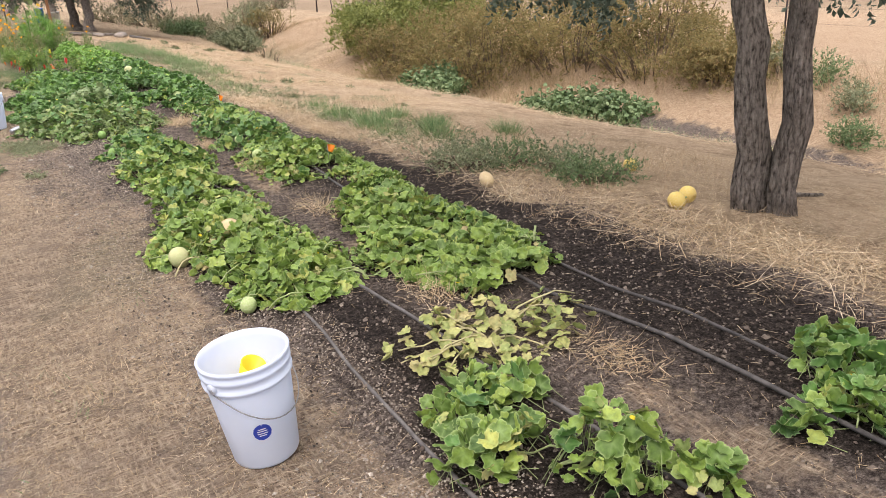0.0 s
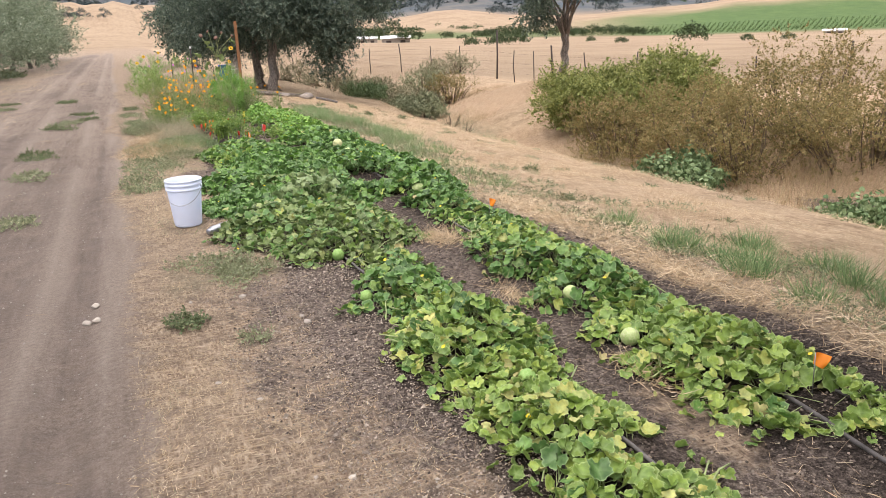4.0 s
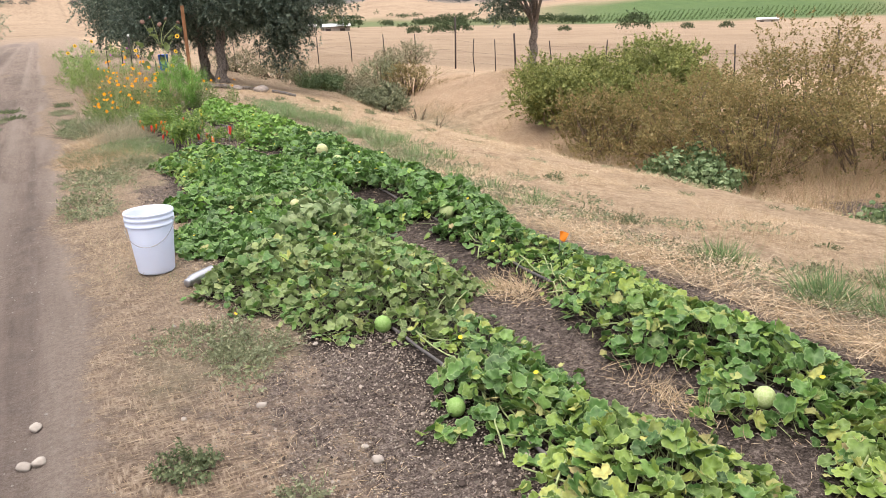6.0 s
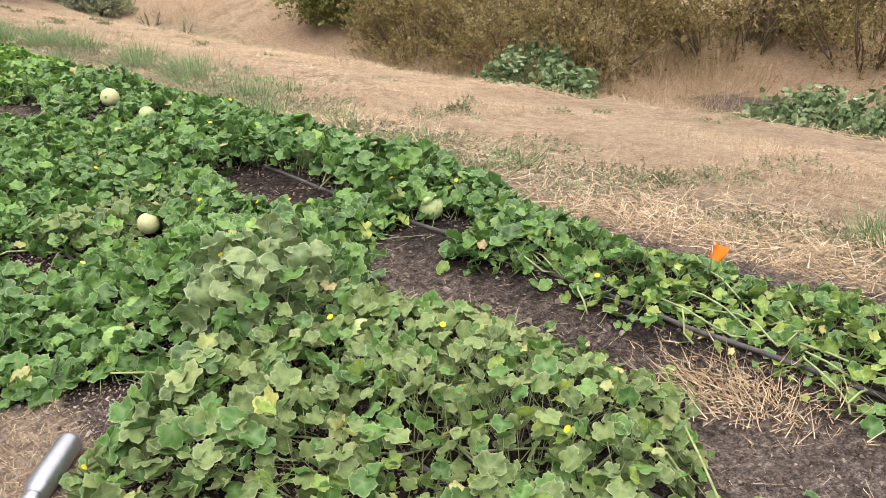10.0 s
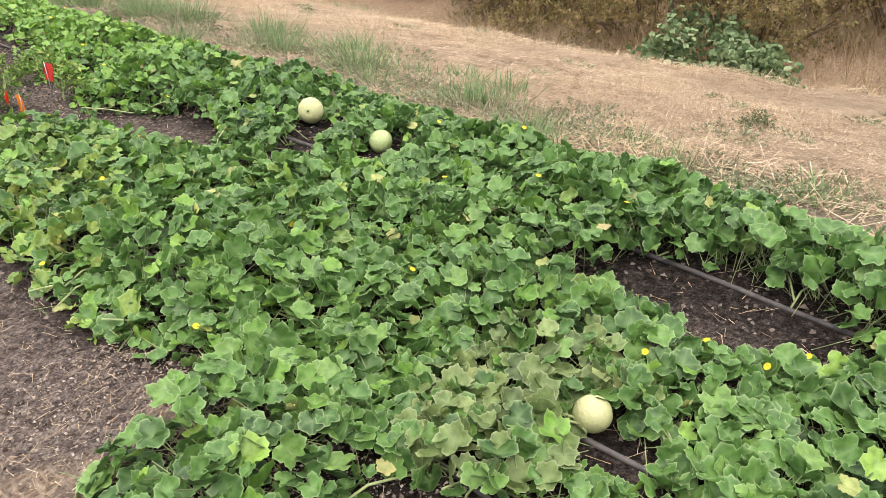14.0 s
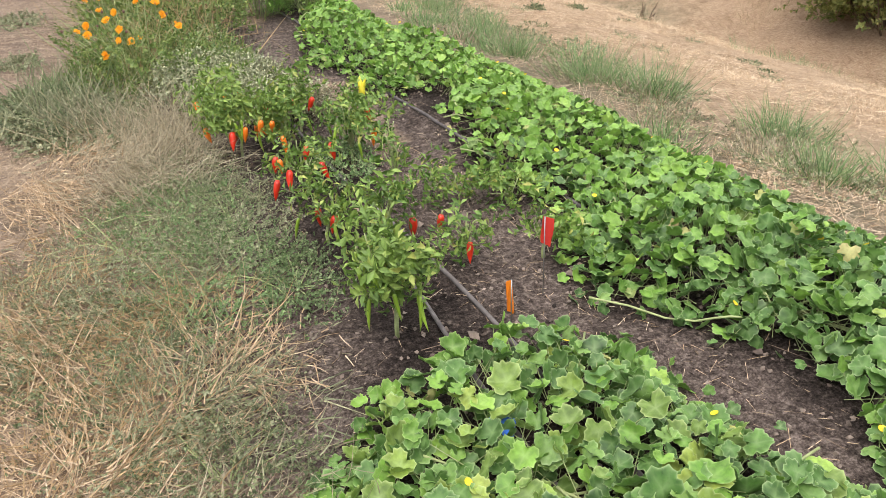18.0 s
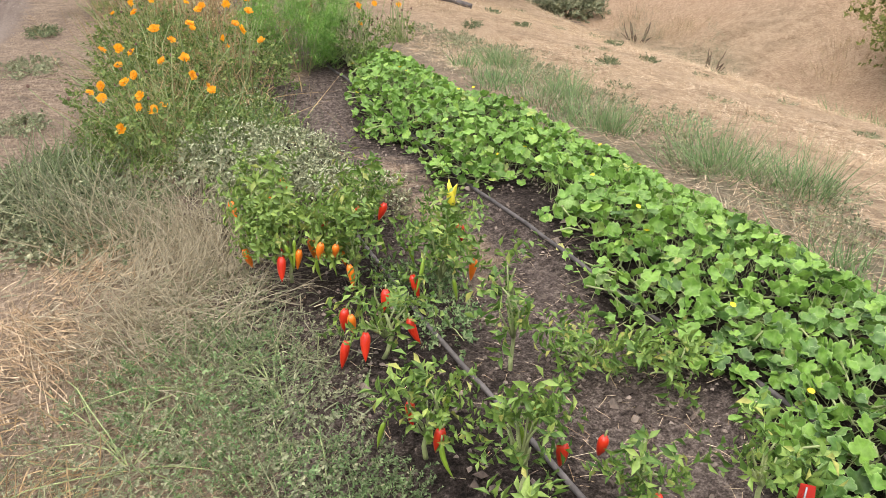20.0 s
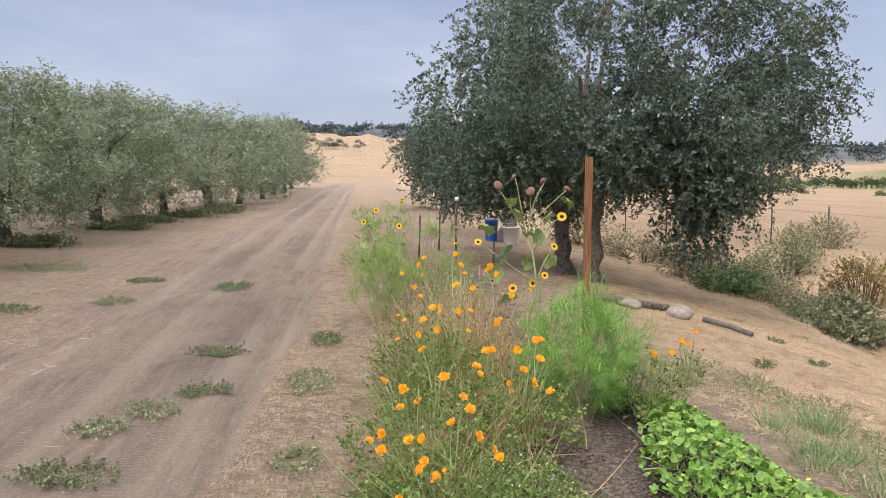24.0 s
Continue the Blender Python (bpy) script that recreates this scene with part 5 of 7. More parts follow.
c3 = shell_points(60, (3.7, 47, 1.9), (1.7, 3.0, 1.7), 7, -.9, .4)
oak("oak_tree", (3.6, 46.5), [(0, 0, .1, .2, 1.8, .14)], c3, "low rounded oak beside the dirt track", 23, per=36, leaf=.32, spread=.6, limbs=8)
# the small tree on the mound by the fence
c4 = np.concatenate([shell_points(46, (13.5, 27.0, 3.1), (1.9, 1.8, 1.6), 8, -.8, .35), shell_points(8, (12.5, 26.6, 1.6), (.6, .6, .5), 9, -1, .2)])
oak("field_tree", (13.5, 26.9), [(0, 0, .18, .05, 2.2, .13)], c4, "small oak with a bare trunk by the fence", 24, per=64, leaf=.22, spread=.42, limbs=16)


# olive orchard
OLIVE_SPRIGS = [sprig(s_ + 40, 11, .5, .09, .8, .01, .3) for s_ in range(4)]


def olive(seed, per=28, size=.38):
    h_ = 3.3
    th = thing("olive_tree", (0, 0, 0), "silvery green olive tree with a short dark trunk", "olive tree", "olive trees in a row")
    g = np.random.default_rng(seed)
    for i in range(2 if seed % 2 else 1):
        p = np.array([(.08 * i + .25 * (i - .4) * t, .1 * math.sin(3 * t + seed), 1.3 * t - .05) for t in np.linspace(0, 1, 9)])
        v, f = bark_tube(p, .12 * (1 + .6 * np.exp(-np.linspace(0, 1, 9) * 6)) * np.linspace(1, .7, 9), seed + i, 12)
        mesh_object("trunk", v, f, M_OLIVE_BARK, th)
    cs = np.concatenate([shell_points(74, (0, 0, 1.75), (2.4, 2.4, 1.7), seed, -.95, .4), shell_points(18, (0, 0, 3.4), (1.6, 1.6, .7), seed + 1, -.2, .4)])
    for c in cs[g.permutation(len(cs))[:10]]:
        v, f = tube(branch_path((0, 0, 1.0), c, .1, 6, int(g.integers(1e6))), np.linspace(.045, .008, 6), 5)
        mesh_object("branch", v, f, M_OLIVE_BARK, th)
    leafy(th, cs, OLIVE_SPRIGS, size, per, M_OLIVE_LEAF, (0, 0, 0), seed, .45, -1.0)
    return th


protos = [olive(60, 22, .42), olive(63, 22, .42), olive(68, 22, .42), olive(71, 9, .6), olive(74, 9, .6)]
spots = [(-7.1, 33.0), (-6.75, 37.6), (-6.2, 42.4), (-5.6, 47.2), (-5.1, 52), (-4.8, 57), (-4.7, 62), (-4.8, 68), (-5.0, 75), (-7.4, 28.2), (-7.8, 23.2), (-12.2, 35), (-12, 40), (-11.6, 45.2), (-11.2, 50.5), (-10.6, 56), (-12.4, 30), (-17, 41), (-17, 48)]
for i, (x_, y_) in enumerate(spots):
    m_ = pose(x_, y_, float(height(x_, y_)), 0, 0, i * 77)
    if i < 5:
        protos[i].matrix_basis = m_ @ Matrix.Diagonal((1, 1, .88, 1))
    else:
        o_ = copy_thing(protos[i % 3 if y_ < 34 and x_ > -10 else 3 + i % 2], m_)
        k_ = .84 + .05 * (i * 7 % 5)
        o_.scale = (k_, k_, k_ * (.95 + .03 * (i % 4)))


def shrub(name, x, y, rx, ry, h_, material, words, seed, clumps=26, per=46, leaf=.2, stems=14, group="", tm=None, spread=.35, category="shrub", droop=-.5, stem_mat=None, lift=.0, z=None):
    z = float(height(x, y)) - .03 if z is None else z
    th = thing(name, (x, y, z), words, category, group)
    cs = shell_points(clumps, (0, 0, h_ * .42 + lift), (rx, ry, h_ * .5), seed, -.95, .35)
    cs[:, 2] = np.maximum(cs[:, 2], height(x + cs[:, 0], y + cs[:, 1]) - z + .08)
    g = np.random.default_rng(seed)
    for i in range(stems):
        c = cs[g.integers(len(cs))]
        v, f = tube(branch_path((c[0] * .5, c[1] * .5, float(height(x + c[0] * .5, y + c[1] * .5)) - z), c, .1, 6, seed + i), np.linspace(.016, .005, 6), 5)
        mesh_object("stem", v, f, stem_mat or M_TWIGWOOD, th)
    leafy(th, cs, tm or SPRIGS, leaf, per, material, (0, 0, 0), seed, spread, droop, "foliage", .8)
    return th


BR = "shrubs along the ditch"
WILLOWS = ((10.7, 18.3, 1.3, 1.2, 1.5), (11.3, 16.7, 1.5, 1.3, 1.8), (11.2, 14.9, 1.5, 1.3, 1.75), (12.2, 13.3, 1.6, 1.4, 1.95), (12.6, 11.5, 1.6, 1.4, 1.8), (13.2, 15.8, 1.5, 1.4, 2.1), (12.9, 9.9, .9, .9, .9), (14.0, 12.6, 1.6, 1.6, 2.0))
shrub("coyote_brush", 10.9, 20.9, 1.4, 1.5, 1.6, M_BRUSH_LEAF, "dense olive-green evergreen shrub on the ditch bank", 71, 64, 50, .2, 20, BR, spread=.36, droop=-.8)
shrub("coyote_brush", 12.3, 19.6, 1.6, 1.5, 1.35, M_BRUSH_LEAF, "dense olive-green evergreen shrub on the ditch bank", 72, 60, 46, .2, 20, BR, spread=.36, droop=-.8)
shrub("coyote_brush", 11.9, 22.6, .5, .5, .7, M_BRUSH_LEAF, "small olive-green shrub on the ditch bank", 73, 14, 60, .16, 8, BR, spread=.25)
for i, (x_, y_, rx, ry, hh) in enumerate(WILLOWS):
    shrub("willow_shrub", x_ - .75, y_, rx, ry, hh, M_WILLOW_LEAF, "brownish green twiggy shrub growing from the ditch", 80 + i, 60, 27, .15, 64, BR, spread=.42, droop=-.9, lift=-.12)
for i, (x_, y_, r_, hh) in enumerate(((9.0, 15.0, .75, .85), (8.7, 14.3, .5, .6), (9.5, 10.9, .75, .7), (9.9, 10.3, .55, .5), (9.2, 11.6, .45, .4))):
    shrub("mallow_bush", x_, y_, r_, r_, hh, M_MALLOW_LEAF, "leafy pale green mallow bush at the ditch edge", 100 + i, 28, 44, .085, 12, BR, [(t_[0] * 1.0, t_[1], t_[2]) for t_ in LEAVES_LOW], .22, droop=0, stem_mat=M_VINE)
for i, (x_, y_, r_, hh) in enumerate(((11.6, 35.2, .9, 1.1), (12.6, 36.4, .8, .9), (10.4, 34.0, .9, .7), (9.4, 33.0, 1.0, .6), (8.3, 32.4, 1.1, .6), (10.2, 31.6, .9, .7), (9.0, 35.5, 1.2, .7), (7.6, 34.8, 1.2, .6), (13.9, 37.5, .9, 1.0), (6.8, 37.5, 1.4, .8))):
    shrub("scrub_bush", x_, y_, r_, r_, hh, M_GREYBRUSH if i else M_WEED, "greyish dry scrub bush on the ditch bank", 120 + i, 22, 20, .17, 26, BR, spread=.33, droop=-.9)
shrub("twiggy_bush", 11.25, 31.2, .75, .7, 1.25, M_WILLOW_LEAF, "sparse reddish twiggy bush on the far bank", 140, 26, 16, .16, 60, BR, spread=.25, droop=-1)
shrub("ditch_bush", 9.1, 28.9, .8, .8, .65, M_WEED, "low dark green bush at the bottom of the ditch", 141, 24, 60, .18, 10, BR, spread=.26)
shrub("ditch_bush", 7.7, 30.3, .7, .6, .45, M_MALLOW_LEAF, "low pale green bush at the ditch edge", 142, 20, 40, .16, 8, BR, spread=.24)
shrub("pale_weed", 8.35, 23.3, .34, .34, .75, M_GREYBRUSH, "pale grey-green feathery weed on the bank", 143, 18, 12, .14, 12, BR, THREADS, .2, droop=-1)
shrub("pale_weed", 9.1, 26.0, .4, .4, .6, M_GREYBRUSH, "pale grey-green feathery weed on the bank", 144, 16, 10, .14, 12, BR, THREADS, .2, droop=-1)
for i, (x_, y_, r_, hh) in enumerate(((12.4, 8.0, .3, .5), (11.6, 7.0, .25, .4), (13.0, 6.6, .35, .6), (12.6, 9.0, .3, .6), (10.6, 6.4, .25, .35), (11.8, 5.4, .3, .4))):
    shrub("pale_weed", x_, y_, r_, r_, hh, M_WEED if i % 2 else M_MALLOW_LEAF, "sparse grey-green weed on the dry bank", 160 + i, 14, 14, .12, 10, BR, spread=.2, droop=-1)
# low sprawling weed on the slope by the tree
for i, (x_, y_, rx, ry, hh) in enumerate(((3.3, 5.2, .3, .3, .16), (3.75, 5.25, .4, .36, .2), (4.1, 4.85, .36, .34, .16), (4.0, 4.4, .34, .22, .1))):
    shrub("sprawling_weed", x_, y_, rx, ry, hh, M_MALLOW_LEAF if i % 2 else M_WEED, "low sprawling grey-green weed on dry ground", 150 + i, 30, 17, .055, 24, "weeds on the slope", spread=.16, category="weed")

# ---- fence, fields and the distance ----
fence = thing("fence", (15.2, 35.5, float(height(15.2, 35.5))), "wire field fence on thin dark iron posts", "fence")
f_o = np.array([15.2, 35.5, float(height(15.2, 35.5))])
posts = []
for y_, h_, r_ in ((75, 1.4, .025), (69, 1.4, .025), (64, 1.4, .025), (59, 1.4, .025), (55, 1.4, .025), (51, 1.4, .025), (47.5, 1.35, .025), (44, 1.4, .025), (41, 1.35, .022), (38.4, 1.35, .022), (35.5, 2.05, .035), (34.2, 1.3, .02), (32.9, 1.3, .02), (31.7, 1.55, .035), (29.8, 1.35, .022), (27.2, 1.4, .022), (25.0, 1.6, .028), (22.4, 1.4, .022), (19.5, 1.9, .03), (16.5, 1.4, .022), (13.5, 1.5, .025), (10, 1.4, .022), (6, 1.4, .022)):
    x_ = 15.2 + (35.5 - y_) * .165 - .0035 * max(0, y_ - 36) ** 1.4
    z_ = float(height(x_, y_))
    p = np.array([x_, y_, z_]) - f_o
    v, f = tube([p + (0, 0, -.2), p + (RNG.normal(0, .02), RNG.normal(0, .02), h_ * .5), p + (RNG.normal(0, .04), 0, h_)], r_, 7)
    mesh_object("post", v, f, M_IRON, fence)
    posts.append((p, h_))
for lv in (.35, .75, 1.15):
    v, f = tube([p + np.array([0, 0, lv]) for p, _ in posts], .002, 4)
    mesh_object("wire", v, f, M_IRON, fence)

for i, (x_, y_, h_) in enumerate(((1.9, 27.6, 1.3), (1.5, 30.2, .9), (2.0, 31.5, .85), (2.4, 27.0, .7))):
    z_ = float(height(x_, y_))
    th = thing("thin_post", (x_, y_, z_ - .1), "thin dark metal stake at the end of the flower bed", "stake", "stakes by the flower bed")
    v, f = tube([(0, 0, 0), (.02, 0, h_ * .5), (.03, .02, h_)], .017, 7)
    mesh_object("shaft", v, f, M_IRON, th)
    if i == 0:
        v, f = lathe([(0, h_), (.03, h_), (.03, h_ + .05), (0, h_ + .055)], 10)
        ob = mesh_object("cap", v, f, M_WHITE, th, "white plastic cap"); ob.location = (.03, .02, 0)


def far_trees(name, pts, material, words, seed, size=1.0, per=26):
    """Many distant trees: uneven clumps of leaf tufts."""
    g = np.random.default_rng(seed)
    cs, ss = [], []
    for x, y, r, h_ in pts:
        n = per
        d = g.normal(0, 1, (n, 3)); d /= np.linalg.norm(d, axis=1, keepdims=True)
        d[:, 2] = np.abs(d[:, 2]) * 1.1 - .25
        cs.append(np.array([x, y, float(height(x, y)) + h_ * .42]) + d * np.array([r, r, h_ * .55]) * g.uniform(.45, 1, (n, 1)))
        ss.append(np.full(n, r * .38 * size))
    cs, ss = np.concatenate(cs), np.concatenate(ss)
    v, f, at = scatter(SPRIGS, cs, aim(g.normal(0, 1, cs.shape) + np.array([0, 0, .4])), np.column_stack([ss * 1.3, ss * 1.3, ss]) * g.uniform(.7, 1.2, (len(cs), 1)))
    return tagged(mesh_object(name, v, f, material), words, "trees", kind="stuff")


def at_az(az, r):
    return 15 * 0 + r * math.sin(radians(az)), 15 + r * math.cos(radians(az))


g_ = np.random.default_rng(5)
pts = [(*at_az(a_, r_), w_, h_) for a_, r_, w_, h_ in [(13 + 1.05 * i + g_.uniform(-.3, .3), 205 + g_.uniform(-12, 20), g_.uniform(2.5, 4.5), g_.uniform(4, 7)) for i in range(8)]]
far_trees("far_woods", pts, M_FARTREE, "dark rounded trees beyond the dry field", 1, per=260, size=.55)
pts = [(*at_az(g_.uniform(8, 32), r_), g_.uniform(1.2, 2.8), g_.uniform(1.2, 2.8)) for r_ in g_.uniform(205, 240, 22)]
far_trees("far_woods", pts, M_FARTREE, "scattered trees and hedges along the far field edge", 2, per=110, size=.6)
pts = [(*at_az(g_.uniform(6, 30), r_), g_.uniform(1.6, 3.2), g_.uniform(1.6, 3.2)) for r_ in g_.uniform(335, 380, 45)]
far_trees("far_woods", pts, M_FARTREE, "tree belts below the hills", 3, per=60, size=.6)
pts = [(*at_az(a_, r_), w_, h_) for a_, r_, w_, h_ in ((42.3, 112, 2.6, 3.6), (45.5, 130, 1.2, 1.6), (48, 135, 1.3, 1.6), (37, 125, 1.2, 1.4), (34.5, 140, 1.0, 1.5), (28, 120, 2.2, 2.0), (29.5, 118, 2.0, 2.4), (26, 120, 1.6, 1.6))]
far_trees("field_bushes", pts, M_FARTREE, "lone round bushes at the edge of the dry field", 4, per=280, size=.5)
pts = [(*at_az(g_.uniform(25, 38), r_), g_.uniform(1.8, 3.4), g_.uniform(2, 4)) for r_ in g_.uniform(236, 262, 34)]
far_trees("far_woods", pts, M_FARTREE, "belt of green trees beyond the dry field", 8, per=110, size=.65)
# oaks on the golden hills, their leaf colour tinted blue-grey for haze
pts = []
for a_, n_ in ((-7.5, 5), (-6.2, 5), (-4.4, 5), (-3.8, 4), (-2.4, 2), (-1.4, 4), (-.5, 3), (2.5, 5)):
    for _ in range(n_):
        pts.append((*at_az(a_ + g_.normal(0, .35), g_.uniform(405, 455)), g_.uniform(1.8, 3.2), g_.uniform(3, 4.6)))
pts += [(*at_az(-2.7, 400), 3.6, 5.0), (*at_az(-2.2, 405), 3.0, 4.0), (*at_az(-5.4, 330), 4.5, 6.5), (*at_az(-6.3, 300), 2, 2.5), (*at_az(-5.2, 290), 1.6, 2), (*at_az(-3.6, 260), 3, 3)]
far_trees("hill_oaks", pts, M_HAZY_HILLTREE, "dark oaks dotted over the golden hill", 5, per=150, size=.5)
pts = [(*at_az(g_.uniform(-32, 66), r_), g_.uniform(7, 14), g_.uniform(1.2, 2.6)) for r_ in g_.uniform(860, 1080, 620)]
far_trees("hill_woods", pts, M_HAZY_HILLTREE, "dark wooded ridges on the horizon", 6, per=16, size=1.4)
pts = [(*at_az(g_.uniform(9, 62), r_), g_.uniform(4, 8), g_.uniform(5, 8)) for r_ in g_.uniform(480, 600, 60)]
far_trees("hill_oaks", pts, M_HAZY_HILLTREE, "dark oaks dotted over the right golden hills", 7, per=70, size=.5)


def barn(az, r, w, d, h_, words):
    x, y = at_az(az, r)
    th = thing("barn", (x, y, float(height(x, y)) - .2), words, "farm building", "far farm buildings", turn=-az)
    bm = bmesh.new()
    bmesh.ops.create_cube(bm, size=1)
    bmesh.ops.scale(bm, vec=(w, d, h_), verts=bm.verts); bmesh.ops.translate(bm, vec=(0, 0, h_ / 2), verts=bm.verts)
    part("wall", bm, M_STONE, th, smooth=False)
    bm = bmesh.new()
    v_ = [bm.verts.new(c) for c in ((-w * .55, -d * .6, h_), (w * .55, -d * .6, h_), (w * .55, d * .6, h_), (-w * .55, d * .6, h_), (-w * .55, 0, h_ * 1.5), (w * .55, 0, h_ * 1.5))]
    for q_ in ((0, 1, 5, 4), (3, 4, 5, 2), (0, 4, 3), (1, 2, 5), (0, 3, 2, 1)):
        bm.faces.new([v_[k_] for k_ in q_])
    part("roof", bm, M_WHITE, th, "pale metal roof", smooth=False)
    for s in (-.25, .25):
        bm = bmesh.new(); bmesh.ops.create_cube(bm, size=1)
        bmesh.ops.scale(bm, vec=(w * .18, .15, h_ * .6), verts=bm.verts)
        ob = part("door", bm, M_IRON, th, smooth=False); ob.matrix_local = pose(w * s, -d / 2, h_ * .3)


barn(19.6, 196, 7, 5, 1.3, "long low farm shed with a pale roof")
barn(17.5, 200, 5, 4, 1.2, "small grey farm shed by the trees")
barn(49.5, 215, 5, 3, .8, "low pale farm sheds at the field edge")

# vine rows on the far slope
rows = []
for i in range(90):
    a_ = 33 + i * .31
    for r_ in np.arange(238, 330, 2.6):
        rows.append((*at_az(a_ + g_.normal(0, .03), r_), .8, 1.3))
rows = np.array(rows)
v, f, at = scatter(SPRIGS, np.column_stack([rows[:, 0], rows[:, 1], height(rows[:, 0], rows[:, 1]) + .2]), aim(g_.normal(0, .5, (len(rows), 3)) + np.array([0, 0, 1.0])), np.full(len(rows), .62))
tagged(mesh_object("vineyard", v, f, M_VINEYARD), "green vineyard rows on a far slope", "vineyard", kind="stuff")

# ---- the flower bed ----
M_COSMOS = plain_material("orange_petal", (0.9, 0.40, 0.01), 0.6, 0.2, 60, translucent=(0.95, 0.46, 0.02), amount=0.35)
M_COSMOS_Y = plain_material("golden_petal", (0.88, 0.43, 0.008), 0.6, 0.12, 40, translucent=(0.95, 0.5, 0.015), amount=0.35)
M_SUNPETAL = plain_material("yellow_ray_petal", (0.85, 0.50, 0.02), 0.6, 0.15, 40, translucent=(0.9, 0.55, 0.02), amount=0.3)
M_PINK = plain_material("pink_petal", (0.62, 0.20, 0.55), 0.6, 0.12, 40, translucent=(0.7, 0.25, 0.6), amount=0.35)
M_DISC = plain_material("dark_flower_disc", (0.045, 0.022, 0.012), 0.9, 0.4, 80)
M_DISC_O = plain_material("orange_flower_disc", (0.62, 0.25, 0.01), 0.9, 0.3, 80)
M_DRYHEAD = plain_material("dry_flower_head", (0.20, 0.115, 0.085), 0.9, 0.4, 60)
M_FEATHER = leaf_material("feathery_green_leaf", ((0.0, (0.07, 0.18, 0.028)), (0.5, (0.17, 0.35, 0.058)), (1.0, (0.36, 0.54, 0.13))), 0.6)
M_FEATHER2 = leaf_material("feathery_olive_leaf", ((0.0, (0.12, 0.2, 0.05)), (0.5, (0.24, 0.34, 0.09)), (1.0, (0.43, 0.5, 0.18))), 0.6)
M_DRYSTEM = leaf_material("dried_brown_stem", ((0.0, (0.25, 0.165, 0.085)), (0.5, (0.43, 0.30, 0.16)), (1.0, (0.6, 0.45, 0.26))), 0.8)
M_COSLEAF = leaf_material("cosmos_leaf", ((0.0, (0.065, 0.11, 0.028)), (0.5, (0.15, 0.225, 0.055)), (1.0, (0.33, 0.38, 0.12))), 0.6)
M_WHITEBLOOM = leaf_material("tiny_white_bloom", ((0.0, (0.30, 0.36, 0.18)), (0.5, (0.45, 0.49, 0.29)), (1.0, (0.62, 0.62, 0.47))), 0.7)
M_BIGLEAF = leaf_material("sunflower_leaf", ((0.0, (0.10, 0.16, 0.05)), (0.5, (0.19, 0.27, 0.09)), (1.0, (0.32, 0.38, 0.17))), 0.6, rim=(.3, .36, .16), vein=(.3, .38, .18))


def bloom(parent, at, rad, petals, mat, disc, tilt, turn, disc_r=.3, name="flower", label=""):
    v, f = flower_mesh(petals, rad, .12, .9)
    if petals < 12:
        for k_, (r_, c_) in enumerate(((.82, .4), (.55, .6))):
            v2, f2 = flower_mesh(petals - 1 - k_, rad * r_, c_, .9)
            v, f = np.concatenate([v, v2 + np.array([0, 0, rad * .08 * (k_ + 1)])]), np.concatenate([f, f2 + len(v)])
        v = v * (1 + RNG.uniform(-.22, .22, (len(v), 1))) + RNG.normal(0, rad * .09, v.shape)
    ob = mesh_object(name, v, f, mat, parent, label, smooth=petals >= 12)
    ob.matrix_local = pose(*at, 0, 0, turn) @ pose(0, 0, 0, tilt)
    k_ = .5 if petals < 12 else 1.0
    v, f = lathe([(0, .0), (rad * disc_r * k_, .0), (rad * disc_r * .85 * k_, rad * .14), (rad * disc_r * .4 * k_, rad * .2), (0, rad * .21)], 12)
    mesh_object("disc", v, f, disc, ob)
    return ob


def stems_mesh(th, feet, heads, mat, w=.004, name="stem_growth"):
    pieces = []
    for a, b in zip(feet, heads):
        pieces.append(tube(branch_path(a, b, .04, 5, int(RNG.integers(1e6))), np.linspace(w, w * .5, 5), 4, cap=False))
    v, f = join(pieces)
    return tagged(mesh_object(name, v, f, mat, th), kind="stuff")


def feather_bush(x, y, r, h_, mat, words, seed, n=420, name="feathery_bush"):
    z = float(height(x, y)) - .02
    th = thing(name, (x, y, z), words, "bush", "feathery bushes in the flower bed")
    g = np.random.default_rng(seed)
    cs = shell_points(max(12, n // 16), (0, 0, h_ * .52), (r, r, h_ * .5), seed, -.9, .3)
    own = g.integers(0, len(cs), n)
    base = cs[own] + g.normal(0, .05, (n, 3))
    base[:, 2] = np.maximum(base[:, 2], .03)
    d = (cs[own] - np.array([0, 0, h_ * .25])) * np.array([.8, .8, 1.0]) / h_ + np.array([0, 0, .2]) + g.normal(0, .42, (n, 3))
    ln = h_ * g.uniform(.1, .2, n)
    tip = base
    v, f, at = scatter(THREADS, base, aim(d), np.column_stack([ln * 1.3, ln * 1.3, ln]))
    tagged(mesh_object("foliage", v, f, mat, th, attrs=at), kind="stuff")
    k_ = g.integers(0, n, 26)
    stems_mesh(th, np.column_stack([base[k_, :2] * .35, np.zeros(26)]), tip[k_], M_VINE, .005)
    return th


feather_bush(2.02, 20.6, .46, .92, M_FEATHER, "bright green feathery dill bush at the end of the bed", 1, 1500)
feather_bush(2.42, 21.3, .3, .7, M_FEATHER, "small bright green feathery bush", 2, 260)
feather_bush(.72, 24.2, .42, .95, M_FEATHER2, "olive green feathery bush beside the dirt track", 3, 800)
feather_bush(1.35, 25.4, .42, 1.0, M_FEATHER2, "pale green feathery bush among flowers", 4, 420)
feather_bush(.95, 27.2, .45, .95, M_FEATHER2, "pale green feathery bush among flowers", 5, 260)
feather_bush(1.0, 30.6, .6, 1.05, M_FEATHER, "bright green leafy bush at the far end of the flower bed", 6, 300)
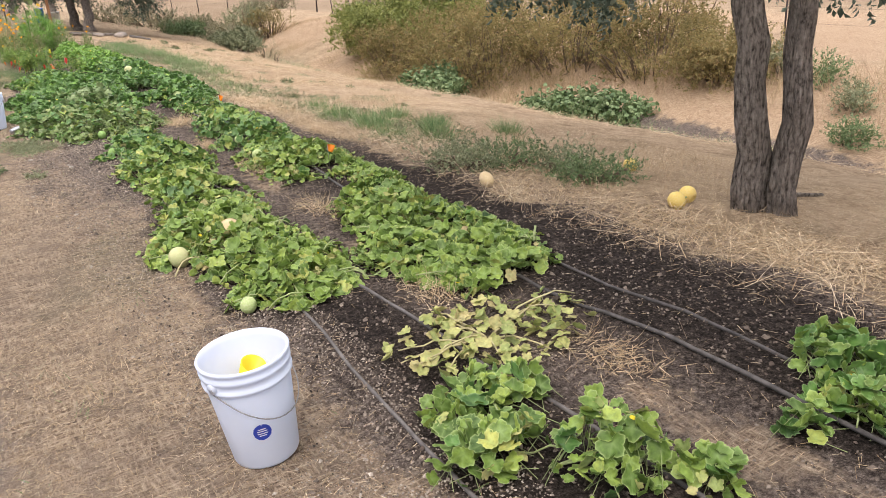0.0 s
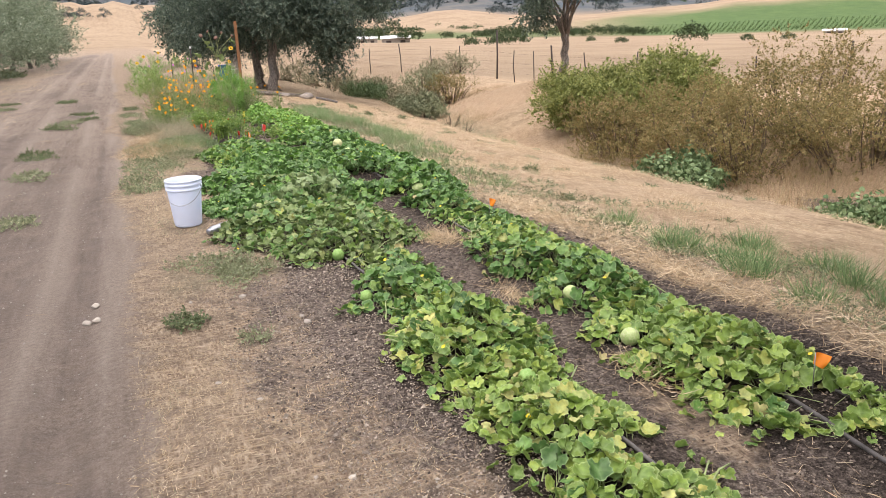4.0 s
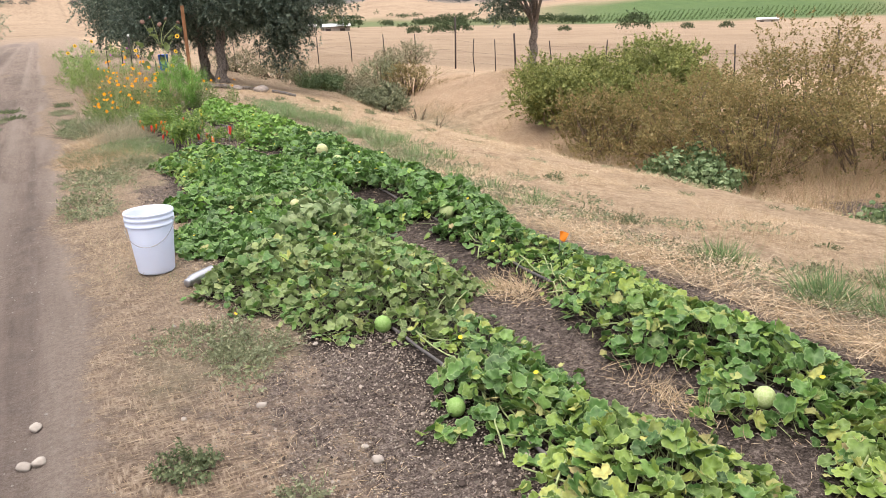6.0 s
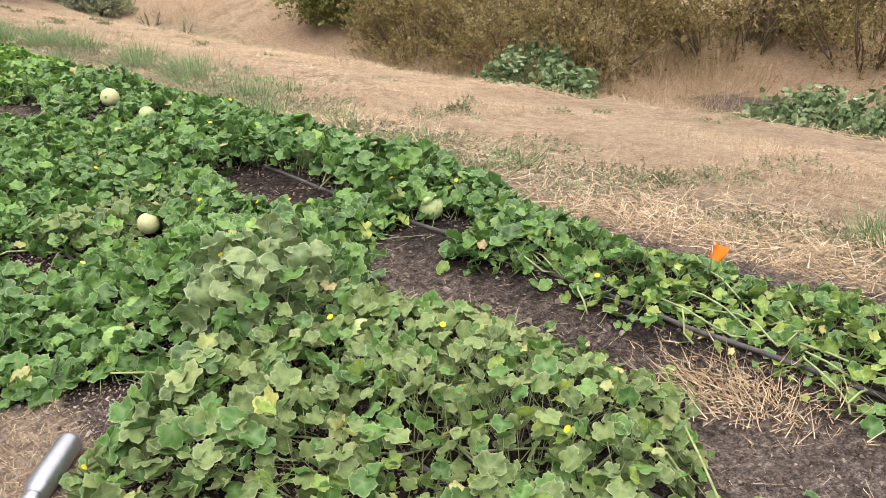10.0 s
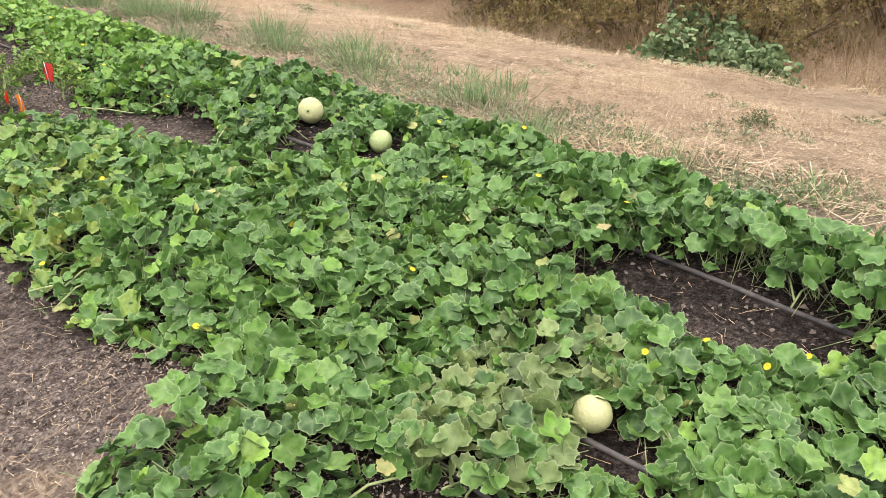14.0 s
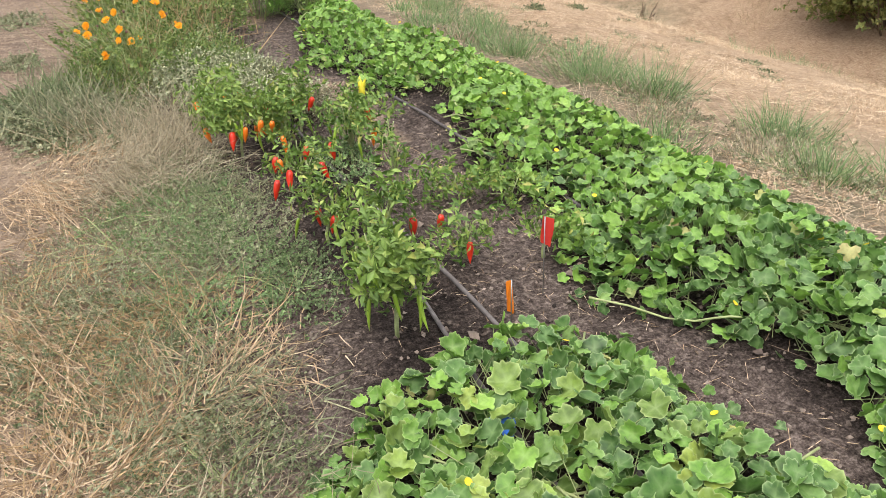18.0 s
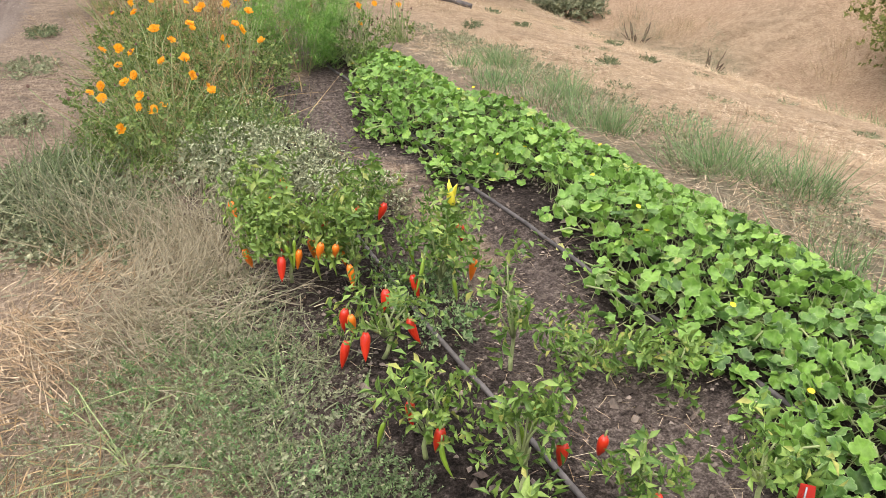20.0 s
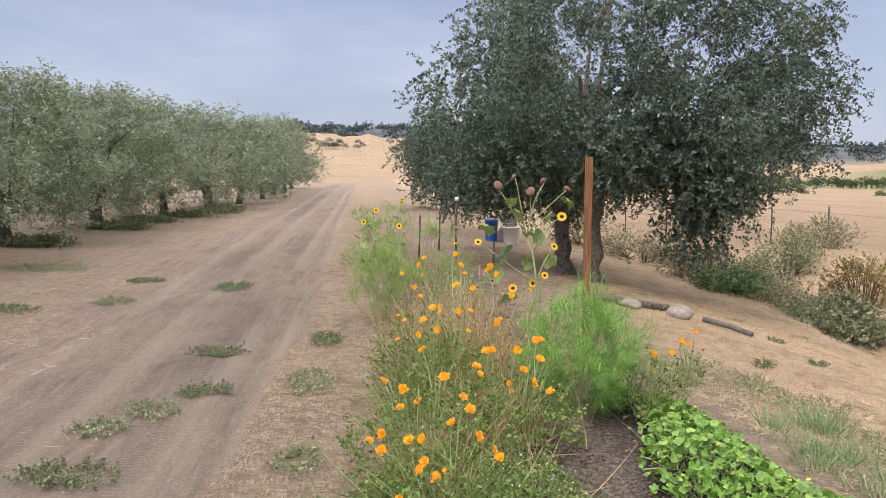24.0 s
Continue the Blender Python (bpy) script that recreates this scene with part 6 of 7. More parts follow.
feather_bush(.7, 33.5, .6, .9, M_FEATHER, "bright green leafy bush at the far end of the flower bed", 7, 300)


def cosmos_plant(x, y, r, h_, heads, mat, words, seed, leaf_n=300, leaf_mat=None, dry=0.0):
    z = float(height(x, y)) - .01
    th = thing("cosmos_plant", (x, y, z), words, "cosmos plant", "cosmos in the flower bed")
    g = np.random.default_rng(seed)
    o = np.array([x, y, z])
    hd = np.array(heads, float).reshape(-1, 3) - o
    more = len(heads) if len(heads) > 3 else 1
    hd = np.concatenate([hd, np.column_stack([g.uniform(-.8, .8, more) * r, g.uniform(-.8, .8, more) * r, h_ * g.uniform(.6, 1.05, more)])])
    extra = np.column_stack([g.normal(0, r * .6, 26), g.normal(0, r * .6, 26), h_ * g.uniform(.5, 1.1, 26)])
    tips = np.concatenate([hd, extra])
    feet = np.column_stack([tips[:, :2] * .35 + g.normal(0, .03, (len(tips), 2)), np.zeros(len(tips))])
    stems_mesh(th, feet, tips, M_DRYVINE if dry > .5 else M_VINE, .0042)
    n = int(leaf_n * 1.7)
    a, rr = g.uniform(0, 2 * np.pi, n), r * np.sqrt(g.uniform(0, 1, n)) * 1.1
    pos = np.column_stack([np.cos(a) * rr, np.sin(a) * rr, h_ * g.uniform(.05, .85, n) * (1 - .4 * (rr / r) ** 2)])
    v, f, at = scatter(SPRIGS, pos, aim(np.column_stack([np.cos(a), np.sin(a), g.uniform(.2, 1.6, n)]) + g.normal(0, .4, (n, 3))), .068 * g.uniform(.5, 1.4, n))
    tagged(mesh_object("foliage", v, f, leaf_mat or M_COSLEAF, th, attrs=at), kind="stuff")
    for p in hd:
        bloom(th, p, g.uniform(.02, .032), 8, mat if g.uniform() < .7 else (M_COSMOS_Y if mat is M_COSMOS else mat), mat, g.uniform(15, 75), g.uniform(-70, 70))
    # spent seed heads
    for p in extra[:6]:
        v, f = lathe([(0, 0), (.007, .004), (.009, .012), (.004, .02), (0, .021)], 7)
        ob = mesh_object("seed_head", v, f, M_DRYHEAD, th); ob.location = p
    return th


OC = "orange cosmos with slender stems in the flower bed"
cosmos_plant(.86, 18.85, .38, .42, [(.9, 18.86, .33), (.75, 18.73, .3), (.51, 19.3, .1), (.57, 19.15, .1), (.76, 18.71, .2), (.98, 19.04, .4), (.7, 18.95, .22)], M_COSMOS, OC, 1)
cosmos_plant(.85, 19.6, .42, .5, [(.77, 19.32, .3), (.92, 19.42, .4), (.61, 20.4, .12), (.85, 20.1, .4)], M_COSMOS, OC, 2)
cosmos_plant(1.4, 19.9, .36, .55, [(1.42, 19.43, .35), (1.53, 19.77, .4), (1.4, 19.8, .45), (1.25, 19.82, .45), (1.55, 19.84, .5), (1.37, 20.38, .5), (1.6, 20.2, .42)], M_COSMOS, OC, 3)
cosmos_plant(1.0, 21.0, .4, .6, [(.85, 20.52, .4), (.99, 20.99, .5), (1.05, 21.03, .5), (.94, 21.51, .5), (.8, 21.3, .35), (1.2, 21.3, .62)], M_COSMOS_Y, "golden cosmos with slender stems in the flower bed", 4)
cosmos_plant(1.4, 21.9, .42, .8, [(1.26, 21.49, .75), (1.48, 21.4, .75), (1.35, 22.74, .8), (1.6, 22.3, .6)], M_COSMOS_Y, "tall golden cosmos with drying stems", 5, 160, M_DRYSTEM, 1)
cosmos_plant(2.45, 20.45, .22, .42, [(2.4, 20.23, .3), (2.54, 20.26, .3), (2.75, 20.6, .3)], M_COSMOS, OC, 6, 110)
cosmos_plant(3.1, 21.3, .12, .35, [(3.17, 21.35, .2)], M_COSMOS, OC, 7, 24)
cosmos_plant(1.6, 24.5, .35, .95, [(1.6, 24.73, .8), (1.75, 24.3, .62), (1.2, 24.2, .7)], M_PINK, "tall pink cosmos at the back of the flower bed", 8, 110, M_FEATHER2)
cosmos_plant(.6, 28.6, .45, .6, [(.43, 29.2, .12), (1.1, 29.3, .5), (.8, 28.4, .55), (.5, 28.2, .3)], M_PINK, "pink cosmos beside the dirt track", 9, 200, M_FEATHER2)
cosmos_plant(1.25, 22.9, .45, .7, [(1.0, 22.6, .62), (1.4, 23.1, .66), (1.1, 23.3, .6), (.85, 22.9, .5)], M_COSMOS, OC, 10, 130, M_DRYSTEM, 1)
cosmos_plant(1.75, 21.4, .35, .6, [(1.62, 21.2, .55), (1.85, 21.6, .52)], M_COSMOS, OC, 11, 130, M_DRYSTEM, 1)
cosmos_plant(.95, 22.2, .38, .55, [(.9, 22.0, .5)], M_COSMOS_Y, "golden cosmos with drying stems", 12, 150, M_COSLEAF, 1)


def stalk_mass(name, x, y, rx, ry, h_, n, mat, words, seed, width=.035, lean=.5, category="dry grass", group="dry grass in the bed", template=None):
    z = float(height(x, y)) - .01
    th = thing(name, (x, y, z), words, category, group)
    g = np.random.default_rng(seed)
    px, py = g.normal(0, rx * .5, n), g.normal(0, ry * .5, n)
    pz = height(x + px, y + py) - z
    d = np.column_stack([px / rx * lean, py / ry * lean, np.full(n, 1.0)]) + g.normal(0, .35, (n, 3)) * np.array([1, 1, .3])
    hh = h_ * g.uniform(.45, 1.1, n)
    v, f, at = scatter(template or [blade(width, .25, 3), blade(width, .5, 3), blade(width, .05, 3)], np.column_stack([px, py, pz]), aim(d) @ rot(g.uniform(0, 6.28, n), np.zeros(n), np.zeros(n)), np.column_stack([np.full(n, .22), hh, hh]))
    tagged(mesh_object("grass_growth", v, f, mat, th, attrs=at), kind="stuff")
    return th


M_DRYGRASS = leaf_material("grey_dry_grass", ((0.0, (0.24, 0.20, 0.13)), (0.5, (0.40, 0.35, 0.24)), (1.0, (0.56, 0.50, 0.36))), 0.8)
CURLS = [blade(.012, b_, 6) for b_ in (.5, .9, 1.3, 1.7)]


def curl_mat(name, x, y, rx, ry, ln, n, mat, words, seed, up=.35, thick=.3, category="dry grass", group="matted grass beside the path"):
    """Fine curved stems lying over one another."""
    z = float(height(x, y)) - .01
    th = thing(name, (x, y, z), words, category, group)
    g = np.random.default_rng(seed)
    px, py = np.clip(g.normal(0, .5, n), -1.3, 1.3) * rx, np.clip(g.normal(0, .5, n), -1.3, 1.3) * ry
    pz = height(x + px, y + py) - z + g.uniform(0, .035, n)
    comb = W2(x + px, y + py, 3.0) * 2.5 + g.normal(0, .8, n)
    d = np.column_stack([np.cos(comb), np.sin(comb), np.abs(g.normal(up, .3, n))])
    hh = ln * g.uniform(.4, 1.2, n)
    v, f, at = scatter(CURLS, np.column_stack([px, py, pz]), aim(d) @ rot(g.uniform(0, 6.28, n), np.zeros(n), np.zeros(n)), np.column_stack([np.full(n, thick), hh, hh]))
    tagged(mesh_object("grass_growth", v, f, mat, th, attrs=at), kind="stuff")
    return th


for i, (x_, y_, rx, ry, n_, m_, w_) in enumerate(((.55, 16.0, .45, .55, 900, M_WEED, "flattened grey-green grass beside the path"), (.35, 15.3, .4, .5, 800, M_DRYSTEM, "matted reddish dry grass beside the path"), (.62, 15.2, .35, .5, 800, M_WEED, "flattened grey-green grass beside the path"),
                                                 (.2, 16.1, .3, .6, 600, M_DRYSTEM, "matted reddish dry grass beside the path"), (.6, 14.6, .35, .4, 600, M_DRYGRASS, "flattened grey-tan dry grass beside the path"), (.45, 17.6, .2, .25, 500, M_STRAW, "heap of pale hay beside the path"), (.25, 17.0, .25, .45, 700, M_STRAW, "flattened pale hay beside the path"),
                                                 (.85, 16.6, .3, .5, 700, M_WEED, "flattened grey-green grass beside the path"), (.3, 15.1, .3, .35, 900, M_STRAW, "flattened pale hay beside the path"), (.75, 15.35, .25, .3, 600, M_STRAW, "flattened pale hay beside the path"), (.15, 15.7, .25, .35, 700, M_STRAW, "flattened pale hay beside the path"), (.6, 15.75, .3, .2, 500, M_DRYSTEM, "matted reddish dry grass beside the path"))):
    curl_mat("flattened_grass", x_, y_, rx, ry, .11, int(n_ * .75), m_, w_, 400 + i, .25, .36)
for i, (x_, y_, rx, ry, n_) in enumerate(((2.08, 9.05, .16, .28, 700), (1.95, 7.6, .1, .3, 260), (1.98, 6.3, .1, .3, 260), (1.92, 4.9, .12, .35, 300), (1.98, 2.1, .12, .3, 300), (1.75, 3.1, .14, .25, 260), (3.15, 7.6, .2, .9, 900), (3.2, 9.3, .2, .8, 800), (3.4, 3.0, .4, .8, 900), (3.9, 2.6, .5, .8, 900))):
    curl_mat("loose_straw", x_, y_, rx, ry, .07, n_, M_STRAW, "small heap of loose golden straw on the soil", 430 + i, .12, .3, "straw", "heaps of loose straw")
stalk_mass("dry_stalks", 1.35, 21.9, .7, 1.2, .5, 800, M_DRYSTEM, "dense brown dried flower stalks in the bed", 1, .02, .3, "dry stalks")
stalk_mass("dry_stalks", 1.25, 23.3, .65, 1.0, .6, 450, M_DRYSTEM, "dense brown dried flower stalks in the bed", 2, .02, .3, "dry stalks")
curl_mat("dry_grass_mound", .76, 17.5, .34, .6, .22, 1700, M_DRYGRASS, "grey-brown mound of fine dry grass", 3, .8, .38)
curl_mat("dry_grass_mound", .62, 16.95, .3, .35, .15, 500, M_DRYGRASS, "grey-brown mound of fine dry grass", 4, .7, .38)
stalk_mass("dry_stalks", 1.15, 20.3, .55, 1.2, .36, 600, M_DRYSTEM, "dense brown dried flower stalks in the bed", 9, .016, .35, "dry stalks")
stalk_mass("dry_stalks", 1.0, 18.9, .45, .7, .28, 300, M_DRYSTEM, "thin brown dried flower stalks in the bed", 10, .014, .45, "dry stalks")
for i, (x_, y_, rx, ry, h_, n_) in enumerate(((.8, 18.9, .35, .5, .26, 420), (1.1, 19.5, .45, .6, .32, 420), (.95, 20.6, .4, .7, .36, 420), (1.35, 20.6, .4, .7, .4, 420), (1.1, 21.3, .4, .7, .45, 420))):
    curl_mat("flower_undergrowth", x_, y_, rx, ry, h_, n_, M_DRYSTEM if i % 2 else M_COSLEAF, "fine tangled stems under the flowers", 450 + i, .7, .6, "grass", "undergrowth in the flower bed")
for i, (x_, y_, rx, ry, m_) in enumerate(((.3, 18.35, .3, .55, M_WEED), (.45, 18.0, .3, .4, M_GREYBRUSH), (.3, 18.6, .25, .4, M_MALLOW_LEAF))):
    curl_mat("trailing_weed", x_, y_, rx, ry, .22, 500, m_, "long grey-green trailing weed stems beside the track", 460 + i, .35, .8, "weed", "trailing weeds beside the track")
stalk_mass("grass_clump", .95, 20.3, .35, .9, .36, 700, M_GRASS, "thin green grass among the flowers", 5, .016, .5, "grass")
stalk_mass("grass_clump", 1.2, 18.9, .3, .5, .3, 700, M_GRASS, "thin green grass among the flowers", 6, .016, .5, "grass")


def low_weed(name, x, y, rx, ry, h_, n, mat, words, seed, leaf=.06, tm=None, group="low weeds", bloom_mat=None, bloom_n=0, up=.8):
    z = float(height(x, y)) - .01
    th = thing(name, (x, y, z), words, "weed", group)
    g = np.random.default_rng(seed)
    a, rr = g.uniform(0, 2 * np.pi, n), np.sqrt(g.uniform(0, 1, n)) * (1 + .25 * np.sin(5 * g.uniform(0, 6.28, n)))
    px, py = np.cos(a) * rr * rx, np.sin(a) * rr * ry
    pz = height(x + px, y + py) - z + h_ * g.uniform(0, .8, n) * (1 - .5 * np.clip(rr, 0, 1) ** 2)
    d = np.column_stack([np.cos(a), np.sin(a), np.full(n, up)]) + g.normal(0, .5, (n, 3))
    v, f, at = scatter(tm or SPRIGS, np.column_stack([px, py, pz]), aim(d), leaf * g.uniform(.6, 1.3, n))
    tagged(mesh_object("foliage", v, f, mat, th, attrs=at), kind="stuff")
    ns = max(5, n // 40)
    k_ = g.integers(0, n, ns)
    stems_mesh(th, np.zeros((ns, 3)), np.column_stack([px, py, pz])[k_], M_VINE, .003)
    if bloom_n:
        k_ = g.integers(0, n, bloom_n)
        pp = np.column_stack([px, py, pz])[k_] + np.array([0, 0, h_ * .25])
        v, f, at = scatter([small_leaf(1, .6)], pp, rot(g.uniform(0, 6.28, bloom_n), g.normal(.3, .5, bloom_n), g.normal(0, .5, bloom_n)), .013 * g.uniform(.6, 1.5, bloom_n))
        tagged(mesh_object("tiny_bloom_growth", v, f, bloom_mat, th, "clusters of tiny white blooms", attrs=at), kind="stuff")
    return th


WB = "bushy weed covered in tiny white blooms beside the drip line"
low_weed("white_bloom_weed", 1.28, 17.85, .26, .28, .25, 620, M_WEED, WB, 1, .06, group="white-blooming weeds", bloom_mat=M_WHITEBLOOM, bloom_n=1500)
low_weed("white_bloom_weed", 1.55, 17.62, .22, .2, .22, 420, M_GREYBRUSH, WB, 2, .055, group="white-blooming weeds", bloom_mat=M_WHITEBLOOM, bloom_n=1500)
low_weed("white_bloom_weed", 1.1, 18.4, .28, .34, .26, 520, M_WEED, WB, 3, .06, group="white-blooming weeds", bloom_mat=M_WHITEBLOOM, bloom_n=1100)
low_weed("white_bloom_weed", 1.42, 18.3, .22, .3, .2, 420, M_WEED, WB, 4, .055, group="white-blooming weeds", bloom_mat=M_WHITEBLOOM, bloom_n=900)
low_weed("white_bloom_weed", 1.3, 18.95, .26, .34, .26, 420, M_COSLEAF, "bushy green weed in the bed", 30, .06, group="white-blooming weeds", bloom_mat=M_WHITEBLOOM, bloom_n=300)
low_weed("trailing_weed", .3, 18.35, .34, .62, .13, 900, M_WEED, "grey-green trailing weed beside the dirt track", 5, .055)
low_weed("trailing_weed", .3, 18.4, .3, .55, .14, 500, M_DARKWEED, "dark green trailing weed beside the dirt track", 25, .06)
low_weed("trailing_weed", .5, 18.0, .3, .4, .12, 420, M_DARKWEED, "grey-green trailing weed beside the dirt track", 6, .06)
for i, (x_, y_, rx, ry, n_, m_, w_) in enumerate(((.8, 15.95, .3, .4, 900, M_GRASS, "mat of small pale green weeds on dry ground"), (.95, 16.35, .2, .5, 700, M_WEED, "mat of small grey-green weeds along the hose"), (.5, 16.3, .36, .5, 900, M_WEED, "mat of small grey-green weeds on dry ground"), (.35, 15.6, .35, .35, 700, M_DARKWEED, "mat of dark grey-green weeds on dry ground"),
                                                 (.72, 16.6, .3, .3, 800, M_GRASS, "mat of small pale green weeds on dry ground"), (.55, 15.2, .3, .3, 600, M_WEED, "sparse grey-green weeds in straw"), (.62, 14.85, .25, .25, 500, M_DARKWEED, "sparse dark green weeds in straw"), (1.05, 15.75, .13, .25, 420, M_MALLOW_LEAF, "mat of pale blue-green weeds on dark soil"),
                                                 (.1, 15.9, .2, .4, 420, M_WEED, "sparse grey-green weeds in straw"), (.85, 17.0, .2, .3, 500, M_WEED, "mat of small grey-green weeds on dry ground"))):
    low_weed("ground_weed", x_, y_, rx * 1.1, ry * 1.1, .09, n_, m_, w_, 410 + i, .03)
low_weed("ground_weed", 1.55, 16.75, .14, .3, .09, 260, M_GRASS, "small pale green weeds beside the drip hose", 11, .045)
low_weed("ground_weed", .4, 9.3, .28, .2, .05, 240, M_WEED, "flat grey-green weed patch in straw", 12, .045)
low_weed("ground_weed", .62, 9.05, .2, .14, .05, 200, M_WEED, "flat grey-green weed patch in straw", 13, .045)
low_weed("ground_weed", .12, 8.05, .09, .07, .06, 120, M_DARKWEED, "dark green weed tuft in straw", 14, .05)
low_weed("ground_weed", .45, 7.7, .06, .05, .03, 45, M_WEED, "small green weed in straw", 15, .05)
low_weed("ground_weed", .5, 8.9, .12, .3, .05, 150, M_WEED, "flat grey-green weed patch in straw", 16, .045)
low_weed("ground_weed", .05, 12.9, .22, .45, .08, 320, M_WEED, "grey-green weeds beside the dirt track", 17, .06)
low_weed("ground_weed", .2, 14.2, .3, .6, .08, 420, M_WEED, "grey-green weeds beside the dirt track", 18, .06)
for i, (x_, y_, rx, ry) in enumerate(((.09, 19.75, .13, .2), (-.88, 22.6, .3, .17), (-1.03, 20.85, .22, .2), (-.72, 21.3, .2, .14), (-1.26, 20.45, .18, .12), (-1.15, 19.6, .3, .2), (-2.7, 25.6, .25, .2), (-2.85, 27.6, .3, .2), (.05, 21.5, .2, .4), (.1, 23.1, .15, .3), (-1.2, 14.2, .22, .4), (-1.3, 16.3, .25, .5), (-1.1, 11.6, .18, .3), (-1.4, 26.6, .25, .4), (-3.5, 22.5, .5, .35), (-3.9, 25.0, .5, .4), (-4.8, 29, .8, .4), (-4.4, 20.2, .5, .4))):
    low_weed("track_weed", x_, y_, rx * .85, ry * .8, .05, int(80 + 1500 * rx * ry), M_DARKWEED if i % 2 else M_WEED, "low dark grey-green weed growing on the dirt track", 40 + i, .055, group="weeds on the dirt track")
for i in range(84):
    y_ = 6.2 + i * .19 + RNG.uniform(-.2, .2)
    x_ = 3.25 + abs(RNG.normal(0, .45)) + .03 * abs(y_ - 12)
    low_weed("edge_weed", x_, y_, RNG.uniform(.12, .26), RNG.uniform(.15, .3), RNG.uniform(.04, .1), 64, M_WEED if i % 3 else M_GREYBRUSH, "grey-green weed between the melon bed and the slope", 500 + i, .045, group="weeds along the bed edge")
for i in range(34):
    x_, y_ = RNG.uniform(4.0, 7.2), RNG.uniform(9, 27)
    low_weed("slope_weed", x_, y_, RNG.uniform(.05, .13), RNG.uniform(.05, .13), RNG.uniform(.02, .05), 34, M_WEED if i % 2 else M_DARKWEED, "small green weed on the dry slope", 140 + i, .032, group="weeds on the slope")
for i, (x_, y_) in enumerate(((4.29, 22.33), (5.27, 23.04), (5.59, 24.47), (6.5, 22.9), (4.7, 12.55), (3.9, 10.3), (5.0, 20.8), (6.0, 21.5))):
    low_weed("slope_weed", x_, y_, .07, .07, .06, 60, M_DARKWEED, "small dark green weed on the dry slope", 190 + i, .05, group="weeds on the slope")
for i, (x_, y_, r_, h_) in enumerate(((3.73, 8.3, .16, .2), (3.67, 7.5, .16, .22), (3.78, 7.9, .14, .18), (3.6, 6.9, .14, .18), (3.55, 17.55, .22, .34), (3.75, 17.2, .2, .3), (3.6, 15.7, .16, .26), (3.7, 14.9, .2, .24), (3.55, 19.2, .2, .28), (3.4, 18.4, .18, .25), (3.6, 13.8, .18, .22), (3.95, 16.3, .22, .24), (4.1, 15.5, .25, .2), (3.65, 20.3, .2, .22), (3.6, 8.2, .15, .22), (3.9, 7.7, .16, .24), (4.25, 7.2, .15, .22), (4.5, 7.6, .15, .2), (3.75, 9.1, .15, .2), (4.4, 8.3, .15, .2), (4.0, 6.7, .14, .2), (5.0, 6.9, .15, .2))):
    stalk_mass("grass_tuft", x_, y_, r_, r_, h_, 260, M_GRASS, "tuft of blue-green grass beside the bed", 20 + i, .02, .7, "grass", "grass tufts beside the bed")


for i in range(40):
    y_ = RNG.uniform(11, 20.5)
    x_ = 3.12 + abs(RNG.normal(0, .4))
    h_ = RNG.uniform(.08, .2)
    stalk_mass("grass_tuft", x_, y_, RNG.uniform(.1, .2), RNG.uniform(.12, .25), h_, 70, M_GRASS if i % 3 else M_DRYGRASS, "tuft of blue-green grass beside the bed", 600 + i, .03, .7, "grass", "grass tufts beside the bed")


# ---- sunflower, post, peppers ----
sf = np.array([2.05, 23.0, float(height(2.05, 23.0)) - .02])
th = thing("sunflower", sf, "tall branching sunflower with yellow and dried heads", "sunflower", "sunflowers")
heads = [(2.45, 22.96, 1.04, .075, 1), (2.38, 22.98, .74, .065, 1), (1.97, 23.0, .32, .07, 1), (2.15, 22.9, .38, .065, 1), (2.27, 22.9, .46, .06, 1), (1.82, 23.09, 1.34, .05, 0), (2.15, 23.03, 1.28, .05, 0), (2.0, 23.1, 1.42, .04, 0), (2.5, 23.0, 1.3, .04, 0), (1.6, 22.9, .8, .055, 1), (2.3, 23.1, 1.38, .04, 0)]
main = branch_path((0, 0, 0), (.06, .03, 1.05), .0, 8, 3)
v, f = tube(main, np.linspace(.013, .009, 8), 8)
mesh_object("stalk", v, f, M_VINE, th)
for i, (x_, y_, z_, r_, live) in enumerate(heads):
    p = np.array([x_, y_, z_]) - sf
    s = main[min(7, max(1, int(p[2] / 1.05 * 5)))]
    v, f = tube(branch_path(s, p, .1, 6, i), np.linspace(.008, .004, 6), 6)
    mesh_object("branch", v, f, M_VINE, th)
    if live:
        bloom(th, p, r_ * .64, 16, M_SUNPETAL, M_DISC, 62, RNG.uniform(-40, 30), .42, "flower_head")
    else:
        v, f = lathe([(0, 0), (r_ * .9, .006), (r_, .02), (r_ * .7, .035), (0, .03)], 14)
        ob = mesh_object("dried_head", v, f, M_DRYHEAD, th, "brown dried flower head"); ob.matrix_local = pose(*p, 65, 0, RNG.uniform(0, 360))
for i, (x_, y_, z_, s_) in enumerate(((1.77, 22.95, .5, .2), (2.0, 22.95, 1.08, .17), (2.5, 22.9, 1.2, .15), (1.7, 23.0, .95, .2), (2.2, 22.95, .85, .18), (2.35, 23.0, .6, .16), (1.85, 22.9, .7, .2), (2.1, 22.9, .6, .15), (1.95, 23.0, 1.2, .14), (1.9, 22.9, .25, .18), (2.3, 22.9, 1.05, .14))):
    tv, tf, ta = LEAVES_DROOP[i % 4]
    ob = mesh_object("leaf", tv, tf, M_BIGLEAF, th, attrs=ta)
    ob.matrix_local = pose(*(np.array([x_, y_, z_]) - sf), RNG.uniform(-75, -30), RNG.uniform(-25, 25), RNG.uniform(-60, 60)) @ Matrix.Diagonal((s_, s_ * 1.25, s_, 1))
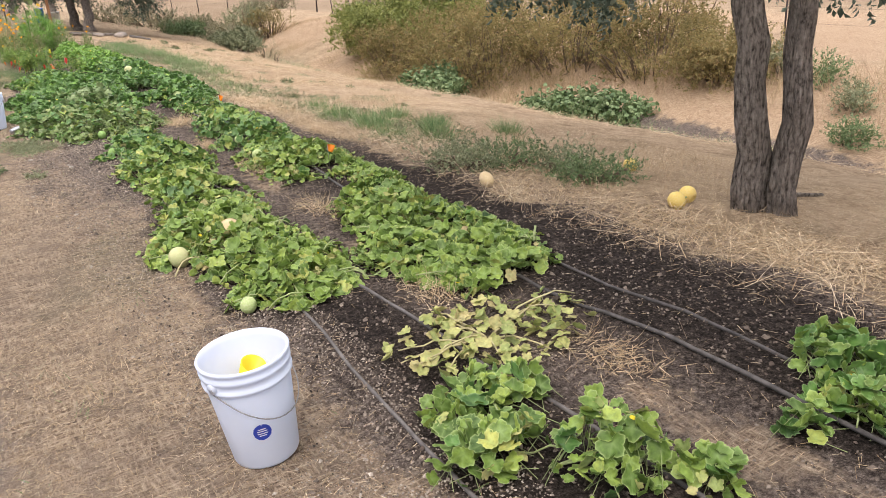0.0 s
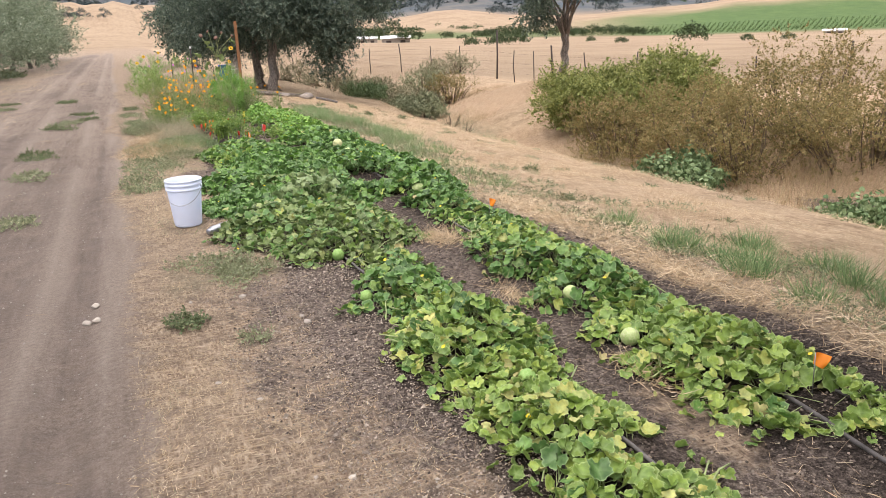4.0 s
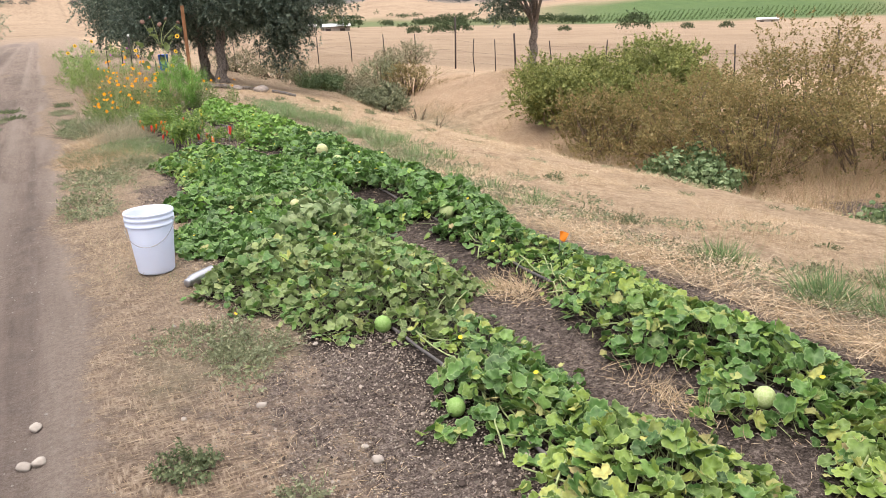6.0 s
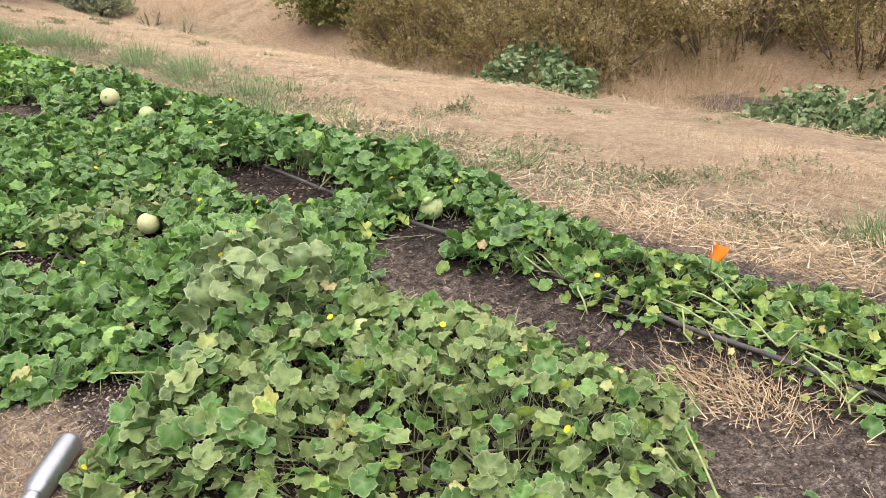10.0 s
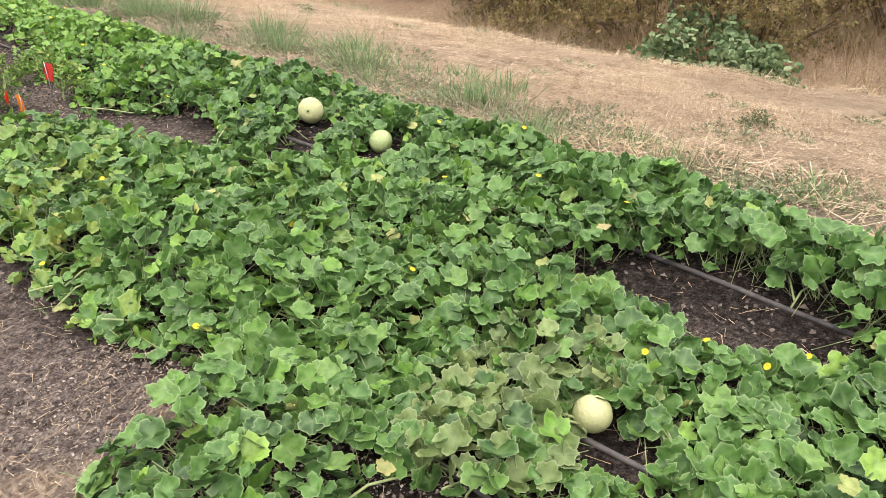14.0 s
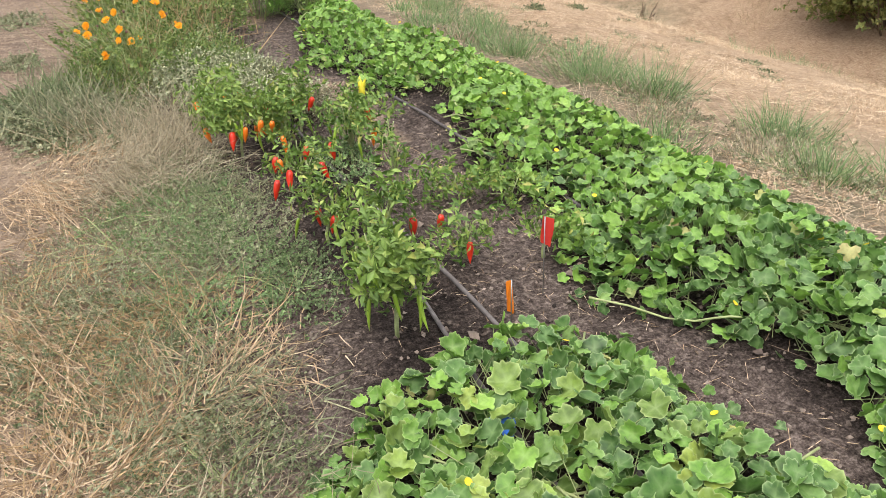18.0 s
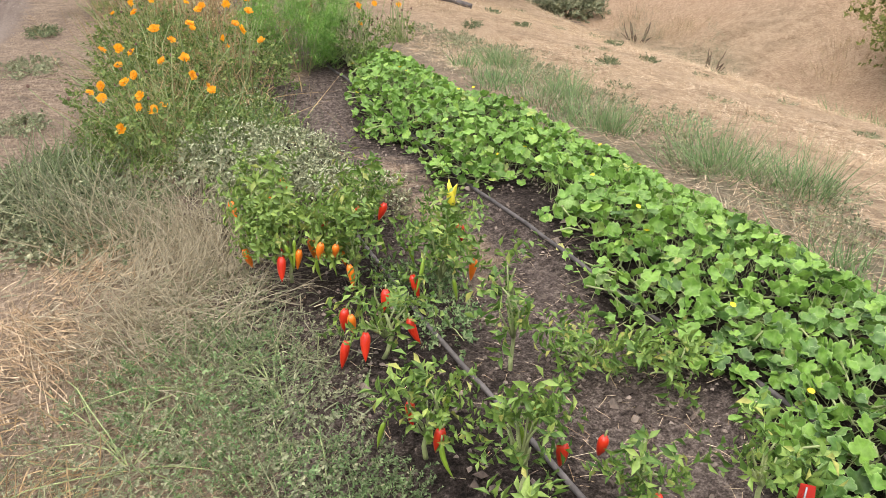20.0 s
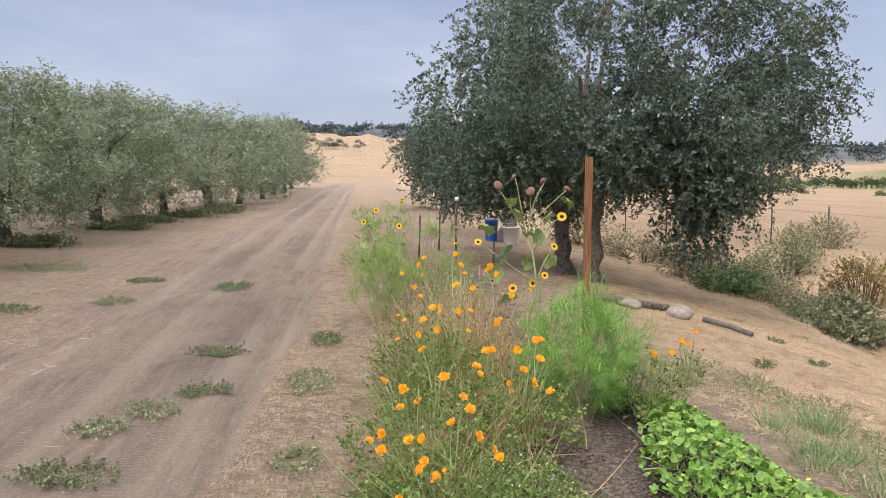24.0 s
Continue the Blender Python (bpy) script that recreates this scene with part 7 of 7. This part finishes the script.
for i, (x_, y_, h_) in enumerate(((.62, 28.0, 1.05), (.42, 27.4, .9), (1.1, 29.6, 1.1), (.9, 25.9, .95))):
    z_ = float(height(x_, y_)) - .02
    t2 = thing("sunflower", (x_, y_, z_), "slim sunflower with a single dark-centred yellow head", "sunflower", "sunflowers")
    v, f = tube(branch_path((0, 0, 0), (.05, .02, h_), .02, 6, i + 90), np.linspace(.01, .006, 6), 6)
    mesh_object("stalk", v, f, M_VINE, t2)
    bloom(t2, (.05, -.01, h_), .042, 16, M_SUNPETAL, M_DISC, 70, RNG.uniform(-30, 30), .42, "flower_head")
    for j in range(4):
        tv, tf, ta = LEAVES[j]
        ob = mesh_object("leaf", tv, tf, M_BIGLEAF, t2, attrs=ta)
        ob.matrix_local = pose(.06 * (-1) ** j, .02, h_ * (.3 + .15 * j), -40, 20 * (-1) ** j, j * 90) @ Matrix.Diagonal((.12, .15, .12, 1))

post = thing("wooden_post", (2.5, 22.2, float(height(2.5, 22.2)) - .1), "rusty brown square wooden post standing in the flower bed", "post")
bm = bmesh.new()
bmesh.ops.create_cube(bm, size=1)
bmesh.ops.subdivide_edges(bm, edges=[e_ for e_ in bm.edges if abs(e_.verts[0].co.z - e_.verts[1].co.z) > .5], cuts=10)
for v_ in bm.verts:
    v_.co = Vector((v_.co.x * .062 + .012 * noise.noise(Vector((0, 0, v_.co.z * 3))), v_.co.y * .05, (v_.co.z + .5) * 1.93))
bmesh.ops.bevel(bm, geom=[e_ for e_ in bm.edges if e_.calc_length() > .1 or abs(e_.verts[0].co.z - e_.verts[1].co.z) > .1], offset=.005, segments=2, affect="EDGES")
part("shaft", bm, M_WOOD, post, smooth=False)

PEPPER_LEAF = [sprig(s_ + 70, 8, .5, .2, .9, .012, .42) for s_ in range(4)]
M_PEPLEAF = leaf_material("pepper_leaf", ((0.0, (0.06, 0.13, 0.026)), (0.5, (0.14, 0.25, 0.05)), (0.9, (0.28, 0.39, 0.09)), (1.0, (0.42, 0.4, 0.11))), 0.45)
M_CHILI_R = plain_material("red_pepper_skin", (0.62, 0.035, 0.012), 0.28, 0.15, 20, spec=0.5)
M_CHILI_O = plain_material("orange_pepper_skin", (0.85, 0.20, 0.015), 0.28, 0.15, 20, spec=0.5)
M_CHILI_Y = plain_material("yellow_pepper_skin", (0.72, 0.62, 0.05), 0.3, 0.15, 20, spec=0.5)
M_CHILI_G = plain_material("green_pepper_skin", (0.22, 0.34, 0.035), 0.3, 0.2, 20, spec=0.5)


def chili(th, p, ln, r, mat, up=False, label=""):
    t = np.linspace(0, 1, 8)
    path = np.column_stack([.12 * ln * t ** 2 * RNG.normal(0, 1), .12 * ln * t ** 2 * RNG.normal(0, 1), (1 if up else -1) * ln * t])
    rad = r * np.array([.55, .95, 1.0, .95, .82, .62, .36, .08])
    v, f = tube(path, rad, 9)
    ob = mesh_object("pepper", v, f, mat, th, label); ob.matrix_local = pose(*p, RNG.uniform(-18, 18), RNG.uniform(-18, 18), 0)
    v, f = tube([(0, 0, 0), (.002, 0, (-.5 if up else .5) * .035)], .0028, 6)
    mesh_object("stem", v, f, M_VINE, ob)


def pepper_plant(x, y, r, h_, fruits, words, seed, n=110):
    z = float(height(x, y)) - .01
    th = thing("pepper_plant", (x, y, z), words, "pepper plant", "pepper plants beside the drip hose")
    g = np.random.default_rng(seed)
    v, f = tube(branch_path((0, 0, 0), (.02, .01, h_ * .6), .0, 6, seed), np.linspace(.008, .005, 6), 7)
    mesh_object("stem", v, f, M_VINE, th)
    cs = shell_points(9, (0, 0, h_ * .68), (r * .8, r * .8, h_ * .32), seed, -1, .3)
    for i, c in enumerate(cs):
        v, f = tube(branch_path((.01, .005, h_ * .3), c, .05, 5, seed + i), np.linspace(.005, .0025, 5), 5)
        mesh_object("branch", v, f, M_VINE, th)
    n = int(n * .68)
    own = g.integers(0, 9, n)
    pos = cs[own] + g.normal(0, r * .28, (n, 3))
    pos[:, 2] = np.maximum(pos[:, 2], .03)
    v, f, at = scatter(PEPPER_LEAF, pos, aim(np.column_stack([pos[:, 0], pos[:, 1], np.full(n, .06)]) + g.normal(0, .1, (n, 3))), .095 * g.uniform(.6, 1.2, n))
    tagged(mesh_object("foliage", v, f, M_PEPLEAF, th, attrs=at), kind="stuff")
    for kind, count in fruits.items():
        m_ = {"r": M_CHILI_R, "o": M_CHILI_O, "y": M_CHILI_Y, "g": M_CHILI_G}[kind]
        for _ in range(count):
            a = g.uniform(0, 6.28)
            p = (np.cos(a) * r * g.uniform(.75, 1.15), np.sin(a) * r * g.uniform(.75, 1.15), h_ * g.uniform(.35, .75))
            if kind == "y":
                chili(th, (p[0] * .4, p[1] * .4, h_ * .75), .1, .016, m_, True, "upright pale yellow pepper")
            elif kind == "g":
                chili(th, p, g.uniform(.09, .13), .0075, m_, False, "thin hanging green pepper")
            else:
                chili(th, p, g.uniform(.07, .1), g.uniform(.013, .017), m_, False, "ripe red pepper" if kind == "r" else "ripening orange pepper")
    return th


pepper_plant(1.14, 17.12, .15, .36, {"o": 4, "r": 3, "g": 8}, "bushy pepper plant with orange, red and long green peppers", 1, 190)
pepper_plant(1.34, 16.95, .13, .32, {"o": 4, "g": 3}, "bushy pepper plant with hanging orange peppers", 2, 130)
pepper_plant(1.28, 16.45, .11, .27, {"r": 5, "o": 1}, "sparse pepper plant with hanging red peppers", 3, 44)
pepper_plant(1.6, 16.75, .13, .34, {"o": 1, "r": 1, "g": 3}, "leggy pepper plant with a few ripening peppers", 4, 90)
pepper_plant(1.74, 17.02, .12, .34, {"y": 3, "r": 1}, "pepper plant with upright yellow peppers", 5, 90)
pepper_plant(1.63, 16.25, .07, .42, {}, "tall spindly pepper plant with bare lower stem", 6, 34)
pepper_plant(1.24, 15.25, .12, .47, {"g": 16}, "drooping pepper plant hung with long green peppers", 7, 240)
pepper_plant(1.24, 15.98, .1, .26, {"r": 2, "g": 3}, "pepper plant with low red peppers", 8, 60)
pepper_plant(1.5, 17.3, .13, .34, {"r": 2, "g": 2}, "pepper plant with a few red peppers", 9, 90)
pepper_plant(1.66, 15.62, .1, .24, {"r": 2}, "small sparse pepper plant with red peppers", 10, 44)
pepper_plant(1.84, 16.18, .13, .14, {}, "low leafy pepper seedling on dark soil", 11, 70)
pepper_plant(2.05, 16.0, .11, .13, {}, "low leafy pepper seedling on dark soil", 12, 60)
pepper_plant(1.1, 17.62, .14, .34, {"o": 3, "g": 4}, "pepper plant with orange peppers among white blooms", 13, 100)
pepper_plant(1.4, 15.75, .1, .3, {"r": 1, "g": 2}, "thin pepper plant beside the drip hose", 14, 60)
pepper_plant(1.93, 15.5, .08, .2, {}, "thin young pepper plant on dark soil", 15, 40)

# the yellowed vine dying on bare soil near the first bucket
wv = np.array([1.68, 2.55, float(height(1.68, 2.55))])
th = thing("wilted_vine", wv, "yellowed dying melon vine sprawled on bare soil", "melon plant", "melon plants in two rows")
n = 170
a = RNG.uniform(0, 6.28, n); rr = np.sqrt(RNG.uniform(.02, 1, n))
px, py = .5 * np.cos(a) * rr + .05, .32 * np.sin(a) * rr
pos = np.column_stack([px, py, height(wv[0] + px, wv[1] + py) - wv[2] + RNG.uniform(.02, .1, n) * (1 - .5 * rr)])
for i in range(n):
    ob = new("leaf", LEAF_MESH[2, i % 6]); ob.parent = th
    s_ = RNG.uniform(.045, .085)
    ob.matrix_local = pose(*pos[i], RNG.uniform(-50, 30), RNG.uniform(-40, 40), RNG.uniform(0, 360)) @ Matrix.Diagonal((s_, s_, s_, 1))
for i in range(16):
    e_ = pos[RNG.integers(n)]
    v, f = tube(branch_path((.02, 0, .01), e_ * np.array([1.15, 1.15, .8]), .1, 8, i + 300), np.linspace(.0055, .003, 8), 5)
    mesh_object("vine", v, f, M_DRYVINE, th)

# ---- rocks, pipe, sticks, bins ----
def stone(x, y, sx, sy, sz, words, seed, name="stone", mat=None):
    bm = bmesh.new()
    bmesh.ops.create_icosphere(bm, subdivisions=3, radius=1)
    for v_ in bm.verts:
        k_ = 1 + .22 * noise.noise(v_.co * 1.3 + Vector((seed, 0, 0))) + .07 * noise.noise(v_.co * 4 + Vector((0, seed, 0)))
        v_.co = Vector((v_.co.x * sx, v_.co.y * sy, v_.co.z * sz)) * k_
    ob = part(name, bm, mat or M_STONE)
    ob.matrix_world = pose(x, y, float(height(x, y)) + sz * .55, 0, 0, seed * 50)
    return tagged(ob, words, "stone", "stones")


stone(4.55, 25.0, .25, .16, .10, "pale rounded boulder on the dry slope", 1, "boulder", M_DARKSTONE)
stone(4.05, 25.5, .2, .15, .07, "pale rounded boulder on the dry slope", 2, "boulder", M_DARKSTONE)
stone(3.6, 25.8, .12, .1, .05, "brown stone beside the boulders", 3, "boulder")
for i, (x_, y_, r_) in enumerate(((-.37, 8.75, .03), (-.41, 8.44, .03), (-.355, 8.42, .027), (.18, 8.48, .014), (.76, 7.79, .024), (.49, 8.43, .022))):
    stone(x_, y_, r_, r_ * .8, r_ * .6, "pale angular stone lying on dry ground", 20 + i, "stone")
for i, (x_, y_) in enumerate(((.75, 7.9), (.35, 6.9), (.9, 9.0), (.3, 9.6), (.2, 7.2), (.55, 6.1), (3.3, 6.0))):
    stone(x_, y_, .016, .012, .007, "small stone in dry straw", 6 + i)
v, f = tube([(4.75, 24.75, float(height(4.75, 24.75)) + .05), (5.0, 24.5, float(height(5.0, 24.5)) + .06), (5.2, 24.33, float(height(5.2, 24.33)) + .04)], .035, 12)
tagged(mesh_object("pipe", v, f, M_DUSTY), "length of grey irrigation pipe lying on the slope", "pipe")
v, f = tube([(3.3, 25.6, float(height(3.3, 25.6)) + .05), (3.9, 25.65, float(height(3.9, 25.65)) + .06), (4.6, 25.5, float(height(4.6, 25.5)) + .05)], .05, 10)
tagged(mesh_object("log", v, f, M_BARK), "dark fallen log behind the boulders", "log")
v, f = bark_tube(branch_path((4.8, 3.45, float(height(4.8, 3.45)) + .02), (5.2, 3.3, float(height(5.2, 3.3)) + .03), .03, 7, 2), np.linspace(.025, .012, 7), 5, 8)
tagged(mesh_object("fallen_branch", v, f, M_BARK), "grey fallen branch lying beside the forked tree", "branch")
for i, (x_, y_, m_, r_, h_, w_) in enumerate(((3.5, 34.0, M_BLUE, .16, .5, "bright blue plastic bin under the oak"), (3.95, 33.8, M_WHITE, .2, .42, "white plastic tub under the oak"))):
    v, f = lathe([(0, 0), (r_ * .85, 0), (r_ * .88, .01), (r_, h_), (r_ * 1.06, h_), (r_ * 1.06, h_ + .02), (r_ * .96, h_ + .02), (r_ * .84, .02), (0, .02)], 20)
    ob = mesh_object("bin", v, f, m_); ob.location = (x_, y_, float(height(x_, y_)) - .005)
    tagged(ob, w_, "bin", "plastic bins under the oak")
bm = bmesh.new(); bmesh.ops.create_cube(bm, size=1)
for v_ in bm.verts:
    v_.co = Vector((v_.co.x * .16, v_.co.y * .1, v_.co.z * .08))
bmesh.ops.bevel(bm, geom=bm.edges[:], offset=.02, segments=2, affect="EDGES")
ob = part("litter", bm, M_WHITE); ob.matrix_world = pose(10.43, 11.2, float(height(10.43, 11.2)) + .03, 15, 20, 30)
tagged(ob, "crumpled white plastic litter on the ditch bank", "litter")
bm = bmesh.new(); bmesh.ops.create_cone(bm, cap_ends=True, segments=18, radius1=.03, radius2=.036, depth=.08)
ob = part("blue_cap", bm, M_BLUE); ob.matrix_world = pose(1.3, 14.66, float(height(1.3, 14.66)) + .035)
tagged(ob, "small blue plastic cap on the soil under melon leaves", "cap")
for i, (x_, y_) in enumerate(((-6.7, 37.6), (-6.1, 42.4), (-7.1, 33.0), (-5.6, 47), (-5.4, 44.5), (-6.6, 40))):
    low_weed("orchard_weed", x_ + .6, y_ - .3, .7, .3, .22, 260, M_DARKWEED, "dark green weeds at the foot of an olive tree", 300 + i, .16, group="weeds under the olives")

# ---- dry reeds and grasses along the ditch ----
M_REED = leaf_material("dry_reed", ((0.0, (0.26, 0.18, 0.10)), (0.5, (0.44, 0.33, 0.19)), (1.0, (0.60, 0.48, 0.31))), 0.8)
for i, (x_, y_, rx, ry, h_, n_) in enumerate(((10.2, 16.0, .7, 1.2, .75, 500), (10.6, 13.8, .8, 1.2, .7, 500), (11.5, 11.2, .7, 1.2, .6, 360), (11.9, 9.0, .7, 1.2, .55, 320), (10.2, 17.8, .6, .8, .55, 300), (12.2, 6.6, 1.0, 1.2, .6, 420), (9.6, 12.9, .5, .8, .45, 260))):
    stalk_mass("dry_reeds", x_, y_, rx, ry, h_, n_, M_REED, "dry tan reeds standing along the ditch", 60 + i, .03, .35, "dry reeds", "dry reeds along the ditch")
for i, (x_, y_, rx, ry) in enumerate(((8.2, 15.6, .3, 1.2), (8.6, 13.2, .3, .9), (8.9, 11.9, .3, .8), (9.0, 9.8, .3, .9), (8.5, 8.0, .35, 1.0), (7.9, 20.0, .3, .9), (8.6, 6.6, .4, .8))):
    stalk_mass("ditch_grass", x_, y_, rx, ry, .26, 320, M_GRASS, "green grass at the lip of the ditch", 80 + i, .03, .5, "grass", "ditch grass")
for i, (x_, y_, rx, ry, hh) in enumerate(w_ for w_ in WILLOWS if w_[1] > 12.9):
    stalk_mass("dry_reeds", x_ - 1.6, y_ - .2, .6, ry, .5, 380, M_REED, "dry tan reeds standing along the ditch", 130 + i, .03, .4, "dry reeds", "dry reeds along the ditch")
for i in range(16):
    x_, y_ = 9.6 + RNG.uniform(0, 4.0), 22.5 + RNG.uniform(0, 9)
    stalk_mass("bank_grass", x_, y_, .5, .5, .2, 150, M_REED, "dry grass tuft on the far bank", 100 + i, .03, .9, "dry grass", "dry grass on the far bank")

# ---- straw, stubble, clods and twigs on the ground ----
def keep_by(x, y, p):
    return RNG.uniform(0, 1, len(x)) < p


def litter(name, n, area, prob, ln, wd, mat, words, category, lift=.006, tilt=.16):
    x, y = RNG.uniform(area[0], area[1], n), RNG.uniform(area[2], area[3], n)
    k_ = keep_by(x, y, prob(x, y))
    x, y = x[k_], y[k_]
    m = len(x)
    z = height(x, y) + lift * RNG.uniform(.3, 1.6, m)
    l_ = RNG.uniform(*ln, m)
    d = np.column_stack([RNG.normal(0, 1, m), RNG.normal(0, 1, m), RNG.normal(0.08, tilt, m)])
    d[:, :2] /= np.linalg.norm(d[:, :2], axis=1, keepdims=True)
    v, f, at = scatter([STRAW_T], np.column_stack([x, y, z]) - d * l_[:, None] * .5, aim(d), np.column_stack([RNG.uniform(*wd, m), RNG.uniform(*wd, m), l_]), np.zeros(m, int))
    return tagged(mesh_object(name, v, f, mat), words, category, kind="stuff")


def m_straw(x, y):
    q_ = ground_masks(x, y)
    return np.clip(1.0 - q_["soil"] * .93 - q_["road"] * .97, 0, 1) * (.35 + .65 * smooth_step(W3(x, y, 1.7), -.6, .5))


def m_soil(x, y):
    q_ = ground_masks(x, y)
    return np.clip(q_["soil"], 0, 1)


litter("straw_litter", 120000, (-.2, 1.2, .5, 18), m_straw, (.008, .05), (.001, .0026), M_STRAW, "loose pale straw strewn over the path edge", "straw")
litter("straw_litter", 70000, (2.8, 6.2, .5, 16), m_straw, (.02, .1), (.0015, .0035), M_STRAW, "loose pale straw strewn over the slope", "straw", .012)
litter("straw_litter", 50000, (3.0, 8.0, 14, 28), m_straw, (.04, .14), (.002, .005), M_STRAW, "loose pale straw strewn over the slope", "straw", .012)
litter("straw_litter", 30000, (7.0, 14, 4, 31), m_straw, (.07, .24), (.003, .007), M_STRAW, "flattened dry grass on the ditch banks", "straw", .03, .3)
litter("straw_litter", 15000, (.3, 3.2, .5, 17), lambda x, y: np.clip(np.exp(-((x - 1.9) / .3) ** 2) + .25, 0, 1), (.015, .08), (.0014, .0028), M_STRAW, "stray straw on the soil bed", "straw")
litter("straw_litter", 9000, (2.95, 3.9, 1, 13), m_straw, (.08, .3), (.003, .006), M_STRAW, "long loose golden straw along the bed edge", "straw", .03, .3)
litter("twig_litter", 3200, (-.1, 5.5, .5, 18), lambda x, y: np.full_like(x, .8), (.03, .15), (.002, .004), M_TWIG, "thin dead twigs on the ground", "twigs")
for lo, hi, y0, y1, n_ in ((2.9, 6.2, 1, 13, 34000), (3.2, 7.6, 13, 27, 34000), (-.1, .9, .8, 15, 2600), (7.5, 14, 6, 32, 24000)):
    x, y = RNG.uniform(lo, hi, n_), RNG.uniform(y0, y1, n_)
    k_ = keep_by(x, y, m_straw(x, y) * smooth_step(W2(x, y, 2.3), -.7, .6))
    x, y = x[k_], y[k_]
    m = len(x)
    hh = RNG.uniform(.03, .11, m) * (1.6 if lo > 7 else 1.0) * (.6 if lo < 0 else 1.0)
    v, f, at = scatter(BLADES, np.column_stack([x, y, height(x, y) - .004]), aim(np.column_stack([RNG.normal(0, .45, m), RNG.normal(0, .45, m), np.ones(m)])) @ rot(RNG.uniform(0, 6.28, m), np.zeros(m), np.zeros(m)), np.column_stack([np.full(m, .055), hh, hh]))
    tagged(mesh_object("dry_stubble", v, f, M_STRAW, attrs=at), "short dry grass stubble", "dry grass", kind="stuff")


def clod_mesh(seed):
    g = np.random.default_rng(seed)
    v = np.array([[1, 0, 0], [0, 1, .1], [-1, 0, 0], [0, -1, .1], [.1, .1, 1], [.55, -.5, .6]], float) * g.uniform(.65, 1.15, (6, 1))
    f = np.array([[0, 1, 4], [1, 2, 4], [2, 3, 4], [3, 5, 4], [0, 4, 5], [3, 0, 5]])
    return v, f, {}


CLODS = [clod_mesh(s_) for s_ in range(5)]
for area, n_, size_ in (((.35, 3.3, .5, 9), 22000, (.003, .010)), ((.5, 2.9, 9, 20), 13000, (.0035, .012)), ((.25, 1.25, .6, 13), 50000, (.002, .0068))):
    x, y = RNG.uniform(area[0], area[1], n_), RNG.uniform(area[2], area[3], n_)
    k_ = keep_by(x, y, np.maximum(m_soil(x, y), .85 * (area[1] == 1.25) * smooth_step(x, .25, .7) * smooth_step(W1(x, y, 2.1), -.8, .2)))
    x, y = x[k_], y[k_]
    m = len(x)
    s_ = RNG.uniform(*size_, m) * np.where(RNG.uniform(0, 1, m) < .03, 2.0, 1)
    v, f, at = scatter(CLODS, np.column_stack([x, y, height(x, y) + s_ * .2]), rot(RNG.uniform(0, 6.28, m), RNG.uniform(-.5, .5, m), RNG.uniform(-.5, .5, m)), s_)
    tagged(mesh_object("soil_crumbs", v, f, M_DRYCLOD if area[1] == 1.25 else M_CLOD, attrs=at, smooth=False), "loose crumbs of dark soil", "soil", kind="stuff")

# short tufts of dying grass along the path edge
for mat, n_, seed in ((M_DRYGRASS, 9000, 1), (M_GRASS, 3200, 2), (M_STRAW, 5000, 3)):
    x, y = RNG.uniform(-.25, .95, n_), RNG.uniform(.8, 15, n_)
    k_ = keep_by(x, y, smooth_step(W3(x + seed, y, 2.6) + .5 * W1(x, y + seed, 6), .25, .9) * m_straw(x, y))
    x, y = x[k_], y[k_]
    m = len(x)
    hh = RNG.uniform(.025, .085, m)
    v, f, at = scatter(BLADES, np.column_stack([x, y, height(x, y) - .004]), aim(np.column_stack([RNG.normal(0, .7, m), RNG.normal(0, .7, m), np.ones(m)])) @ rot(RNG.uniform(0, 6.28, m), np.zeros(m), np.zeros(m)), np.column_stack([np.full(m, .06), hh, hh]))
    tagged(mesh_object("path_grass", v, f, mat, attrs=at), "short tufts of dying grass beside the track", "grass", kind="stuff")
litter("orchard_litter", 14000, (-11, -2.2, 14, 48), lambda x, y: smooth_step(W3(x, y, 1.1), -.3, .6), (.04, .16), (.004, .009), M_STRAW, "dry grass litter under the olive trees", "straw", .01)
litter("track_straw", 1600, (-3.0, -.2, 1, 30), lambda x, y: smooth_step(W2(x, y, 2.0), .0, .8), (.03, .14), (.002, .004), M_STRAW, "stray straw on the dirt track", "straw")
n_ = 9000
x, y = RNG.uniform(-3, -.1, n_), 1 + 25 * RNG.uniform(0, 1, n_) ** 1.3
s_ = .0022 + .008 * RNG.uniform(0, 1, n_) ** 3
v, f, at = scatter(CLODS, np.column_stack([x, y, height(x, y) + s_ * .1]), rot(RNG.uniform(0, 6.28, n_), np.zeros(n_), np.zeros(n_)), s_)
tagged(mesh_object("track_gravel", v, f, M_STONE, smooth=False), "small loose gravel on the dirt track", "gravel", kind="stuff")
